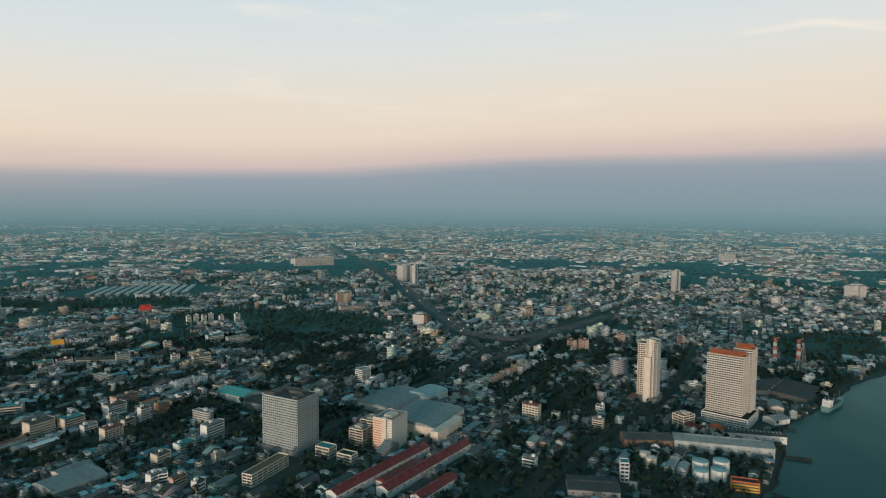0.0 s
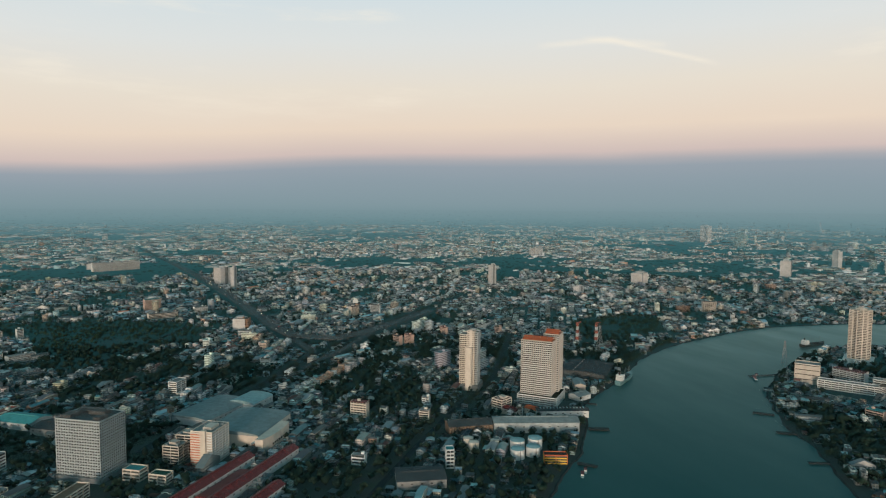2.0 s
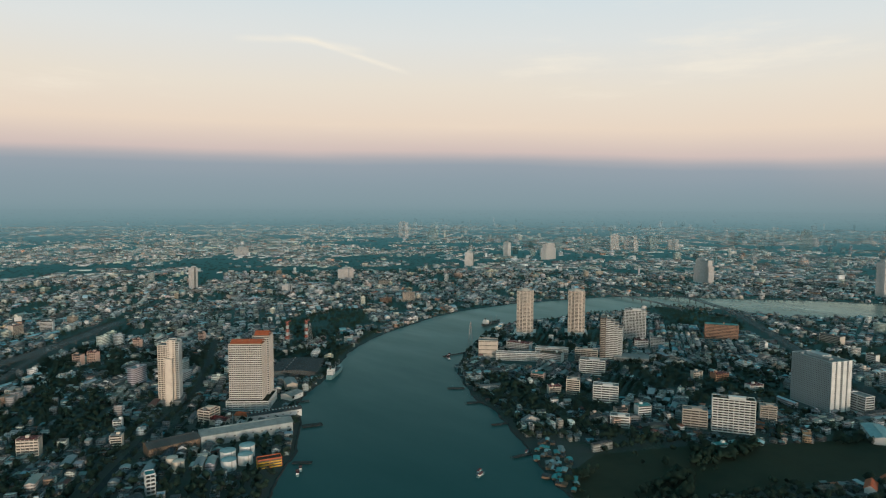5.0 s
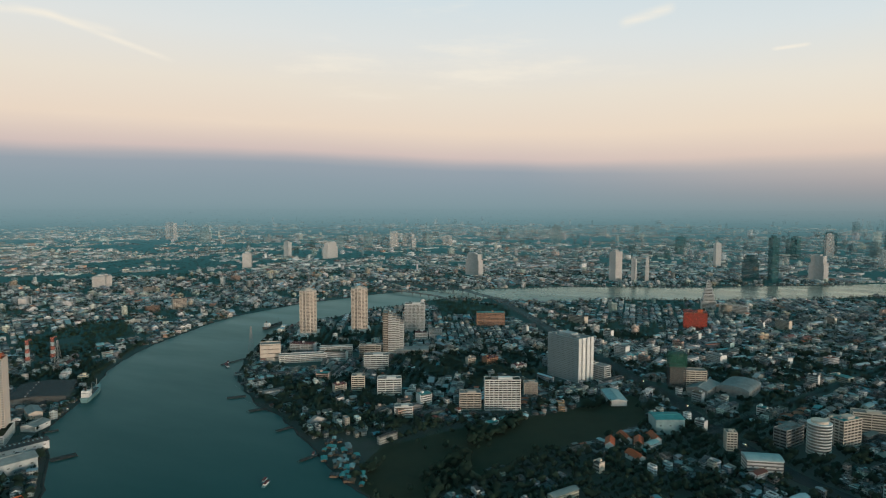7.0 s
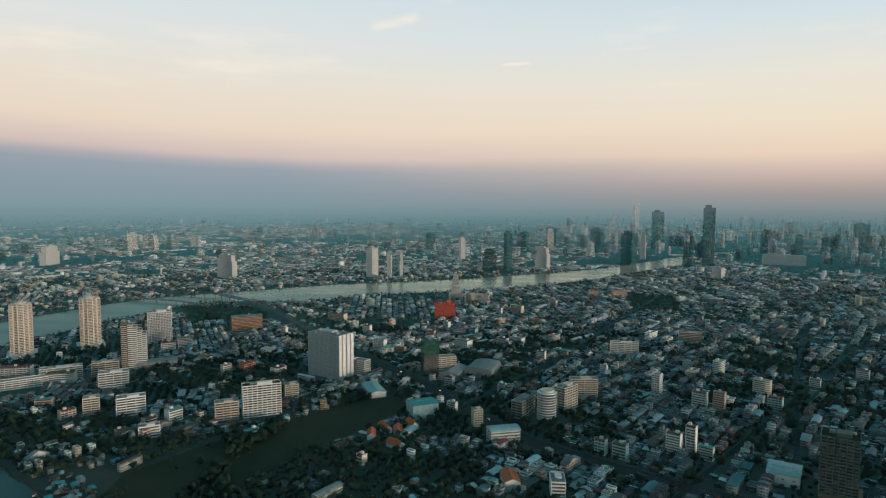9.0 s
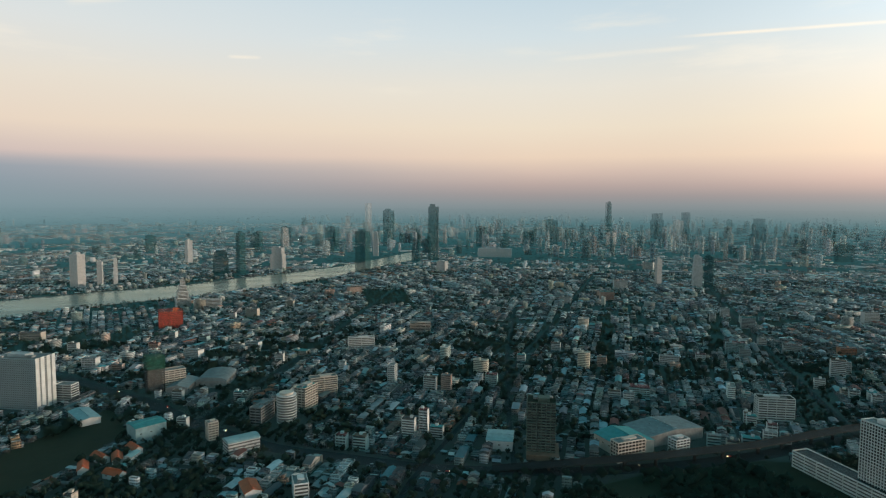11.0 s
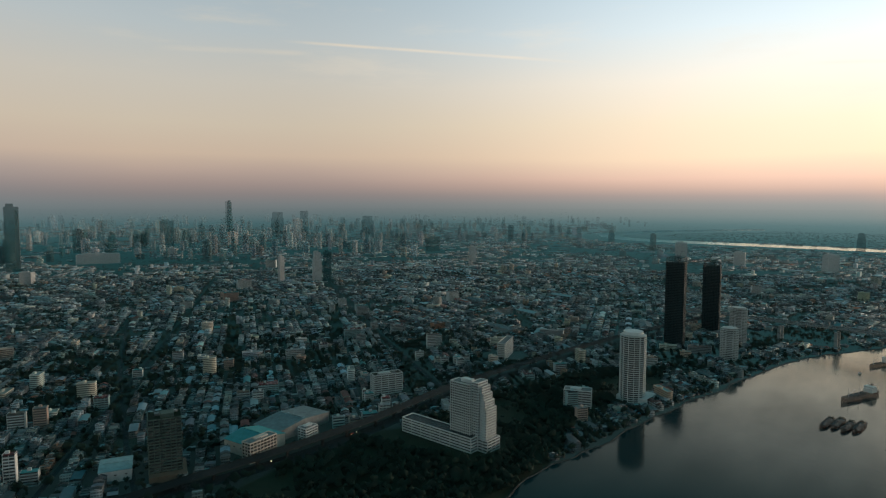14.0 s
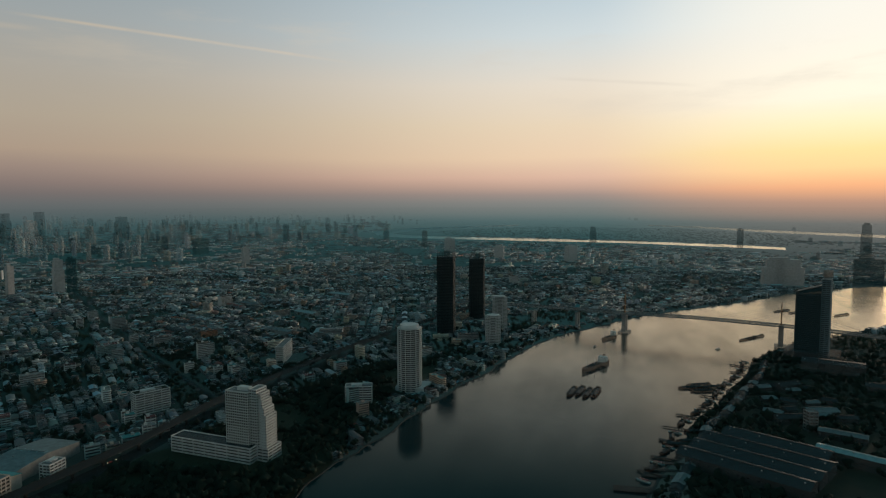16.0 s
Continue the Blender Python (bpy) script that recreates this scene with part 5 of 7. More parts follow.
# condominium with the orange roof
e = thing("condominium", "beige riverside condominium with orange tiled roofs", "tower", 391, 822, -40)
KEEP.append((391, 822, 46))
volume(e, -4, -6, 46, 26, 90, 0, BEIGE, WHITE, 30, 15, windows=165, band=0.4, pier_w=0.6, roof=ORANGE)
volume(e, -16, 14, 22, 18, 86, 0, BEIGE, WHITE, 29, 8, band=0.4)
volume(e, 11, 20, 24, 26, 96, 0, BEIGE, WHITE, 32, 7, band=0.4, roof=ORANGE)
part("tiled_roof", gable(bmesh.new(), -4, -6, 92, 42, 20, 3.5, 0.5, 0.5), ORANGE, e, "orange tiled ridge roof")
part("tiled_roof", gable(bmesh.new(), 11, 20, 98, 19, 18, 4.0, 0.5, 0.5), ORANGE, e, "orange tiled ridge roof")
volume(e, 0, -2, 58, 54, 12, 0, WHITE, WHITE, 4, 14, band=0.45, glz=DARK_GLASS, roof=GRASS)
for i in range(4):
    part("mast", drum(bmesh.new(), -20 + 10 * i, -12, 92, 0.15, 9, 6), STEEL, e)

# riverside works: long shed, tanks, yellow store, small halls
hall("riverside_shed", "long blue-grey riverside warehouse", 330, 712, 108, 26, 13, -14, GREY_SHEET, BLUE_GREY, 3.5, False, "warehouse", 5)
hall("riverside_shed", "dark rusty part of the long warehouse", 246, 727, 56, 26, 12, -4, DARK_SHEET, BROWN, 3.5, False, "warehouse", 3)
hall("striped_shed", "shed with a white striped roof", 386, 748, 70, 16, 10, -14, DARK_SHEET, WHITE, 2.0, False, "warehouse", 0, True, 14)
hall("maroon_house", "small hall with a maroon roof", 322, 772, 24, 10, 8, -60, MAROON, CREAM, 2.5)
hall("maroon_house", "small hall with a maroon roof", 352, 766, 22, 10, 8, -60, ORANGE, CREAM, 2.5)
tower("pink_house", "rounded pale pink villa block", 316, 792, 22, 18, 17, 30, CREAM, 3, floors=5, bays=4, roof=MAROON, category="villa")
for X, Y, R0, HH, M in ((281, 654, 8.5, 13, WHITE), (304, 655, 8.5, 13, WHITE), (273, 634, 8, 11, WHITE), (293, 636, 8, 11, WHITE), (231, 664, 6, 12, CREAM), (229, 678, 6, 12, CREAM)):
    KEEP.append((X, Y, R0 + 3))
    e = thing("storage_tank", ("pale blue-white" if M is WHITE else "rusty cream") + " cylindrical fuel storage tank", "tank", X, Y, group="storage tanks")
    part("shell", drum(bmesh.new(), 0, 0, 0, R0, HH, 28), M, e, smooth=False)
    part("lid", drum(bmesh.new(), 0, 0, HH, R0 + 0.2, 0.9, 28, R0 * 0.3), SKY_SHEET if M is WHITE else M, e)
    part("ladder", new_box(0, -R0 - 0.2, 0, 0.8, 0.3, HH), STEEL, e)
tower("yellow_store", "orange and brown striped store building", 309, 612, 26, 11, 9, -18, ORANGE, None, bands=YELLOW, floors=3, bays=5, roof=RUST, glz=GLASS, category="store")
tower("yellow_store", "narrow shop block with a yellow front and teal roof", 192, 632, 9, 12, 20, -10, PALE_GREY, None, floors=5, bays=2, roof=TEAL, category="shop")
hall("dark_depot", "large flat dark depot roof", 152, 604, 50, 34, 9, -8, DARK_SHEET, CONCRETE, 2.0)
hall("dock_shed", "very broad dark dockyard shed roof", 528, 935, 86, 74, 11, 48, DARK_SHEET, DARK_CONCRETE, 3.0, False, "shed", 6)
hall("dock_house", "two-storey pale dock office", 470, 856, 34, 16, 11, 70, GREY_SHEET, BEIGE, 2.5)
hall("dock_house", "low white dock store", 448, 812, 26, 20, 7, 20, GREY_SHEET, WHITE, 2.5)


def lattice_mast(name, label, x, y, h, base, mats, z=0.0):
    e = thing(name, label, "mast", x, y, 20, z)
    n = 8
    for k in range(n):
        a, b = base * (1 - k / n * 0.85), base * (1 - (k + 1) / n * 0.85)
        za, zb = h * k / n, h * (k + 1) / n
        bm = bmesh.new()
        cs = [(-1, -1), (1, -1), (1, 1), (-1, 1)]
        for i in range(4):
            p, q = cs[i], cs[(i + 1) % 4]
            stump(bm, (p[0] * a, p[1] * a, za), (p[0] * b, p[1] * b, zb), 0.22, 0.22, 5)
            stump(bm, (p[0] * a, p[1] * a, za), (q[0] * b, q[1] * b, zb), 0.12, 0.12, 4)
            stump(bm, (q[0] * a, q[1] * a, za), (p[0] * b, p[1] * b, zb), 0.12, 0.12, 4)
        part("lattice_section", bm, mats[k % len(mats)], e)


lattice_mast("river_mast", "white steel lattice mast on the bank", 614, 1040, 58, 5.5, [STEEL])
lattice_mast("river_mast", "grey steel lattice mast on the bank", 868, 857, 54, 4.5, [STEEL])
CRANE_RED = plain("faded_red_paint", (0.42, 0.09, 0.05), 0.6)
CRANE_PAINT = plain("faded_crane_paint", (0.36, 0.13, 0.10), 0.7)
for X, Y in ((626, 1150), (662, 1136)):
    e = thing("shipyard_crane", "red and white striped shipyard crane tower", "crane", X, Y, 25)
    KEEP.append((X, Y, 14))
    for k in range(6):
        part("tower_section", new_box(0, 0, 7 * k, 6.5 - k * 0.4, 5 - k * 0.3, 7), (PALE_GREY, CRANE_PAINT)[k % 2], e)
    part("jib", new_box(3, 0, 42, 16, 1.6, 2), CRANE_PAINT, e)

# ---- the inner bank ----
for X, Y in ((1062, 879), (1147, 803)):
    e = thing("riverside_tower", "tall cream condominium tower with rounded fluted sides", "tower", X, Y, 38, group="riverside twin towers")
    KEEP.append((X, Y, 34))
    round_volume(e, 17.5, 97, IVORY, 32, 20, fins=12, band=0.5)
    volume(e, 0, 0, 26, 36, 95, wall=IVORY, floors=32, bays=4, band=0.5)
    part("roof_house", drum(bmesh.new(), 0, 0, 98, 10, 2.2, 16, 10), CREAM, e)
    part("lift_house", new_box(0, 0, 100.2, 7, 6, 1.8), BEIGE, e)
    part("podium", new_box(0, 0, 0, 54, 48, 6), WHITE, e)
e = thing("stepped_tower", "brown office tower with a stepped shoulder and pale bands", "tower", 1003, 626, -62)
KEEP.append((1003, 626, 34))
volume(e, -12, 0, 10, 30, 78, wall=BROWN, bands=BEIGE, floors=23, bays=1, glz=GLASS)
for i, hh in enumerate((76, 72, 66, 60)):
    volume(e, -3 + 7.2 * i, 0, 7.3, 28, hh, wall=BEIGE, bands=WHITE, floors=round(hh / 3.4), bays=0, glz=GLASS, band=0.5)
hall("stepped_podium", "grey curved podium roof", 1020, 590, 60, 34, 9, -62, GREY_SHEET, CONCRETE, 3, True, "podium", keep=False)
tower("office_block", "pale grid-fronted office block", 1202, 690, 45, 28, 62, -62, WHITE, 3, floors=19, bays=15, band=0.3, pier_w=0.9)
e = tower("slab_block", "large pale grey slab block with fine upright ribs", 996, 276, 68, 35, 70, 63, PALE_GREY, 4, floors=23, bays=24, band=0.5, pier_w=1.1, glz=GLASS, side_bays=3)
for yy in (-14.5, -5.2, 5.2, 14.5):
    part("end_wall", new_box(-34.2, yy, 0, 0.8, 6.2, 72), WHITE, e)
part("end_wall", new_box(-12, -17.9, 0, 3, 1.2, 73), WHITE, e)
tower("slab_annex", "small white annex beside the slab block", 1004, 226, 26, 16, 24, 63, WHITE, None, floors=7, bays=5)
tower("apartment_block", "white apartment block with balconies and green roof", 795, 316, 50, 17, 42, -62, WHITE, 3, floors=13, bays=8, windows=104, roof=GRASS)
tower("apartment_block", "beige flats beside a white apartment block", 775, 356, 30, 16, 23, -62, BEIGE, 2, floors=7, bays=6)
tower("apartment_block", "beige flats beside a white apartment block", 868, 300, 20, 15, 21, -62, BEIGE, 2, floors=7, bays=4)
tower("apartment_block", "cream seven-storey block of flats", 776, 546, 20, 16, 22, -58, CREAM, 2, floors=7, bays=4)
tower("apartment_block", "white and pink apartment block", 780, 492, 36, 18, 24, -58, WHITE, 2, floors=7, bays=7)
tower("apartment_block", "white villa flats in tiers", 704, 422, 24, 14, 14, -58, WHITE, 2, floors=4, bays=5)
tower("apartment_block", "pale office block by the river", 890, 588, 42, 20, 25, -58, WHITE, 2, floors=7, bays=8)
tower("apartment_block", "low white riverside institute", 872, 735, 84, 16, 13, -50, WHITE, None, floors=4, bays=18)
tower("apartment_block", "grey slab of river offices", 925, 700, 60, 16, 20, -55, PALE_GREY, 2, floors=6, bays=12)
tower("apartment_block", "brick and white riverside block", 948, 640, 40, 16, 24, -58, BEIGE, 2, floors=7, bays=8)
tower("power_house", "large cream windowless riverside building", 850, 792, 36, 24, 31, -48, CREAM, None, bands=CREAM, floors=4, bays=3, band=0.85)
e = tower("department_store", "orange-red square-fronted building with dark window rows", 1532, 132, 50, 40, 38, -82, CRANE_RED, None, bands=RED, floors=9, bays=5, band=0.62, glz=BROWN, core_label="brown wall", roof=MAROON)
part("sign_tower", new_box(10, -16, 38, 10, 6, 9), ORANGE, e)
e = thing("tiered_tower", "white tiered tower with a spire-like top", "tower", 1832, 126, 10)
KEEP.append((1832, 126, 40))
zt = 0.0
for wv, hv in ((46, 24), (34, 18), (24, 16), (15, 12), (8, 9)):
    volume(e, 0, 0, wv, wv * 0.8, hv, zt, WHITE, floors=max(2, round(hv / 3.6)), bays=3)
    zt += hv
tower("white_halls", "long white stepped riverside block", 1790, 60, 70, 20, 22, 80, WHITE, None, floors=6, bays=8)
e = thing("unfinished_block", "unfinished block wrapped in dark green netting", "building site", 1014, 100, -70)
KEEP.append((1014, 100, 32))
volume(e, -12, 0, 24, 20, 36, 0, DARK_CONCRETE, floors=10, bays=5)
part("netting", new_box(-12, 0, 36, 25.5, 21.5, 20), GREEN_NET, e, "dark green safety netting")
volume(e, 14, 0, 34, 18, 30, 0, CREAM, floors=9, bays=8)
hall("arched_hall", "grey arched sports hall roof", 1032, 24, 62, 46, 11, -14, GREY_SHEET, CONCRETE, 6, True, "hall")
hall("arched_hall", "grey pitched warehouse roof", 1008, 72, 56, 30, 11, -14, GREY_SHEET, CONCRETE, 4, False, "hall")
hall("white_hall", "white low hall on the meadow's edge", 905, 185, 54, 24, 8, 26, SKY_SHEET, WHITE, 2, False, "hall")
e = hall("cold_store", "pale blue ribbed store with a teal roof", 812, 100, 36, 28, 19, -62, TEAL, SKY_SHEET, 1.5, False, "store")
for X, Y, A in ((728, 152, 10), (752, 140, 35), (745, 122, 10), (768, 108, 30), (700, 118, 50)):
    hall("temple_house", "small hall with a bright orange tiled roof", X, Y, 22, 10, 6, A, ORANGE, WHITE, 3.5, False, "hall")
tower("slim_block", "narrow cream and red corner block", 783, 25, 12, 12, 21, 20, CREAM, 2, floors=7, bays=3)
e = hall("arch_office", "white office with a curved metal roof", 728, -8, 36, 20, 17, -72, SKY_SHEET, WHITE, 3, True, "office")
for i in range(4):
    part("storey_band", new_box(0, 0, 3.5 + 3.6 * i, 36.6, 20.6, 1.5), GLASS, e)
e = thing("round_office", "curved white office tower in thin storey bands", "tower", 818, -66, 20)
KEEP.append((818, -66, 20))
round_volume(e, 13, 35, WHITE, 10, 18, DARK_GLASS, band=0.28)
part("roof_house", drum(bmesh.new(), 0, 0, 36.2, 9, 3, 18), CREAM, e)
tower("cream_office", "cream office slab with a teal roof edge", 862, -96, 32, 18, 32, -40, CREAM, 3, floors=9, bays=5, roof=TEAL)
tower("cream_office", "cream office slab with even storey bands", 922, -128, 40, 16, 26, -84, CREAM, 2, floors=8, bays=2)
tower("grey_office", "dark grey old office block", 830, -36, 38, 16, 22, -30, CONCRETE, 2, floors=6, bays=9)
tower("pale_block", "pale apartment block among low roofs", 1198, -242, 52, 16, 21, -98, WHITE, 2, floors=6, bays=9)
tower("pale_block", "pale apartment block among low roofs", 1312, -398, 46, 16, 20, -104, BEIGE, 2, floors=6, bays=8)
tower("pale_block", "narrow white block among shophouses", 942, -240, 12, 14, 30, 57, WHITE, None, floors=9, bays=3)
e = tower("brown_flats", "dark olive apartment tower with a mossy roof", 614, -330, 32, 28, 64, -118, OLIVE, 4, bands=OLIVE, floors=20, bays=6, windows=110, roof=GRASS)
part("end_wall", new_box(-16.2, 0, 0, 0.8, 28.3, 66), OLIVE, e)
part("podium", new_box(2, -4, 0, 36, 40, 9), BROWN, e)
hall("green_mall", "broad mall with a teal-green front roof", 602, -432, 46, 50, 14, 4, TEAL, CREAM, 5, False, "mall")
hall("green_mall", "broad grey sawtooth mall roof", 618, -500, 46, 84, 13, 4, GREY_SHEET, CONCRETE, 4, False, "mall", 4, True, 5)
tower("lit_block", "cream office with warm glowing balconies", 574, -418, 14, 38, 22, 4, CREAM, 2, bands=BEIGE, floors=6, bays=3)
tower("lit_block", "white round-cornered bank block", 572, -486, 14, 20, 16, 4, WHITE, 2, floors=5, bays=3)
hall("yard_hall", "pale blue flat market roof", 655, -298, 30, 36, 12, 62, SKY_SHEET, WHITE, 1.5, False, "hall")
tower("old_flats", "white flats with green roof garden", 624, -684, 46, 18, 29, 62, WHITE, 2, floors=9, bays=9, roof=GRASS)
hall("red_hall", "small hall with an orange-red roof", 614, -14, 28, 16, 10, 10, ORANGE, WHITE, 3.0, False, "hall")
tower("white_house", "white five-storey house with flat roof", 598, -60, 24, 14, 17, 0, WHITE, 2, floors=5, bays=5)
tower("long_flats", "long white apartment row in sawtooth bays", 598, -985, 70, 14, 30, -72, WHITE, None, floors=9, bays=10)
tower("river_flats", "white low flats by the river", 366, -800, 38, 18, 24, 20, WHITE, 2, floors=7, bays=6)

# riverside hotel, its end stepped down over the lawn
e = thing("riverside_hotel", "pale stepped riverside hotel tower with balconies", "hotel", 404, -588, -4)
KEEP.append((404, -588, 40)), KEEP.append((450, -570, 34)), KEEP.append((500, -560, 26))
volume(e, 8, 2, 30, 16, 76, 0, WHITE, bands=WHITE, floors=25, bays=10, windows=0, band=0.3)
volume(e, -11, -3, 10, 18, 79, 0, WHITE, floors=25, bays=3, band=0.45)
for i, hh in enumerate((74, 66, 58, 50)):
    volume(e, -17 - 2.6 * i, -5, 4.4, 16 + i, hh, 0, WHITE, bands=WHITE, floors=round(hh / 3.1), bays=2, band=0.4)
volume(e, -22, -6, 16, 24, 14, 0, WHITE, floors=4, bays=4, band=0.5)
volume(e, 40, 8, 110, 20, 17, 0, WHITE, floors=5, bays=14, band=0.5, roof=DARK_CONCRETE)
roof_gear(e, 2, 0, 36, 16, 76.4, WHITE, 4)
pane = mesh_of(new_box(0, 0, 0, 2.1, 0.14, 1.6), "window", GLASS)
for f in range(12, 25):
    for i in range(10):
        share("window", pane, e, -5.5 + 3.0 * i, 2 + 7.56, f * 3.04 + 1.25)

e = thing("round_tower", "white cylindrical condominium tower with ring balconies", "tower", 316, -876, 0)
KEEP.append((316, -876, 26))
round_volume(e, 18.5, 95, WHITE, 31, 28, GLASS, band=0.32, fins=14, fin_w=0.8)
part("crown", drum(bmesh.new(), 0, 0, 97, 14, 4.5, 28), WHITE, e)
part("podium", new_box(-4, -8, 0, 46, 40, 7), WHITE, e)
for X, Y, HH in ((376, -1278, 168), (357, -1483, 146)):
    e = thing("dark_tower", "dark unfinished tower with a cut-off crown", "tower", X, Y, 8, group="dark twin towers")
    KEEP.append((X, Y, 30))
    volume(e, 0, 0, 36, 34, HH, 0, OFFICE_DARK, floors=round(HH / 3.3), bays=6, glz=DARK_GLASS, band=0.3)
    # bare columns and ring beams of the storeys still to be closed
    part("lift_core", new_box(-2, 2, HH + 0.4, 12, 12, 13), DARK_CLAD, e)
    for cx in (-16, -5.5, 5.5, 16):
        for cy in (-15, 15):
            part("column", new_box(cx, cy, HH + 0.4, 1.6, 1.6, 8.6), OFFICE_DARK, e)
    for cy in (-15, 15):
        part("ring_beam", new_box(0, cy, HH + 9, 34, 1.8, 1.2), OFFICE_DARK, e)
    for cx in (-16, 16):
        part("ring_beam", new_box(cx, 0, HH + 9, 1.8, 28, 1.2), OFFICE_DARK, e)
    part("crane_arm", new_box(18, 0, HH - 20, 18, 1.6, 1.6), STEEL, e)
for X, Y, W, HH in ((277, -1372, 33, 70), (258, -1210, 31, 56)):
    e = thing("white_flats", "white rounded apartment tower near the river", "tower", X, Y, 12, group="white river flats")
    KEEP.append((X, Y, 24))
    volume(e, 0, 0, W, 22, HH, 0, WHITE, floors=round(HH / 3.1), bays=7, band=0.5)
    round_volume(e, 13, HH + 3, WHITE, round(HH / 3.1), 18)

# dark slab tower across the water
e = thing("dark_office", "dark glass slab tower with a sloped cut top", "tower", -325, -1262, 160)
KEEP.append((-325, -1262, 44))
bm = bmesh.new()
box(bm, -8, 0, 0, 40, 34, 122)
for v in bm.verts:
    if v.co.z > 100 and v.co.x > -8:
        v.co.z += 14
part("slab", bm, OFFICE_DARK, e)
band = mesh_of(new_box(0, 0, 0, 40.6, 34.6, 0.7), "storey_band", OFFICE_DARK)
for i in range(33):
    share("storey_band", band, e, -8, 0, 3.6 * i)
volume(e, 19, 0, 14, 30, 146, 0, OFFICE_PALE, floors=42, bays=2, glz=OFFICE_DARK)
part("podium", new_box(0, -8, 0, 84, 62, 16), DARK_CONCRETE, e)

# ---- towers across the second reach and the skyline ----
def far_tower(x, y, w, h, dark, ang=20.0, deep=0.7, name="skyline_tower", kind=0):
    """A distant high-rise: stepped shaft with ledges cut into it, and a roof house."""
    KEEP.append((x, y, w * 0.7))
    e = thing(name, (("grey" if y > 600 else "dark glass") if dark else "pale concrete") + " high-rise on the hazy skyline", "tower", x, y, ang, group="skyline towers")
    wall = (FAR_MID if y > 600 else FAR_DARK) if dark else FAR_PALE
    d = w * deep
    near = math.hypot(x, y) < 3000
    n = max(5, round(h / (4.5 if near else 11)))
    bm = bmesh.new()
    prev = None
    for i in range(n):
        f = 1.0 if kind == 0 or i < n * 0.7 else (0.82 if kind == 1 else 1.0 - 0.5 * (i / n - 0.7) / 0.3)
        z = h * i / n
        for zz, g in ((z, 1.0), (z + h / n * 0.55, 1.0), (z + h / n * 0.55, 0.95), (z + h / n, 0.95)):
            ring = [bm.verts.new((ux * w / 2 * f * g, uy * d / 2 * f * g, zz)) for ux, uy in ((-1, -1), (1, -1), (1, 1), (-1, 1))]
            if prev:
                for k in range(4):
                    bm.faces.new((prev[k], prev[(k + 1) % 4], ring[(k + 1) % 4], ring[k]))
            prev = ring
    bm.faces.new(prev)
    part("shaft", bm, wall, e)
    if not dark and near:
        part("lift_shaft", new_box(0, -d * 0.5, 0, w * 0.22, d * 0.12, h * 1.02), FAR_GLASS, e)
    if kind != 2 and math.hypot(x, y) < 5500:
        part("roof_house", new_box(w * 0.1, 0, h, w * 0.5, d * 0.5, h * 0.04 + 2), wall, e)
    return e


FAR_LIST = [(4024, -1000, 81, 238, 1), (2910, -860, 42, 109, 1), (3785, -1571, 70, 132, 1), (3755, -2072, 81, 174, 1), (3716, -2184, 52, 109, 1), (5164, -3461, 49, 307, 1),
            (4413, -3445, 115, 211, 1), (4250, -3605, 70, 221, 1), (3942, -3276, 74, 162, 0), (3858, -3988, 121, 177, 1), (3705, -2515, 59, 91, 0), (1740, -1532, 34, 106, 0),
            (1715, -1560, 32, 108, 1), (1820, -1433, 21, 94, 0), (3749, -1731, 48, 111, 1), (3875, -1957, 84, 85, 1), (3070, -1352, 200, 46, 0)]
FAR_LIST += [(2485, -852, 44, 42, 0), (1245, -3751, 40, 102, 1), (1762, -4383, 41, 85, 1), (989, -3434, 65, 79, 0), (1710, -2499, 36, 77, 0), (2409, -4030, 42, 122, 1),
             (2293, -2931, 102, 85, 1), (633, -3116, 53, 63, 0), (5756, -1236, 57, 287, 0), (3288, -746, 30, 129, 0), (3983, -620, 89, 130, 1), (6184, -1119, 59, 159, 0), (4077, -335, 68, 123, 0),
             (4108, -153, 75, 89, 1), (3062, -1020, 17, 243, 0)]
FAR_LIST += [(2086, 2072, 67, 64, 0), (2609, 2295, 44, 80, 0), (2644, 2034, 110, 82, 0), (3509, 2170, 71, 100, 0), (3562, 2086, 117, 89, 0), (3681, 2013, 163, 89, 1),
             (3817, 1931, 61, 69, 0), (3474, 2353, 59, 89, 1), (3180, 2369, 95, 86, 1), (2275, 1030, 90, 86, 0), (1350, 2016, 81, 39, 0), (3392, 4174, 125, 135, 0), (3214, 3600, 102, 103, 1)]
FAR_LIST += [(3182, 186, 48, 107, 0), (2646, 37, 54, 87, 1), (3705, -156, 45, 118, 1), (4229, -353, 73, 125, 1), (4506, 1367, 85, 127, 1), (3814, 419, 72, 98, 1), (240, -4470, 55, 107, 1),
             (268, -3060, 55, 72, 0), (-653, -4152, 61, 118, 1), (-508, -2364, 140, 88, 0), (-776, -2400, 100, 92, 1), (-1120, -3515, 70, 172, 1)]
FAR_LIST += [(2350, 484, 54, 112, 0), (2366, 420, 18, 84, 0), (2374, 374, 22, 88, 0), (2605, -40, 46, 164, 1), (2685, -190, 58, 97, 0), (2630, -540, 62, 165, 1), (2945, -962, 54, 270, 1), (3870, -2605, 33, 293, 1)]
FAR_LIST += [(789, 2085, 27, 73, 0), (-98, 2202, 24, 73, 0), (-141, 2335, 53, 60, 0), (-294, 1826, 41, 30, 0), (-665, 2995, 148, 25, 0), (1532, 3330, 70, 40, 0), (1360, 2015, 60, 39, 0),
             (998, 1832, 42, 22, 0), (-54, 1484, 37, 25, 0), (221, 1605, 24, 22, 0), (284, 1625, 26, 20, 0)]
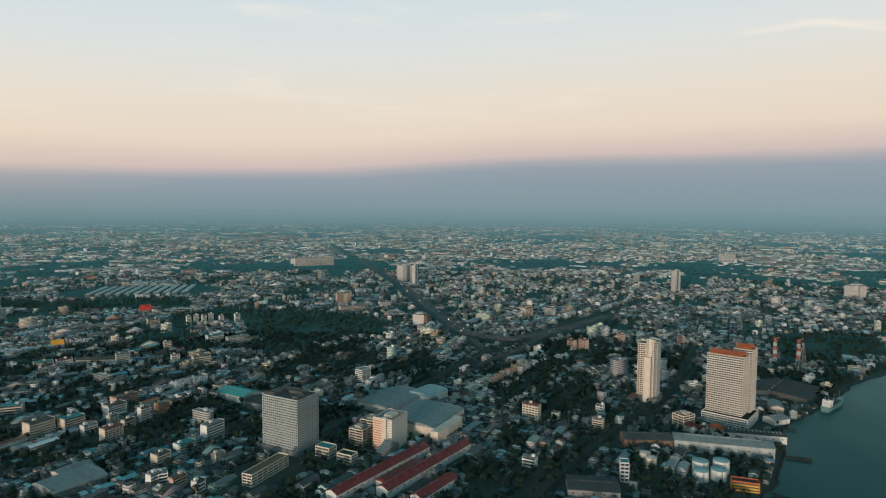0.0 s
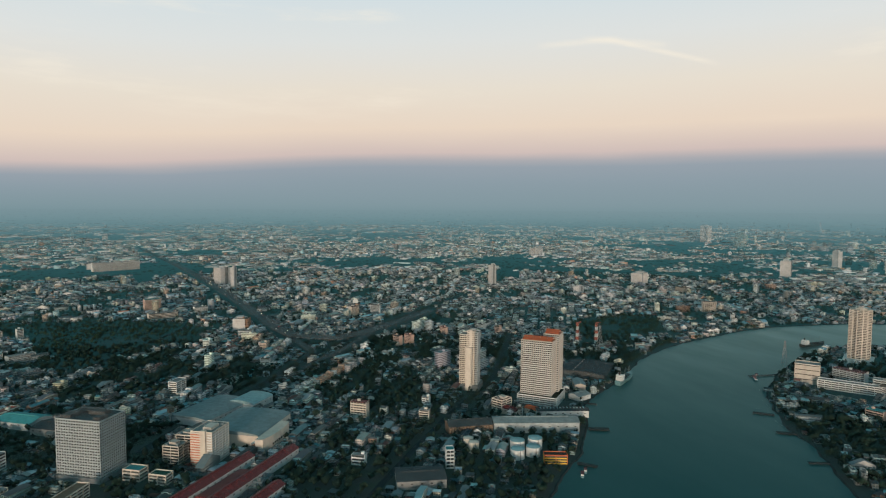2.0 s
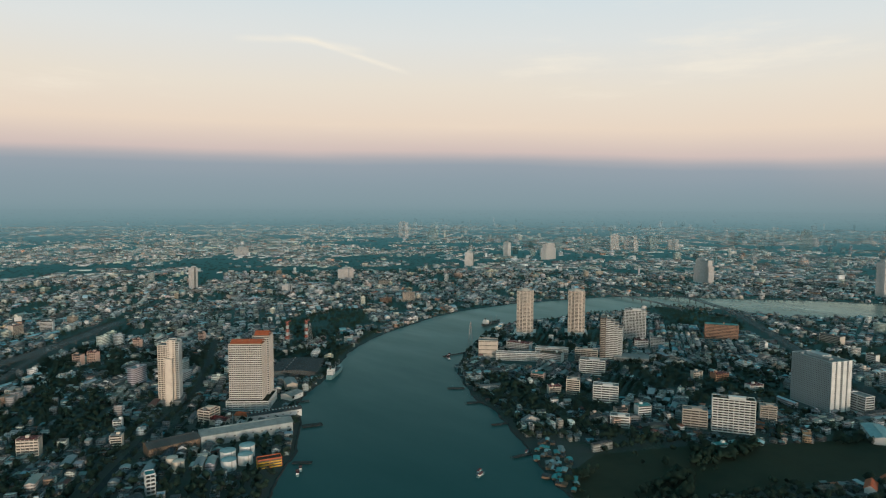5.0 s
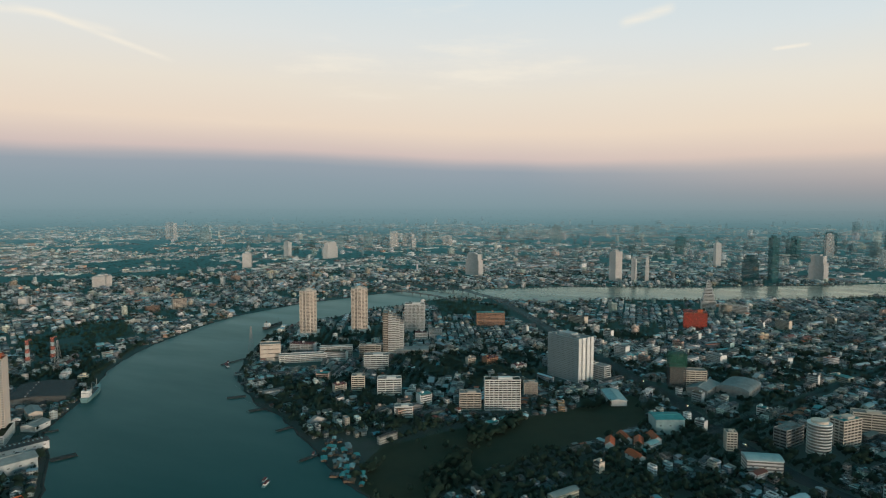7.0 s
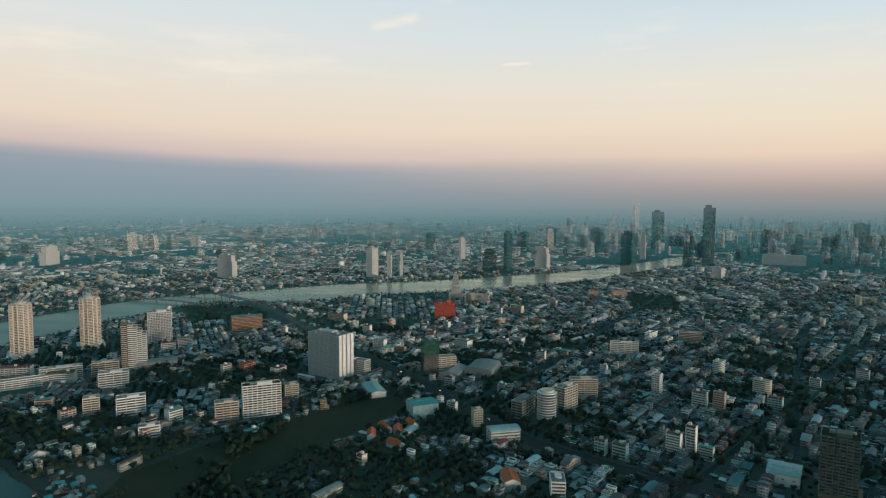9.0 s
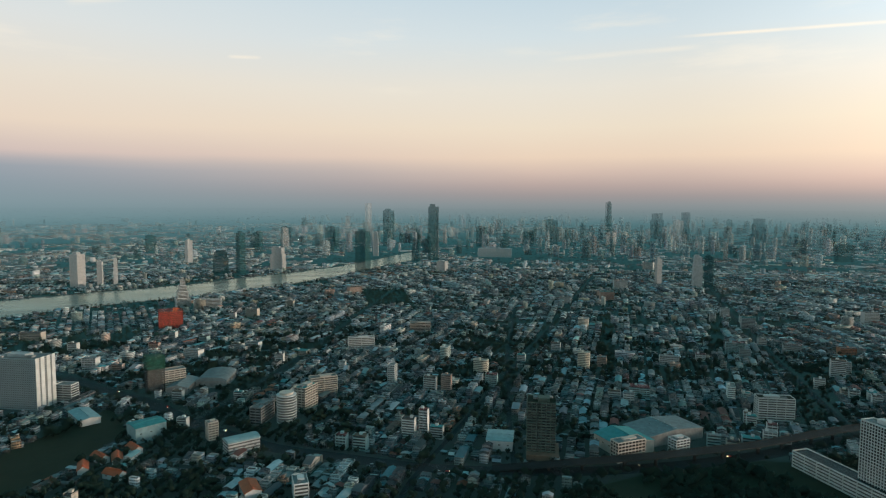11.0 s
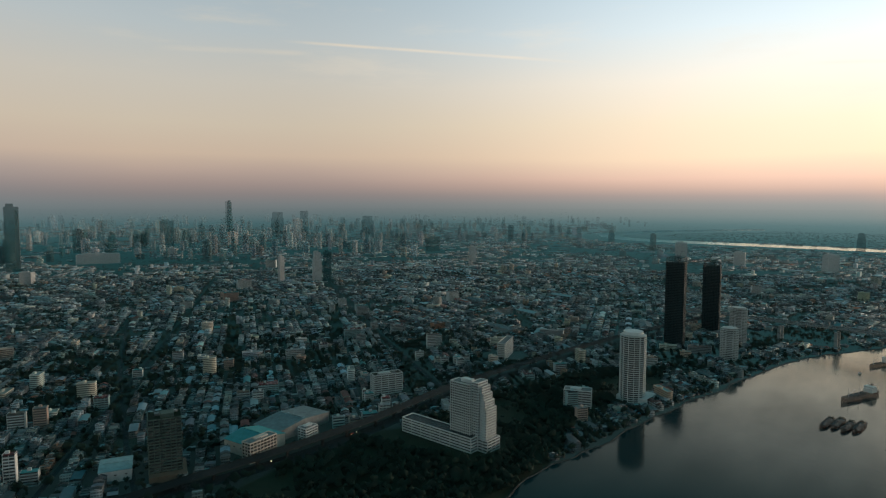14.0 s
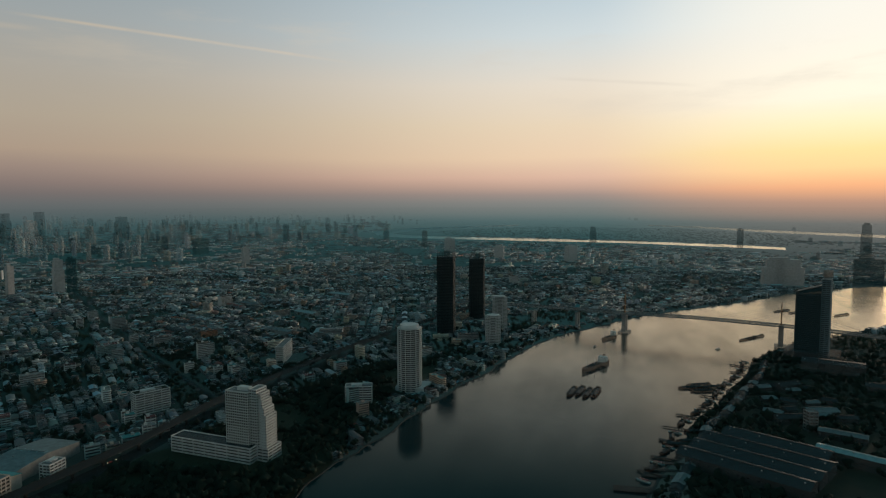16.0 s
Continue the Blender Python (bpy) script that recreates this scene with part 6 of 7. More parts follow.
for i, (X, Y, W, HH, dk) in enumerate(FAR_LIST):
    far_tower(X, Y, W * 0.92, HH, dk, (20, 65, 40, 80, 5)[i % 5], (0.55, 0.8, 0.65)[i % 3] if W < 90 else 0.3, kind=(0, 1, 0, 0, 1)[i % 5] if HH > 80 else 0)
for k, (up, lo) in enumerate(FAR_EDGES):
    sheet(f"water_far_{k + 1}", strip(resample(up, 120), resample(lo, 120), 1.5, 4), FAR_WATER, "far bright loop of the river", "river")
FAR_RIVERS = [up + lo[::-1] for up, lo in FAR_EDGES]

# ---- bridges and elevated roads ----
def deck_road(name, pts, width, label, piers=40.0, thick=1.6, rails=True, wall=CONCRETE, top=DECK):
    """An elevated road: points are x, y, height of the deck."""
    p = np.array(pts, float)
    xy = resample(p[:, :2], 12)
    seg = np.concatenate([[0], np.cumsum(np.hypot(*np.diff(p[:, :2], axis=0).T))])
    t = np.linspace(0, seg[-1], len(xy))
    z = np.interp(t, seg, p[:, 2])
    ROADS.append(([tuple(q[:2]) for q in pts], width / 2 + 2))
    e = thing(name, label, "bridge", 0, 0)
    d = np.gradient(xy, axis=0)
    nrm = np.stack([-d[:, 1], d[:, 0]], 1) / np.hypot(d[:, 0], d[:, 1])[:, None]

    def loft(prof, nm, mat):
        pts3 = np.stack([np.column_stack([xy + nrm * o, z + dz]) for o, dz in prof], 1)
        ob = new(nm, mesh_grid(nm, far_xyz(pts3.reshape(-1, 3)).reshape(pts3.shape), mat))
        ob.data.shade_flat()
        ob.parent = e
    hw = width / 2
    loft([(hw, 0), (-hw, 0), (-hw * 0.6, -thick), (hw * 0.6, -thick), (hw, 0)], "deck", top)
    if rails:
        for s in (-1, 1):
            loft([(s * hw, -thick * 0.4), (s * hw, 1.1), (s * (hw + 0.4), 1.1), (s * (hw + 0.4), -thick * 0.4), (s * hw, -thick * 0.4)], "rail_wall", wall)
        loft([(0.3, 0.05), (0.3, 0.9), (-0.3, 0.9), (-0.3, 0.05)], "median_wall", wall)
    at = piers / 2
    while at < seg[-1] and piers:
        k = min(len(xy) - 1, int(at / seg[-1] * len(xy)))
        if z[k] > 4:
            bm = new_box(xy[k, 0], xy[k, 1], -0.5, 2.4, 2.4, z[k] - thick + 0.5)
            box(bm, xy[k, 0], xy[k, 1], z[k] - thick - 1.4, 3.0, width * 0.6, 1.5, math.atan2(d[k, 1], d[k, 0]))
            part("pier", bm, wall, e)
        at += piers
    return e


deck_road("expressway", [(-760, 4300, 10), (-405, 3098, 11), (-201, 2368, 12), (-92, 1914, 12), (-18, 1605, 12), (23, 1414, 12), (58, 1320, 12), (138, 1266, 12), (218, 1327, 12), (279, 1392, 12), (420, 1560, 11)], 28, "wide elevated grey expressway on concrete piers", 45, wall=DARK_CONCRETE)
deck_road("expressway_ramp", [(23, 1440, 11), (60, 1290, 8), (90, 1180, 6), (40, 1080, 2)], 12, "concrete expressway ramp coming down to a road", 40, wall=DARK_CONCRETE)
deck_road("expressway_ramp", [(218, 1310, 11), (150, 1190, 9), (60, 1080, 3)], 11, "concrete expressway ramp coming down to a road", 40, wall=DARK_CONCRETE)
deck_road("river_bridge", [(1960, 1330, 6), (1860, 1120, 9), (1792, 860, 13), (1640, 660, 13), (1427, 494, 11), (1251, 358, 7), (1150, 270, 1.0)], 22, "long grey river bridge carrying a city road", 45, wall=DARK_CONCRETE)
deck_road("old_bridge", [(1720, 1150, 6), (1690, 1010, 9), (1650, 880, 9), (1600, 780, 6)], 14, "older low steel river bridge", 40)
deck_road("avenue_viaduct", [(596, -262, 1), (566, -340, 9), (548, -440, 11), (538, -560, 11), (544, -714, 11), (532, -865, 11), (508, -1037, 11), (470, -1250, 12), (360, -1560, 25)], 14, "elevated carriageway above a riverside avenue", 42, wall=BANK, top=ASPHALT)

# cable-stayed bridge
MAST = plain("mast_paint", (0.50, 0.20, 0.03), 0.5)
B1, B2 = Vector((5, -1400, 0)), Vector((-289, -1338, 0))
ax = (B2 - B1).normalized()
deck_road("cable_bridge", [(500, -1620, 22), (270, -1500, 34), (150, -1450, 40), (5, -1400, 44), (-142, -1369, 46), (-289, -1338, 44), (-480, -1298, 36), (-760, -1240, 20)], 30, "long cable-stayed river bridge deck", 0, 3.0)
for P in (B1, B2):
    e = thing("bridge_pylon", "concrete bridge pylon with an orange-yellow mast", "pylon", P.x, P.y, math.degrees(math.atan2(ax.y, ax.x)), group="bridge pylons")
    KEEP.append((P.x, P.y, 20))
    part("foot", new_box(0, 0, -0.5, 22, 34, 4), CONCRETE, e)
    for s in (-1, 1):
        part("leg", new_box(0, s * 7.5, 3.5, 9, 5, 38), CONCRETE, e)
    part("cross_beam", new_box(0, 0, 38, 9, 22, 4), CONCRETE, e)
    part("mast", new_box(0, 0, 44, 2.8, 2.2, 44, 0, 0.6), MAST, e, "orange-yellow painted steel mast")
    for k in range(7):
        for s in (-1, 1):
            bm = bmesh.new()
            stump(bm, (0, 0, 84 - 3.4 * k), (s * (132 - 16 * k), 0, 45), 0.22, 0.22, 4)
            part("stay_cable", bm, STEEL, e)
for k, f in enumerate((-0.35, -0.7, -1.05)):
    P = B1 + ax * (f * 300)
    e = thing("bridge_pier", "twin concrete bridge pier", "pier", P.x, P.y + (-18 if k == 2 else -6 * k), math.degrees(math.atan2(ax.y, ax.x)), group="bridge piers")
    for s in (-1, 1):
        part("leg", new_box(0, s * 7, -0.5, 6, 4, 36 - 4 * k), CONCRETE, e)

# ---- boats ----
def hull_mesh(L, B, D, mat, name="hull"):
    bm = bmesh.new()
    ring = []
    for u, wf, lift in ((-0.5, 0.75, 0.15), (-0.4, 1, 0.0), (0.2, 1, 0.0), (0.38, 0.7, 0.15), (0.5, 0.04, 0.5)):
        w = B / 2 * wf
        ring.append([bm.verts.new((u * L, yy, zz)) for yy, zz in ((-w, D * (1 + lift)), (-w * 0.8, -0.8), (w * 0.8, -0.8), (w, D * (1 + lift)))])
    for a, b in zip(ring[:-1], ring[1:]):
        for i in range(3):
            bm.faces.new((a[i], b[i], b[i + 1], a[i + 1]))
        bm.faces.new((a[3], b[3], b[0], a[0]))
    bm.faces.new(ring[0])
    bm.faces.new(ring[-1][::-1])
    return mesh_of(bm, name, mat)


def ship(x, y, ang, L, B, D, mat, label, masts=2, name="cargo_ship"):
    e = thing(name, label, "ship", x, y, ang, 0.3)
    share("hull", hull_mesh(L, B, D, mat), e)
    part("deck_house", new_box(-L * 0.34, 0, D, L * 0.16, B * 0.8, 6), WHITE, e)
    part("bridge_house", new_box(-L * 0.33, 0, D + 6, L * 0.1, B * 0.9, 3), WHITE, e)
    part("funnel", drum(bmesh.new(), -L * 0.38, 0, D + 9, 1.3, 4, 12), RUST, e)
    part("hatch", new_box(L * 0.05, 0, D, L * 0.4, B * 0.6, 1.4), DARK_SHEET, e)
    for k in range(masts):
        bm = bmesh.new()
        stump(bm, (L * (0.3 - 0.3 * k), 0, D), (L * (0.3 - 0.3 * k), 0, D + 14), 0.4, 0.2, 6)
        stump(bm, (L * (0.3 - 0.3 * k), 0, D + 3), (L * (0.16 - 0.3 * k), B * 0.2, D + 12), 0.2, 0.12, 5)
        part("derrick_mast", bm, STEEL, e)


ship(566, 878, 40, 72, 13, 6, HULL, "pale teal cargo ship with white derricks moored by the dock", 3)
ship(52, -1084, 65, 88, 15, 5, RUST, "dark cargo ship lying at anchor in the river", 3)
ship(36, -1326, 62, 55, 11, 4, RUST, "small dark coaster at anchor", 1)
ship(1086, 1002, 8, 70, 13, 5, RUST, "rust-red freighter moored along the bank", 2)


def barge(x, y, ang, L, B, label="dark flat river barge with a covered hold", group="barges"):
    e = thing("barge", label, "barge", x, y, ang, 0.3, group)
    share("hull", unit(("barge", L, B), lambda: hull_mesh(L, B, 2.2, RUST)), e)
    share("cover", unit(("cover", L, B), lambda: mesh_of(gable(bmesh.new(), 0, 0, 2.6, L * 0.66, B * 0.7, 1.4, 0.2, 0.3), "cover", DARK_SHEET)), e)
    share("cabin", unit(("cabin", B), lambda: mesh_of(new_box(0, 0, 2.2, 4, B * 0.55, 2.6), "cabin", BROWN)), e, -L * 0.41)


for i in range(4):
    barge(43 + 11.5 * i, -934 + 6 * (i % 2), 82, 52, 10.5, "dark covered barge rafted with others in midstream", "rafted barges")
for i, (X, Y, A) in enumerate(((-259, -1421, 51), (-240, -1398, 51), (-385, -1786, 43), (-415, -1770, 43), (-513, -1759, 45))):
    barge(X, Y, A, 60, 10)
for X, Y, A in ((-96, -1002, 20), (-112, -990, 20), (-124, -1012, 30), (-108, -1020, 25)):
    barge(X, Y, A, 40, 10, "dark barge moored in a cluster by the bank", "moored barges")
for X, Y, A in ((-76, -772, 12), (-88, -808, 8), (-108, -853, 5), (-134, -915, 20), (-60, -758, 12)):
    barge(X, Y, A, 36, 8, "dark barge moored nose-in at the bank", "moored barges")


def small_boat(x, y, ang, label, L=14):
    e = thing("river_boat", label, "boat", x, y, ang, 0.3, "river boats")
    share("hull", unit(("boat", L), lambda: hull_mesh(L, L * 0.26, 1.0, HULL)), e)
    share("cabin", unit(("boatcabin", L), lambda: mesh_of(new_box(0, 0, 1.0, L * 0.45, L * 0.18, 1.6), "cabin", WHITE)), e, -L * 0.1)
    share("canopy", unit(("canopy", L), lambda: mesh_of(new_box(0, 0, 2.7, L * 0.6, L * 0.24, 0.2), "canopy", MAROON)), e, -L * 0.05)


for X, Y, A, L in ((463, 440, 15, 15), (468, 447, 20, 13), (-169, -1285, 40, 12), (780, 828, 60, 22), (788, 838, 50, 22), (800, 846, 40, 18), (510, 850, 80, 12), (322, 574, 60, 16), (330, 582, 60, 14),
                   (545, 446, 30, 12), (1500, 1060, 20, 30), (60, -1240, 70, 10)):
    small_boat(X, Y, A, "small river boat with a cabin and canopy", L)


# jetties on piles
def jetty(x, y, ang, L, B):
    e = thing("jetty", "dark timber jetty on piles", "jetty", x, y, ang, group="jetties")
    part("planking", new_box(L / 2, 0, 1.5, L, B, 0.5), BANK, e)
    pile = unit("pile", lambda: mesh_of(drum(bmesh.new(), 0, 0, -1, 0.3, 2.6, 8), "pile", DARK_CONCRETE))
    for k in range(int(L / 8) + 1):
        for s in (-1, 1):
            share("pile", pile, e, 2 + k * 8, s * (B / 2 - 0.4), 0)


for X, Y, A, L, B in ((395, 692, -20, 26, 10), (440, 786, -30, 18, 5), (330, 600, -40, 22, 6), (-62, -664, 5, 44, 8), (-60, -680, 5, 40, 6), (-70, -700, 5, 34, 6), (640, 606, 150, 24, 8), (668, 672, 140, 26, 7),
                      (840, 837, 175, 60, 5), (600, 525, 160, 22, 5), (545, 440, 165, 24, 5), (-30, -625, 5, 40, 12)):
    jetty(X, Y, A, L, B)

# stilt houses over the water
rng = np.random.RandomState(19)
for i in range(46):
    u, v = rng.uniform(0, 1), rng.uniform(0, 1)
    X, Y = 506 + 84 * u + rng.uniform(-8, 8), 368 + 82 * u + 44 * v - 22
    e = thing("stilt_house", "weathered sheet-roofed shack on stilts by the river", "house", X, Y, 35 + rng.uniform(-12, 12), 0.3, "stilt houses")
    W, D = rng.uniform(5, 12), rng.uniform(4, 6.5)
    part("wall", new_box(0, 0, 0.6, W, D, 2.2), BROWN, e)
    part("roof", gable(bmesh.new(), 0, 0, 2.8, W, D, 0.7, 0.5, 0.2), (DARK_SHEET, TEAL, SKY_SHEET, GREY_SHEET, BROWN, TEAL, DARK_SHEET)[i % 7], e)
    share("door", unit("door", lambda: mesh_of(new_box(0, 0, 0, 1.0, 0.18, 2.1), "door", BROWN)), e, 0, -D / 2, 0.62)
KEEP.append((560, 420, 50))

# dark works on the opposite bank
hall("river_works", "huge dark factory roof with long ridges", -150, -742, 130, 30, 12, -28, DARK_SHEET, DARK_CONCRETE, 4, False, "factory", 4)
hall("river_works", "huge dark factory roof with long ridges", -134, -714, 130, 30, 12, -28, DARK_SHEET, DARK_CONCRETE, 4, False, "factory", 4)
hall("river_works", "huge dark factory roof with long ridges", -118, -686, 130, 30, 12, -28, DARK_SHEET, DARK_CONCRETE, 4, False, "factory", 4)
hall("river_works", "huge dark factory roof with long ridges", -166, -770, 110, 30, 12, -28, DARK_SHEET, DARK_CONCRETE, 4, False, "factory", 4)
hall("pale_works", "works hall with a pale teal roof", -238, -752, 70, 16, 13, -28, SKY_SHEET, DARK_CONCRETE, 2, False, "factory", 3)
hall("pale_works", "low pale shed behind the works", -250, -830, 50, 14, 9, -20, GREY_SHEET, DARK_CONCRETE, 2, False, "factory")
hall("pale_works", "flat grey store near the tower", -330, -1160, 90, 40, 18, -16, DARK_SHEET, DARK_CONCRETE, 2, False, "factory", 5)
for i in range(11):
    hall("striped_depot", "long white depot roof in a row of parallel sheds", -1092 + 26 * i, 1950 + 7.5 * i, 180, 14, 8, 102, WHITE, CONCRETE, 2.0, windows=False)

for k, p in enumerate(MEADOWS + [PARKS[1], PARKS[2]]):
    lawn(f"meadow_{k + 1}", p, 0.06, "dark rough grass meadow near the river")
hall("river_works", "dark riverside boat shed", -205, -880, 44, 16, 8, 20, DARK_SHEET, DARK_CONCRETE, 3, False, "shed", 2)
hall("river_works", "dark riverside boat shed", -250, -920, 40, 18, 8, 15, GREY_SHEET, DARK_CONCRETE, 3, False, "shed", 2)
hall("river_works", "dark riverside boat shed", -235, -1040, 40, 16, 8, 35, DARK_SHEET, DARK_CONCRETE, 3, False, "shed", 2)
hall("river_works", "dark long storage shed", -390, -1050, 90, 26, 10, -18, DARK_SHEET, DARK_CONCRETE, 3, False, "shed", 3)
for u in np.linspace(0, 1, 6):
    KEEP.append((-1080 + 240 * u, 1950 + 70 * u, 115))
# broad factory sheds among the southern quarters
for X, Y, W, D, A in ((716, -1180, 56, 24, -20), (779, -1396, 70, 26, -20), (835, -1709, 80, 30, -15), (480, -1406, 64, 24, -65), (874, -1158, 50, 22, -35), (1286, -2034, 80, 34, -20), (637, -1194, 52, 20, -70), (1000, -1480, 70, 26, -20), (640, -1560, 60, 28, -70)):
    hall("factory_shed", "pale blue-grey factory shed roof among low houses", X, Y, W, D, 9, A, SKY_SHEET if X % 2 else GREY_SHEET, CONCRETE, 2.5, False, "factory", windows=False)
# yards, jetties and moored craft strung along the opposite bank
edge = resample(OUTER[34:41], 17.0)
rngw = np.random.RandomState(41)
for k in range(2, len(edge) - 1):
    dx, dy = edge[k + 1] - edge[k - 1]
    ln = math.hypot(dx, dy)
    nx, ny = -dy / ln, dx / ln                       # towards the water or away from it
    if not inside(RIVER, np.array([edge[k, 0] + nx * 12]), np.array([edge[k, 1] + ny * 12]))[0]:
        nx, ny = -nx, -ny
    out = math.degrees(math.atan2(ny, nx))
    if k % 3 == 0:
        jetty(edge[k, 0] - nx * 4, edge[k, 1] - ny * 4, out + rngw.uniform(-12, 12), rngw.uniform(20, 34), rngw.uniform(3, 7))
    elif k % 3 == 1:
        barge(edge[k, 0] + nx * 12, edge[k, 1] + ny * 12, out + 90 + rngw.uniform(-15, 15), 24, 7, "dark barge moored along the works bank", "moored barges")
    else:
        small_boat(edge[k, 0] + nx * 11, edge[k, 1] + ny * 11, out + rngw.uniform(-20, 20), "small dark boat tied up at the works bank", 16)
    W = rngw.uniform(14, 30)
    hall("bank_shed", ("dark" if k % 3 else "pale grey") + " low waterside shed with a sheet roof", edge[k, 0] - nx * 22, edge[k, 1] - ny * 22, W, rngw.uniform(8, 12), rngw.uniform(4, 7), out + 90, GREY_SHEET if k % 3 == 0 else DARK_SHEET, DARK_CONCRETE, 1.8, False, "shed", windows=False)
for k in range(12):
    X, Y = -190 - 26 * (k % 4) + rngw.uniform(-8, 8), -905 - 62 * (k // 4) + rngw.uniform(-14, 14)
    hall("yard_shed", ("dark" if k % 2 else "grey") + " sheet-roofed shed in the works yard", X, Y, rngw.uniform(16, 26), rngw.uniform(9, 13), rngw.uniform(5, 8), rngw.uniform(-30, 30), DARK_SHEET if k % 2 else GREY_SHEET, DARK_CONCRETE, 2.0, False, "shed", windows=False)
tower("works_block", "narrow grey works building among trees", -222, -856, 12, 12, 24, 20, CONCRETE, None, floors=6, bays=2, category="works")

# middling blocks of flats, shops and offices scattered through the quarters: x, y, width, height, paint
BLOCKS = [(-605, 2913, 187, 37, 0), (-157, 2500, 64, 41, 4), (-1023, 2494, 55, 21, 1), (-1298, 2282, 44, 15, 4), (-288, 1793, 41, 31, 4), (1335, 1747, 41, 18, 1), (-163, 1739, 32, 14, 0), (-245, 1668, 68, 14, 1), (281, 1599, 25, 24, 0), (221, 1588, 25, 24, 1), (-493, 1478, 12, 22, 0), (-48, 1477, 31, 25, 5), (-555, 1475, 10, 22, 0), (-587, 1467, 10, 20, 0), (-525, 1462, 10, 20, 0), (-566, 1461, 10, 20, 0), (-599, 1452, 10, 20, 0), (-681, 1448, 26, 13, 1), (1161, 1406, 35, 29, 1)]
BLOCKS += [(-39, 1378, 28, 17, 0), (482, 1340, 17, 12, 0), (379, 1297, 16, 18, 4), (-474, 1279, 33, 13, 0), (498, 1275, 13, 18, 4), (-424, 1271, 44, 12, 2), (1118, 1268, 9, 19, 0), (261, 1230, 17, 19, 4), (284, 1226, 18, 21, 4), (-536, 1196, 13, 16, 1), (1, 1131, 17, 12, 0), (-480, 1102, 14, 14, 0), (-567, 1087, 22, 19, 2), (-426, 1084, 30, 17, 1), (-661, 1071, 24, 12, 0), (-692, 1062, 29, 10, 1), (-453, 870, 33, 12, 4), (218, 834, 10, 15, 0), (-379, 826, 17, 16, 5)]
BLOCKS += [(-442, 822, 26, 15, 0), (122, 821, 23, 20, 1), (-576, 816, 26, 14, 1), (-390, 797, 13, 19, 0), (-425, 786, 12, 12, 1), (202, 780, 13, 15, 1), (-399, 774, 15, 11, 1), (917, 772, 47, 21, 2), (-469, 770, 26, 15, 1), (333, 768, 8, 11, 2), (-436, 751, 17, 12, 0), (-281, 746, 27, 17, 0), (-493, 744, 30, 19, 1), (-400, 736, 24, 15, 1), (-298, 704, 21, 9, 0), (911, 690, 41, 16, 0), (-247, 671, 13, 10, 1), (98, 665, 15, 11, 0), (-307, 663, 17, 13, 1)]
BLOCKS += [(1130, 633, 26, 17, 0), (792, 626, 21, 13, 4), (-265, 607, 16, 12, 4), (1145, 607, 26, 24, 0), (-287, 604, 13, 16, 0), (-241, 600, 11, 11, 0), (755, 566, 19, 12, 1), (1340, 564, 66, 32, 5), (702, 457, 13, 9, 4), (994, 456, 17, 13, 1), (1276, 454, 13, 20, 0), (745, 446, 16, 9, 4), (1014, 427, 25, 13, 5), (761, 422, 19, 16, 0), (703, 421, 23, 13, 4), (908, 421, 15, 8, 4), (797, 416, 12, 7, 0), (1471, 389, 45, 17, 1), (991, 364, 24, 12, 0)]
BLOCKS += [(720, 300, 16, 8, 0), (1332, 286, 18, 17, 0), (1179, 228, 24, 21, 0), (1155, 183, 19, 12, 4), (651, 147, 9, 11, 1), (1301, 142, 19, 14, 4), (1390, 115, 16, 17, 0), (957, 75, 15, 14, 2), (1216, 67, 33, 15, 0), (837, 61, 13, 12, 0), (1332, 52, 18, 15, 3), (1587, -4, 15, 18, 0), (932, -8, 12, 12, 0), (1257, -11, 24, 12, 0), (1268, -41, 29, 11, 0), (1611, -50, 32, 21, 1), (1123, -80, 15, 18, 0), (705, -119, 13, 17, 3), (1177, -123, 31, 9, 1)]
BLOCKS += [(695, -139, 16, 17, 3), (1741, -153, 23, 16, 1), (1042, -178, 11, 16, 0), (712, -202, 16, 25, 0), (715, -222, 11, 33, 0), (700, -234, 16, 15, 2), (883, -284, 19, 23, 0), (1910, -288, 29, 21, 4), (867, -305, 15, 28, 4), (1935, -370, 44, 22, 4), (881, -385, 18, 19, 3), (1006, -498, 15, 12, 0), (764, -530, 18, 13, 0), (736, -535, 15, 17, 0), (573, -537, 15, 14, 3), (559, -552, 14, 11, 1), (764, -574, 30, 15, 3), (559, -579, 20, 11, 2), (1055, -596, 18, 16, 0)]
BLOCKS += [(559, -608, 15, 14, 0), (926, -615, 16, 18, 4), (553, -626, 12, 11, 2), (573, -626, 12, 17, 0), (610, -631, 12, 15, 0), (624, -639, 10, 14, 0), (899, -736, 33, 16, 0), (337, -748, 15, 18, 4), (370, -788, 16, 24, 3), (904, -810, 17, 13, 0), (375, -839, 17, 15, 3), (660, -861, 15, 12, 1), (649, -863, 14, 14, 0), (706, -863, 15, 16, 0), (618, -867, 13, 15, 0), (487, -874, 18, 11, 3), (633, -878, 12, 15, 0), (632, -902, 15, 12, 0), (931, -907, 22, 21, 3)]
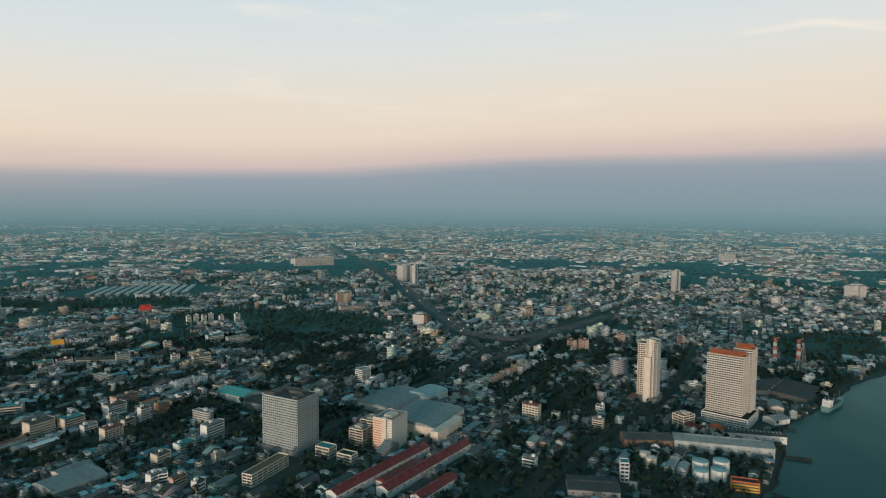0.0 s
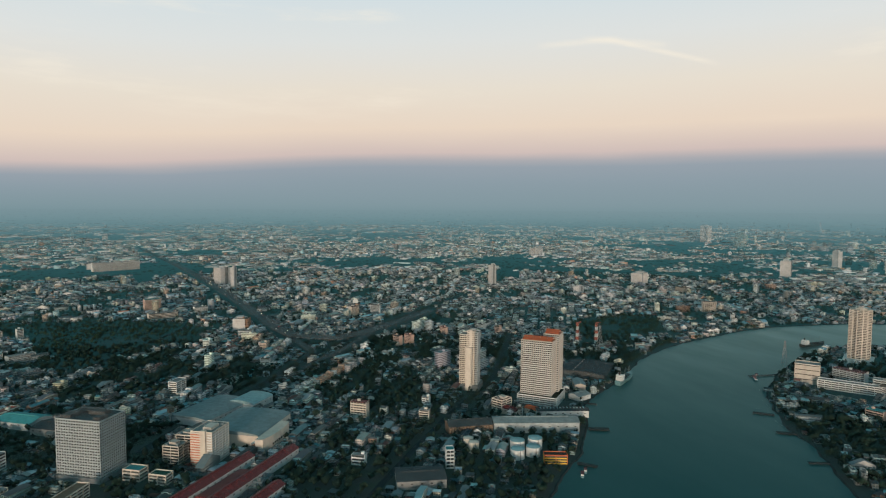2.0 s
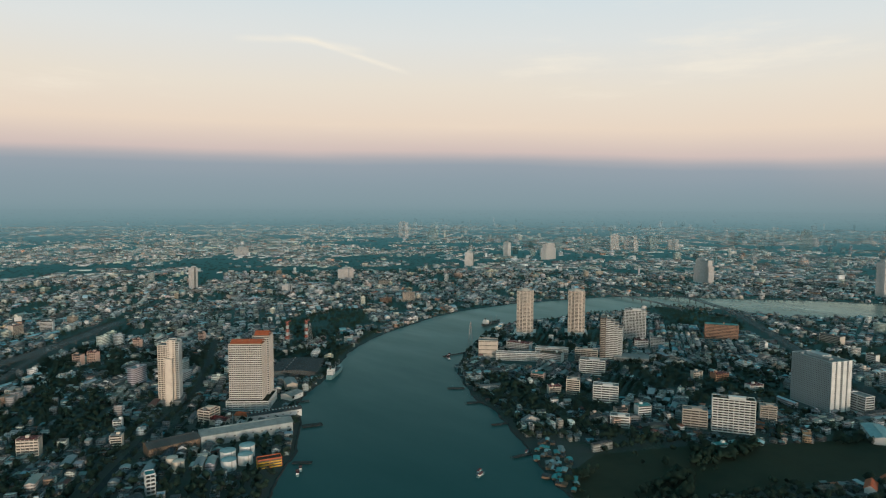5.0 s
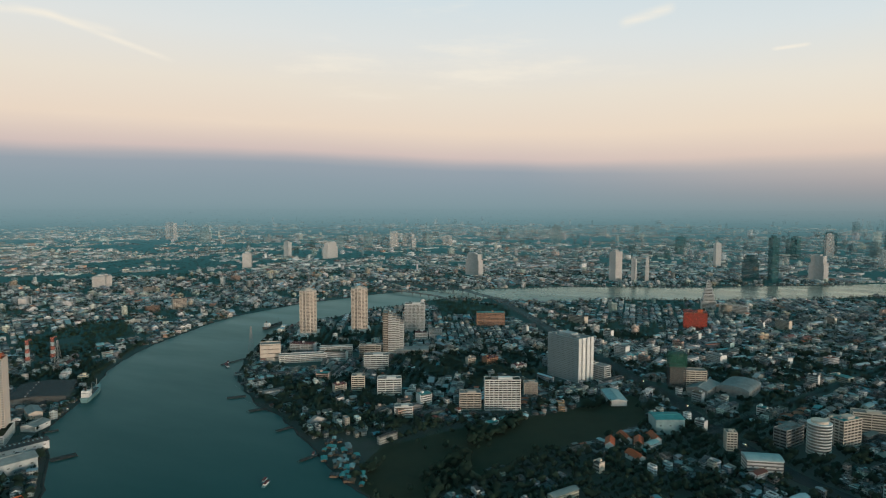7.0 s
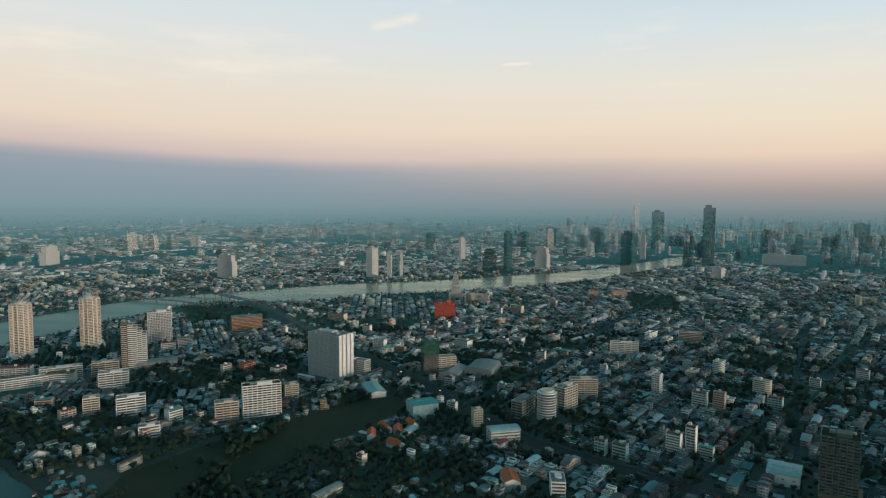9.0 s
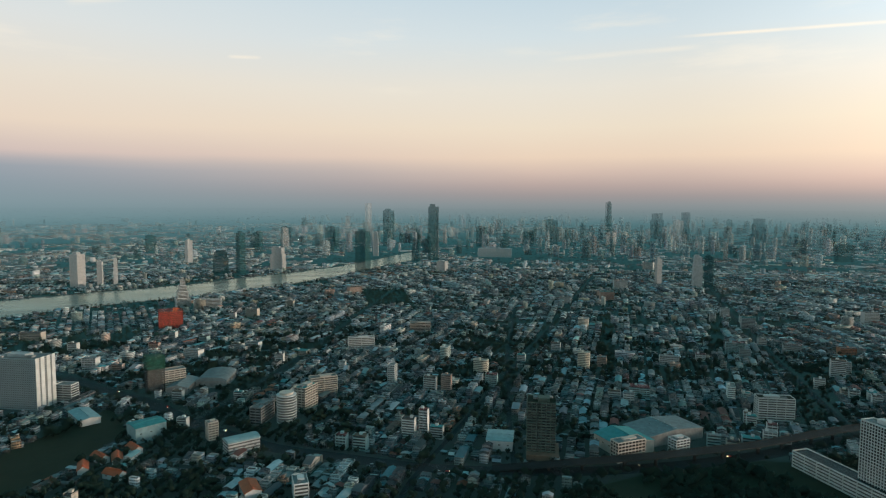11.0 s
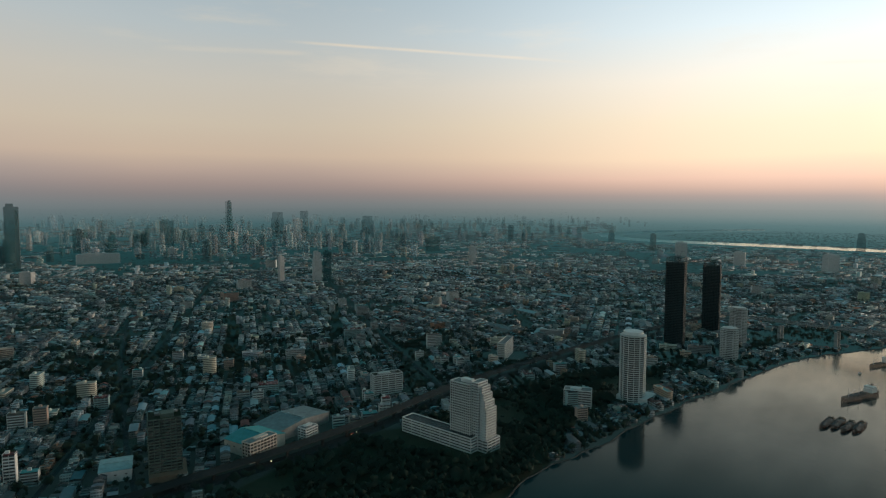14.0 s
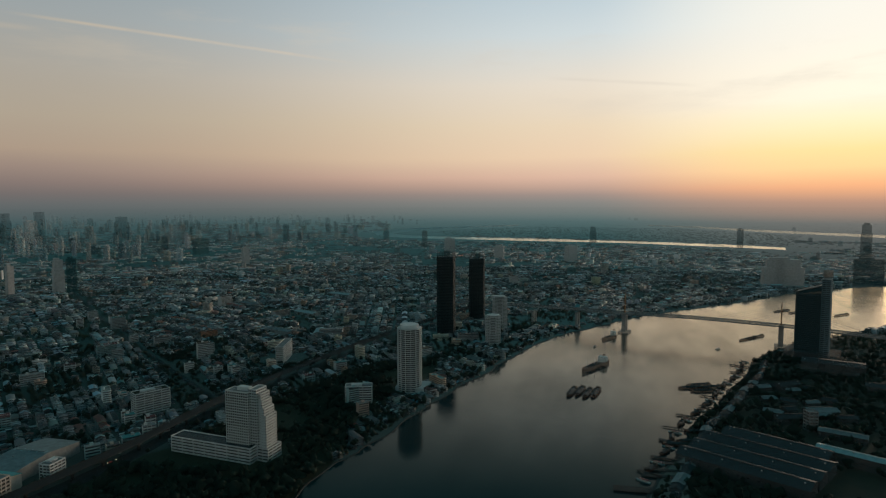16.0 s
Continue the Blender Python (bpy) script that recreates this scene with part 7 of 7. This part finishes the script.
BLOCKS += [(899, -908, 19, 15, 2), (1566, -913, 32, 18, 0), (937, -929, 24, 20, 3), (460, -932, 19, 19, 2), (741, -945, 22, 31, 0), (761, -978, 28, 20, 0), (969, -1021, 16, 14, 2), (906, -1029, 29, 14, 2), (910, -1041, 27, 13, 2), (1576, -1058, 42, 27, 4), (367, -1079, 40, 15, 0), (1641, -1086, 30, 20, 4), (1195, -1102, 13, 22, 0), (852, -1107, 31, 15, 5), (1198, -1107, 11, 22, 0), (1114, -1130, 29, 26, 2), (1172, -1182, 29, 17, 0), (1246, -1187, 21, 23, 0), (607, -1190, 49, 15, 2)]
BLOCKS += [(314, -1226, 42, 15, 2), (1775, -1244, 46, 31, 0), (1831, -1276, 31, 23, 0), (835, -1364, 47, 15, 2), (1063, -1452, 34, 30, 0), (2270, -1734, 46, 34, 0), (387, -2159, 29, 26, 0)]
PINK = plain("pink_plaster", (0.60, 0.44, 0.37), 0.7, spread=0.25)
PALE_TEAL = plain("pale_teal_paint", (0.40, 0.58, 0.58), 0.6, spread=0.25)
TERRA = plain("terracotta_plaster", (0.46, 0.25, 0.16), 0.7, spread=0.25)
FLAT_PAINT = [(WHITE, "white"), (CREAM, "cream"), (PALE_GREY, "pale grey"), (PALE_TEAL, "pale teal"), (PINK, "faded pink"), (TERRA, "terracotta")]


def flat_block(x, y, w, h, paint, seed):
    """A small block of flats: glazed core, storey slabs with balcony fronts, end walls, roof slab and stair head."""
    wall, word = FLAT_PAINT[paint]
    r = random.Random(seed)
    face = math.degrees(math.atan2(-y, -x)) + 90                    # the long side lies across the line to the river bend
    turn = min(((qx - x) ** 2 + (qy - y) ** 2, qa) for qx, qy, qa in QUARTERS)[1]
    turn += 90 * round((face - turn) / 90)
    d = min(16.0, max(8.0, w * r.uniform(0.4, 0.65)))
    floors = max(2, round(h / 3.2))
    fh = h / floors
    KEEP.append((x, y, max(w, d) * 0.55))
    e = thing("flat_block", f"{word} {floors}-storey block with dark window rows among low roofs", "apartment block", x, y, turn, group="middling blocks")
    part("core", new_box(0, 0, 0, w - 0.9, d - 0.9, h), GLASS, e, "dark window glass")
    bm = bmesh.new()
    for i in range(floors):
        box(bm, 0, 0, i * fh, w, d, fh * 0.45)
    if seed % 3 == 0:
        for i in range(max(2, round(w / 5)) + 1):
            box(bm, -w / 2 + 0.3 + (w - 0.6) * i / max(2, round(w / 5)), 0, 0, 0.5, d + 0.06, h)
    tagged(part("facade", bm, wall, e), kind="stuff")
    part("end_wall", new_box(-w / 2 + 0.15, 0, 0, 0.5, d + 0.1, h + 0.9), wall, e)
    part("end_wall", new_box(w / 2 - 0.15, 0, 0, 0.5, d + 0.1, h + 0.9), wall, e)
    part("roof", new_box(0, 0, h, w + 0.5, d + 0.5, 0.5), (CONCRETE, CONCRETE, DARK_CONCRETE, MAROON, TEAL, BROWN)[seed % 6], e)
    part("stair_head", new_box(w * r.uniform(-0.3, 0.3), d * 0.1, h + 0.5, 3.6, 3.2, 2.6), wall, e)


for i, b in enumerate(BLOCKS):
    flat_block(*b, i)

# cars with their lamps on along the main roads
CAR = {}


def car(x, y, z, ang, paint, towards):
    e = thing("car", "small car driving with its lamps lit", "car", x, y, ang, z, "cars")

    def body():
        bm = new_box(0, 0, 0.35, 4.3, 1.75, 0.65)
        box(bm, -0.2, 0, 1.0, 2.4, 1.55, 0.55, 0, 0.8)
        return mesh_of(bm, "body", paint)
    share("body", unit(("car", paint.name), body), e)
    wheel = unit("wheel", lambda: mesh_of(new_box(0, 0, 0, 0.62, 0.22, 0.62), "wheel", DARK_CLAD))
    for sx, sy in ((-1.35, -0.8), (1.35, -0.8), (-1.35, 0.8), (1.35, 0.8)):
        share("wheel", wheel, e, sx, sy, 0)
    for sy in (-0.6, 0.6):
        share("headlight", unit("headlight", lambda: mesh_of(new_box(0, 0, 0, 0.15, 0.45, 0.3), "headlight", HEADLIGHT)), e, 2.2, sy, 0.6)


rngc = np.random.RandomState(3)
for line, z, count in (([(-201, 2368), (-92, 1914), (-18, 1605), (23, 1414), (58, 1320)], 12.05, 18), ([(619, -198), (586, -276), (557, -362), (540, -459), (533, -560)], 0.3, 6), ([(1035, 182), (954, 110), (843, 49), (785, 3)], 0.3, 4)):
    p = resample(line, 10)
    for k in rngc.choice(len(p) - 1, count, False):
        d = p[k + 1] - p[k]
        a = math.degrees(math.atan2(d[1], d[0]))
        side = rngc.choice((-1, 1))
        nx, ny = -d[1] / np.hypot(*d) * 6.5 * side, d[0] / np.hypot(*d) * 6.5 * side
        car(p[k, 0] + nx, p[k, 1] + ny, z, a if np.dot(d, p[k]) < 0 else a + 180, (WHITE, PALE_GREY, RED, DARK_CLAD)[k % 4], True)


# roadside hoardings
def hoarding(x, y, ang, w, h, up, mat, label):
    e = thing("billboard", label, "billboard", x, y, ang)
    KEEP.append((x, y, 8))
    for sx in (-0.3, 0.3):
        part("post", drum(bmesh.new(), sx * w, 0, 0, 0.35, up, 8), STEEL, e)
    part("panel", new_box(0, 0, up, w, 0.8, h), mat, e)
    part("frame", new_box(0, 0.6, up - 0.4, w + 0.8, 0.4, h + 0.8), STEEL, e)


hoarding(-752, 1560, 26, 26, 14, 14, RED, "large plain red roadside billboard")
hoarding(-740, 1180, 32, 22, 9, 12, YELLOW, "wide plain orange-yellow roadside billboard")
hoarding(120, 838, -8, 7, 10, 7, ORANGE, "tall orange advertising board beside the road")
hoarding(240, 1690, -8, 14, 9, 16, WHITE, "white billboard by the expressway")

# ---- the crowded low city ----
trees = city()
rng = np.random.RandomState(8)
pk = []
for p in PARKS + WOODS:
    a = np.array(p, float)
    NT = 11000 if p is PARKS[1] else 800 if p is PARKS[3] else 3600 if p in PARKS else int((a[:, 0].max() - a[:, 0].min()) * (a[:, 1].max() - a[:, 1].min()) / 95)
    px, py = rng.uniform(a[:, 0].min(), a[:, 0].max(), NT), rng.uniform(a[:, 1].min(), a[:, 1].max(), NT)
    k = inside(p, px, py) & free_ground(px, py, 2) & (smooth_noise(px, py, 160, 31) > (0.74 if p is PARKS[0] else 0.15 if p is PARKS[1] else 0.28 if p in PARKS else 0.12))
    pk.append(np.column_stack([px[k], py[k]]))
fr = np.sqrt(rng.uniform(500 ** 2, 2700 ** 2, 22000))
fa = radians(90) - rng.uniform(radians(-48), radians(208), 22000)
fx, fy = fr * np.cos(fa), fr * np.sin(fa)
k = free_ground(fx, fy, 1) & (smooth_noise(fx, fy, 330, 4) * 0.55 + smooth_noise(fx, fy, 90, 7) * 0.45 > 0.53) & ((fr < 1400) | (rng.rand(22000) < 0.6))
pk.append(np.column_stack([fx[k], fy[k]]))
# trees along the river's edge
for line, s in ((bank_in, 1), (bank_out, -1)):
    d = np.gradient(line, axis=0)
    nrm = np.stack([-d[:, 1], d[:, 0]], 1) / np.hypot(d[:, 0], d[:, 1])[:, None] * s
    q = line + nrm * rng.uniform(6.5, 16, (len(line), 1))
    q = q[rng.rand(len(q)) < 0.95]
    pk.append(q[free_ground(q[:, 0], q[:, 1], 1)])
# and along the streets
for line, half in ROADS[:8]:
    q = resample(line, 9)
    d = np.gradient(q, axis=0)
    nrm = np.stack([-d[:, 1], d[:, 0]], 1) / np.hypot(d[:, 0], d[:, 1])[:, None]
    q = q + nrm * (rng.choice((-1, 1), (len(q), 1)) * (half + rng.uniform(-1, 3, (len(q), 1))))
    q = q[rng.rand(len(q)) < 0.75]
    pk.append(q[~inside(RIVER, q[:, 0], q[:, 1]) & (np.hypot(q[:, 0], q[:, 1]) < 2600)])
pts = np.concatenate(trees + pk)
pts = pts[np.argsort(np.hypot(pts[:, 0], pts[:, 1]))]
single = pts[np.hypot(pts[:, 0], pts[:, 1]) > 545][:140]
for i, (X, Y) in enumerate(single):
    tree(X, Y, 0.8 + 0.5 * ((i * 37) % 11) / 11, (i * 67) % 360, i % 5)
rest = np.concatenate([pts[np.hypot(pts[:, 0], pts[:, 1]) <= 545], pts[np.hypot(pts[:, 0], pts[:, 1]) > 545][140:]])
far_off = np.hypot(rest[:, 0], rest[:, 1]) > 1400
add_tree_mass(rest[~far_off], "woods", "dark green trees between the houses", LEAF, 5, 4)
add_tree_mass(rest[far_off], "outer_woods", "hazy dark green trees of the outer quarters", FAR_LEAF, 6, 2)
# tree belts between the far quarters
m = 34000
fr = np.exp(rng.uniform(math.log(2650), math.log(11000), m))
fa = rng.uniform(radians(-230), radians(46), m)
fx, fy = -fr * np.sin(fa), fr * np.cos(fa)
k = free_ground(fx, fy, 10) & (far_green(fx, fy) + rng.normal(0, 0.05, m) > 0.535)
for p in FAR_RIVERS:
    k &= ~inside(p, fx, fy)
for up, lo in FAR_EDGES:
    k &= ~near_line(lo, fx, fy, 230.0)
far_pts = [np.column_stack([fx[k], fy[k]])]
for p in FAR_WOODS:
    a = np.array(p, float)
    px, py = rng.uniform(a[:, 0].min(), a[:, 0].max(), 9000), rng.uniform(a[:, 1].min(), a[:, 1].max(), 9000)
    k = inside(p, px, py)
    for up, lo in FAR_EDGES:
        k &= ~near_line(lo, px, py, 300.0)
    for q in FAR_RIVERS:
        k &= ~inside(q, px, py)
    far_pts.append(np.column_stack([px[k], py[k]]))
add_tree_mass(np.concatenate(far_pts), "far_woods", "dark hazy tree belts of the far plain", FAR_TREE, 9, 2, 2.6, 0.32)
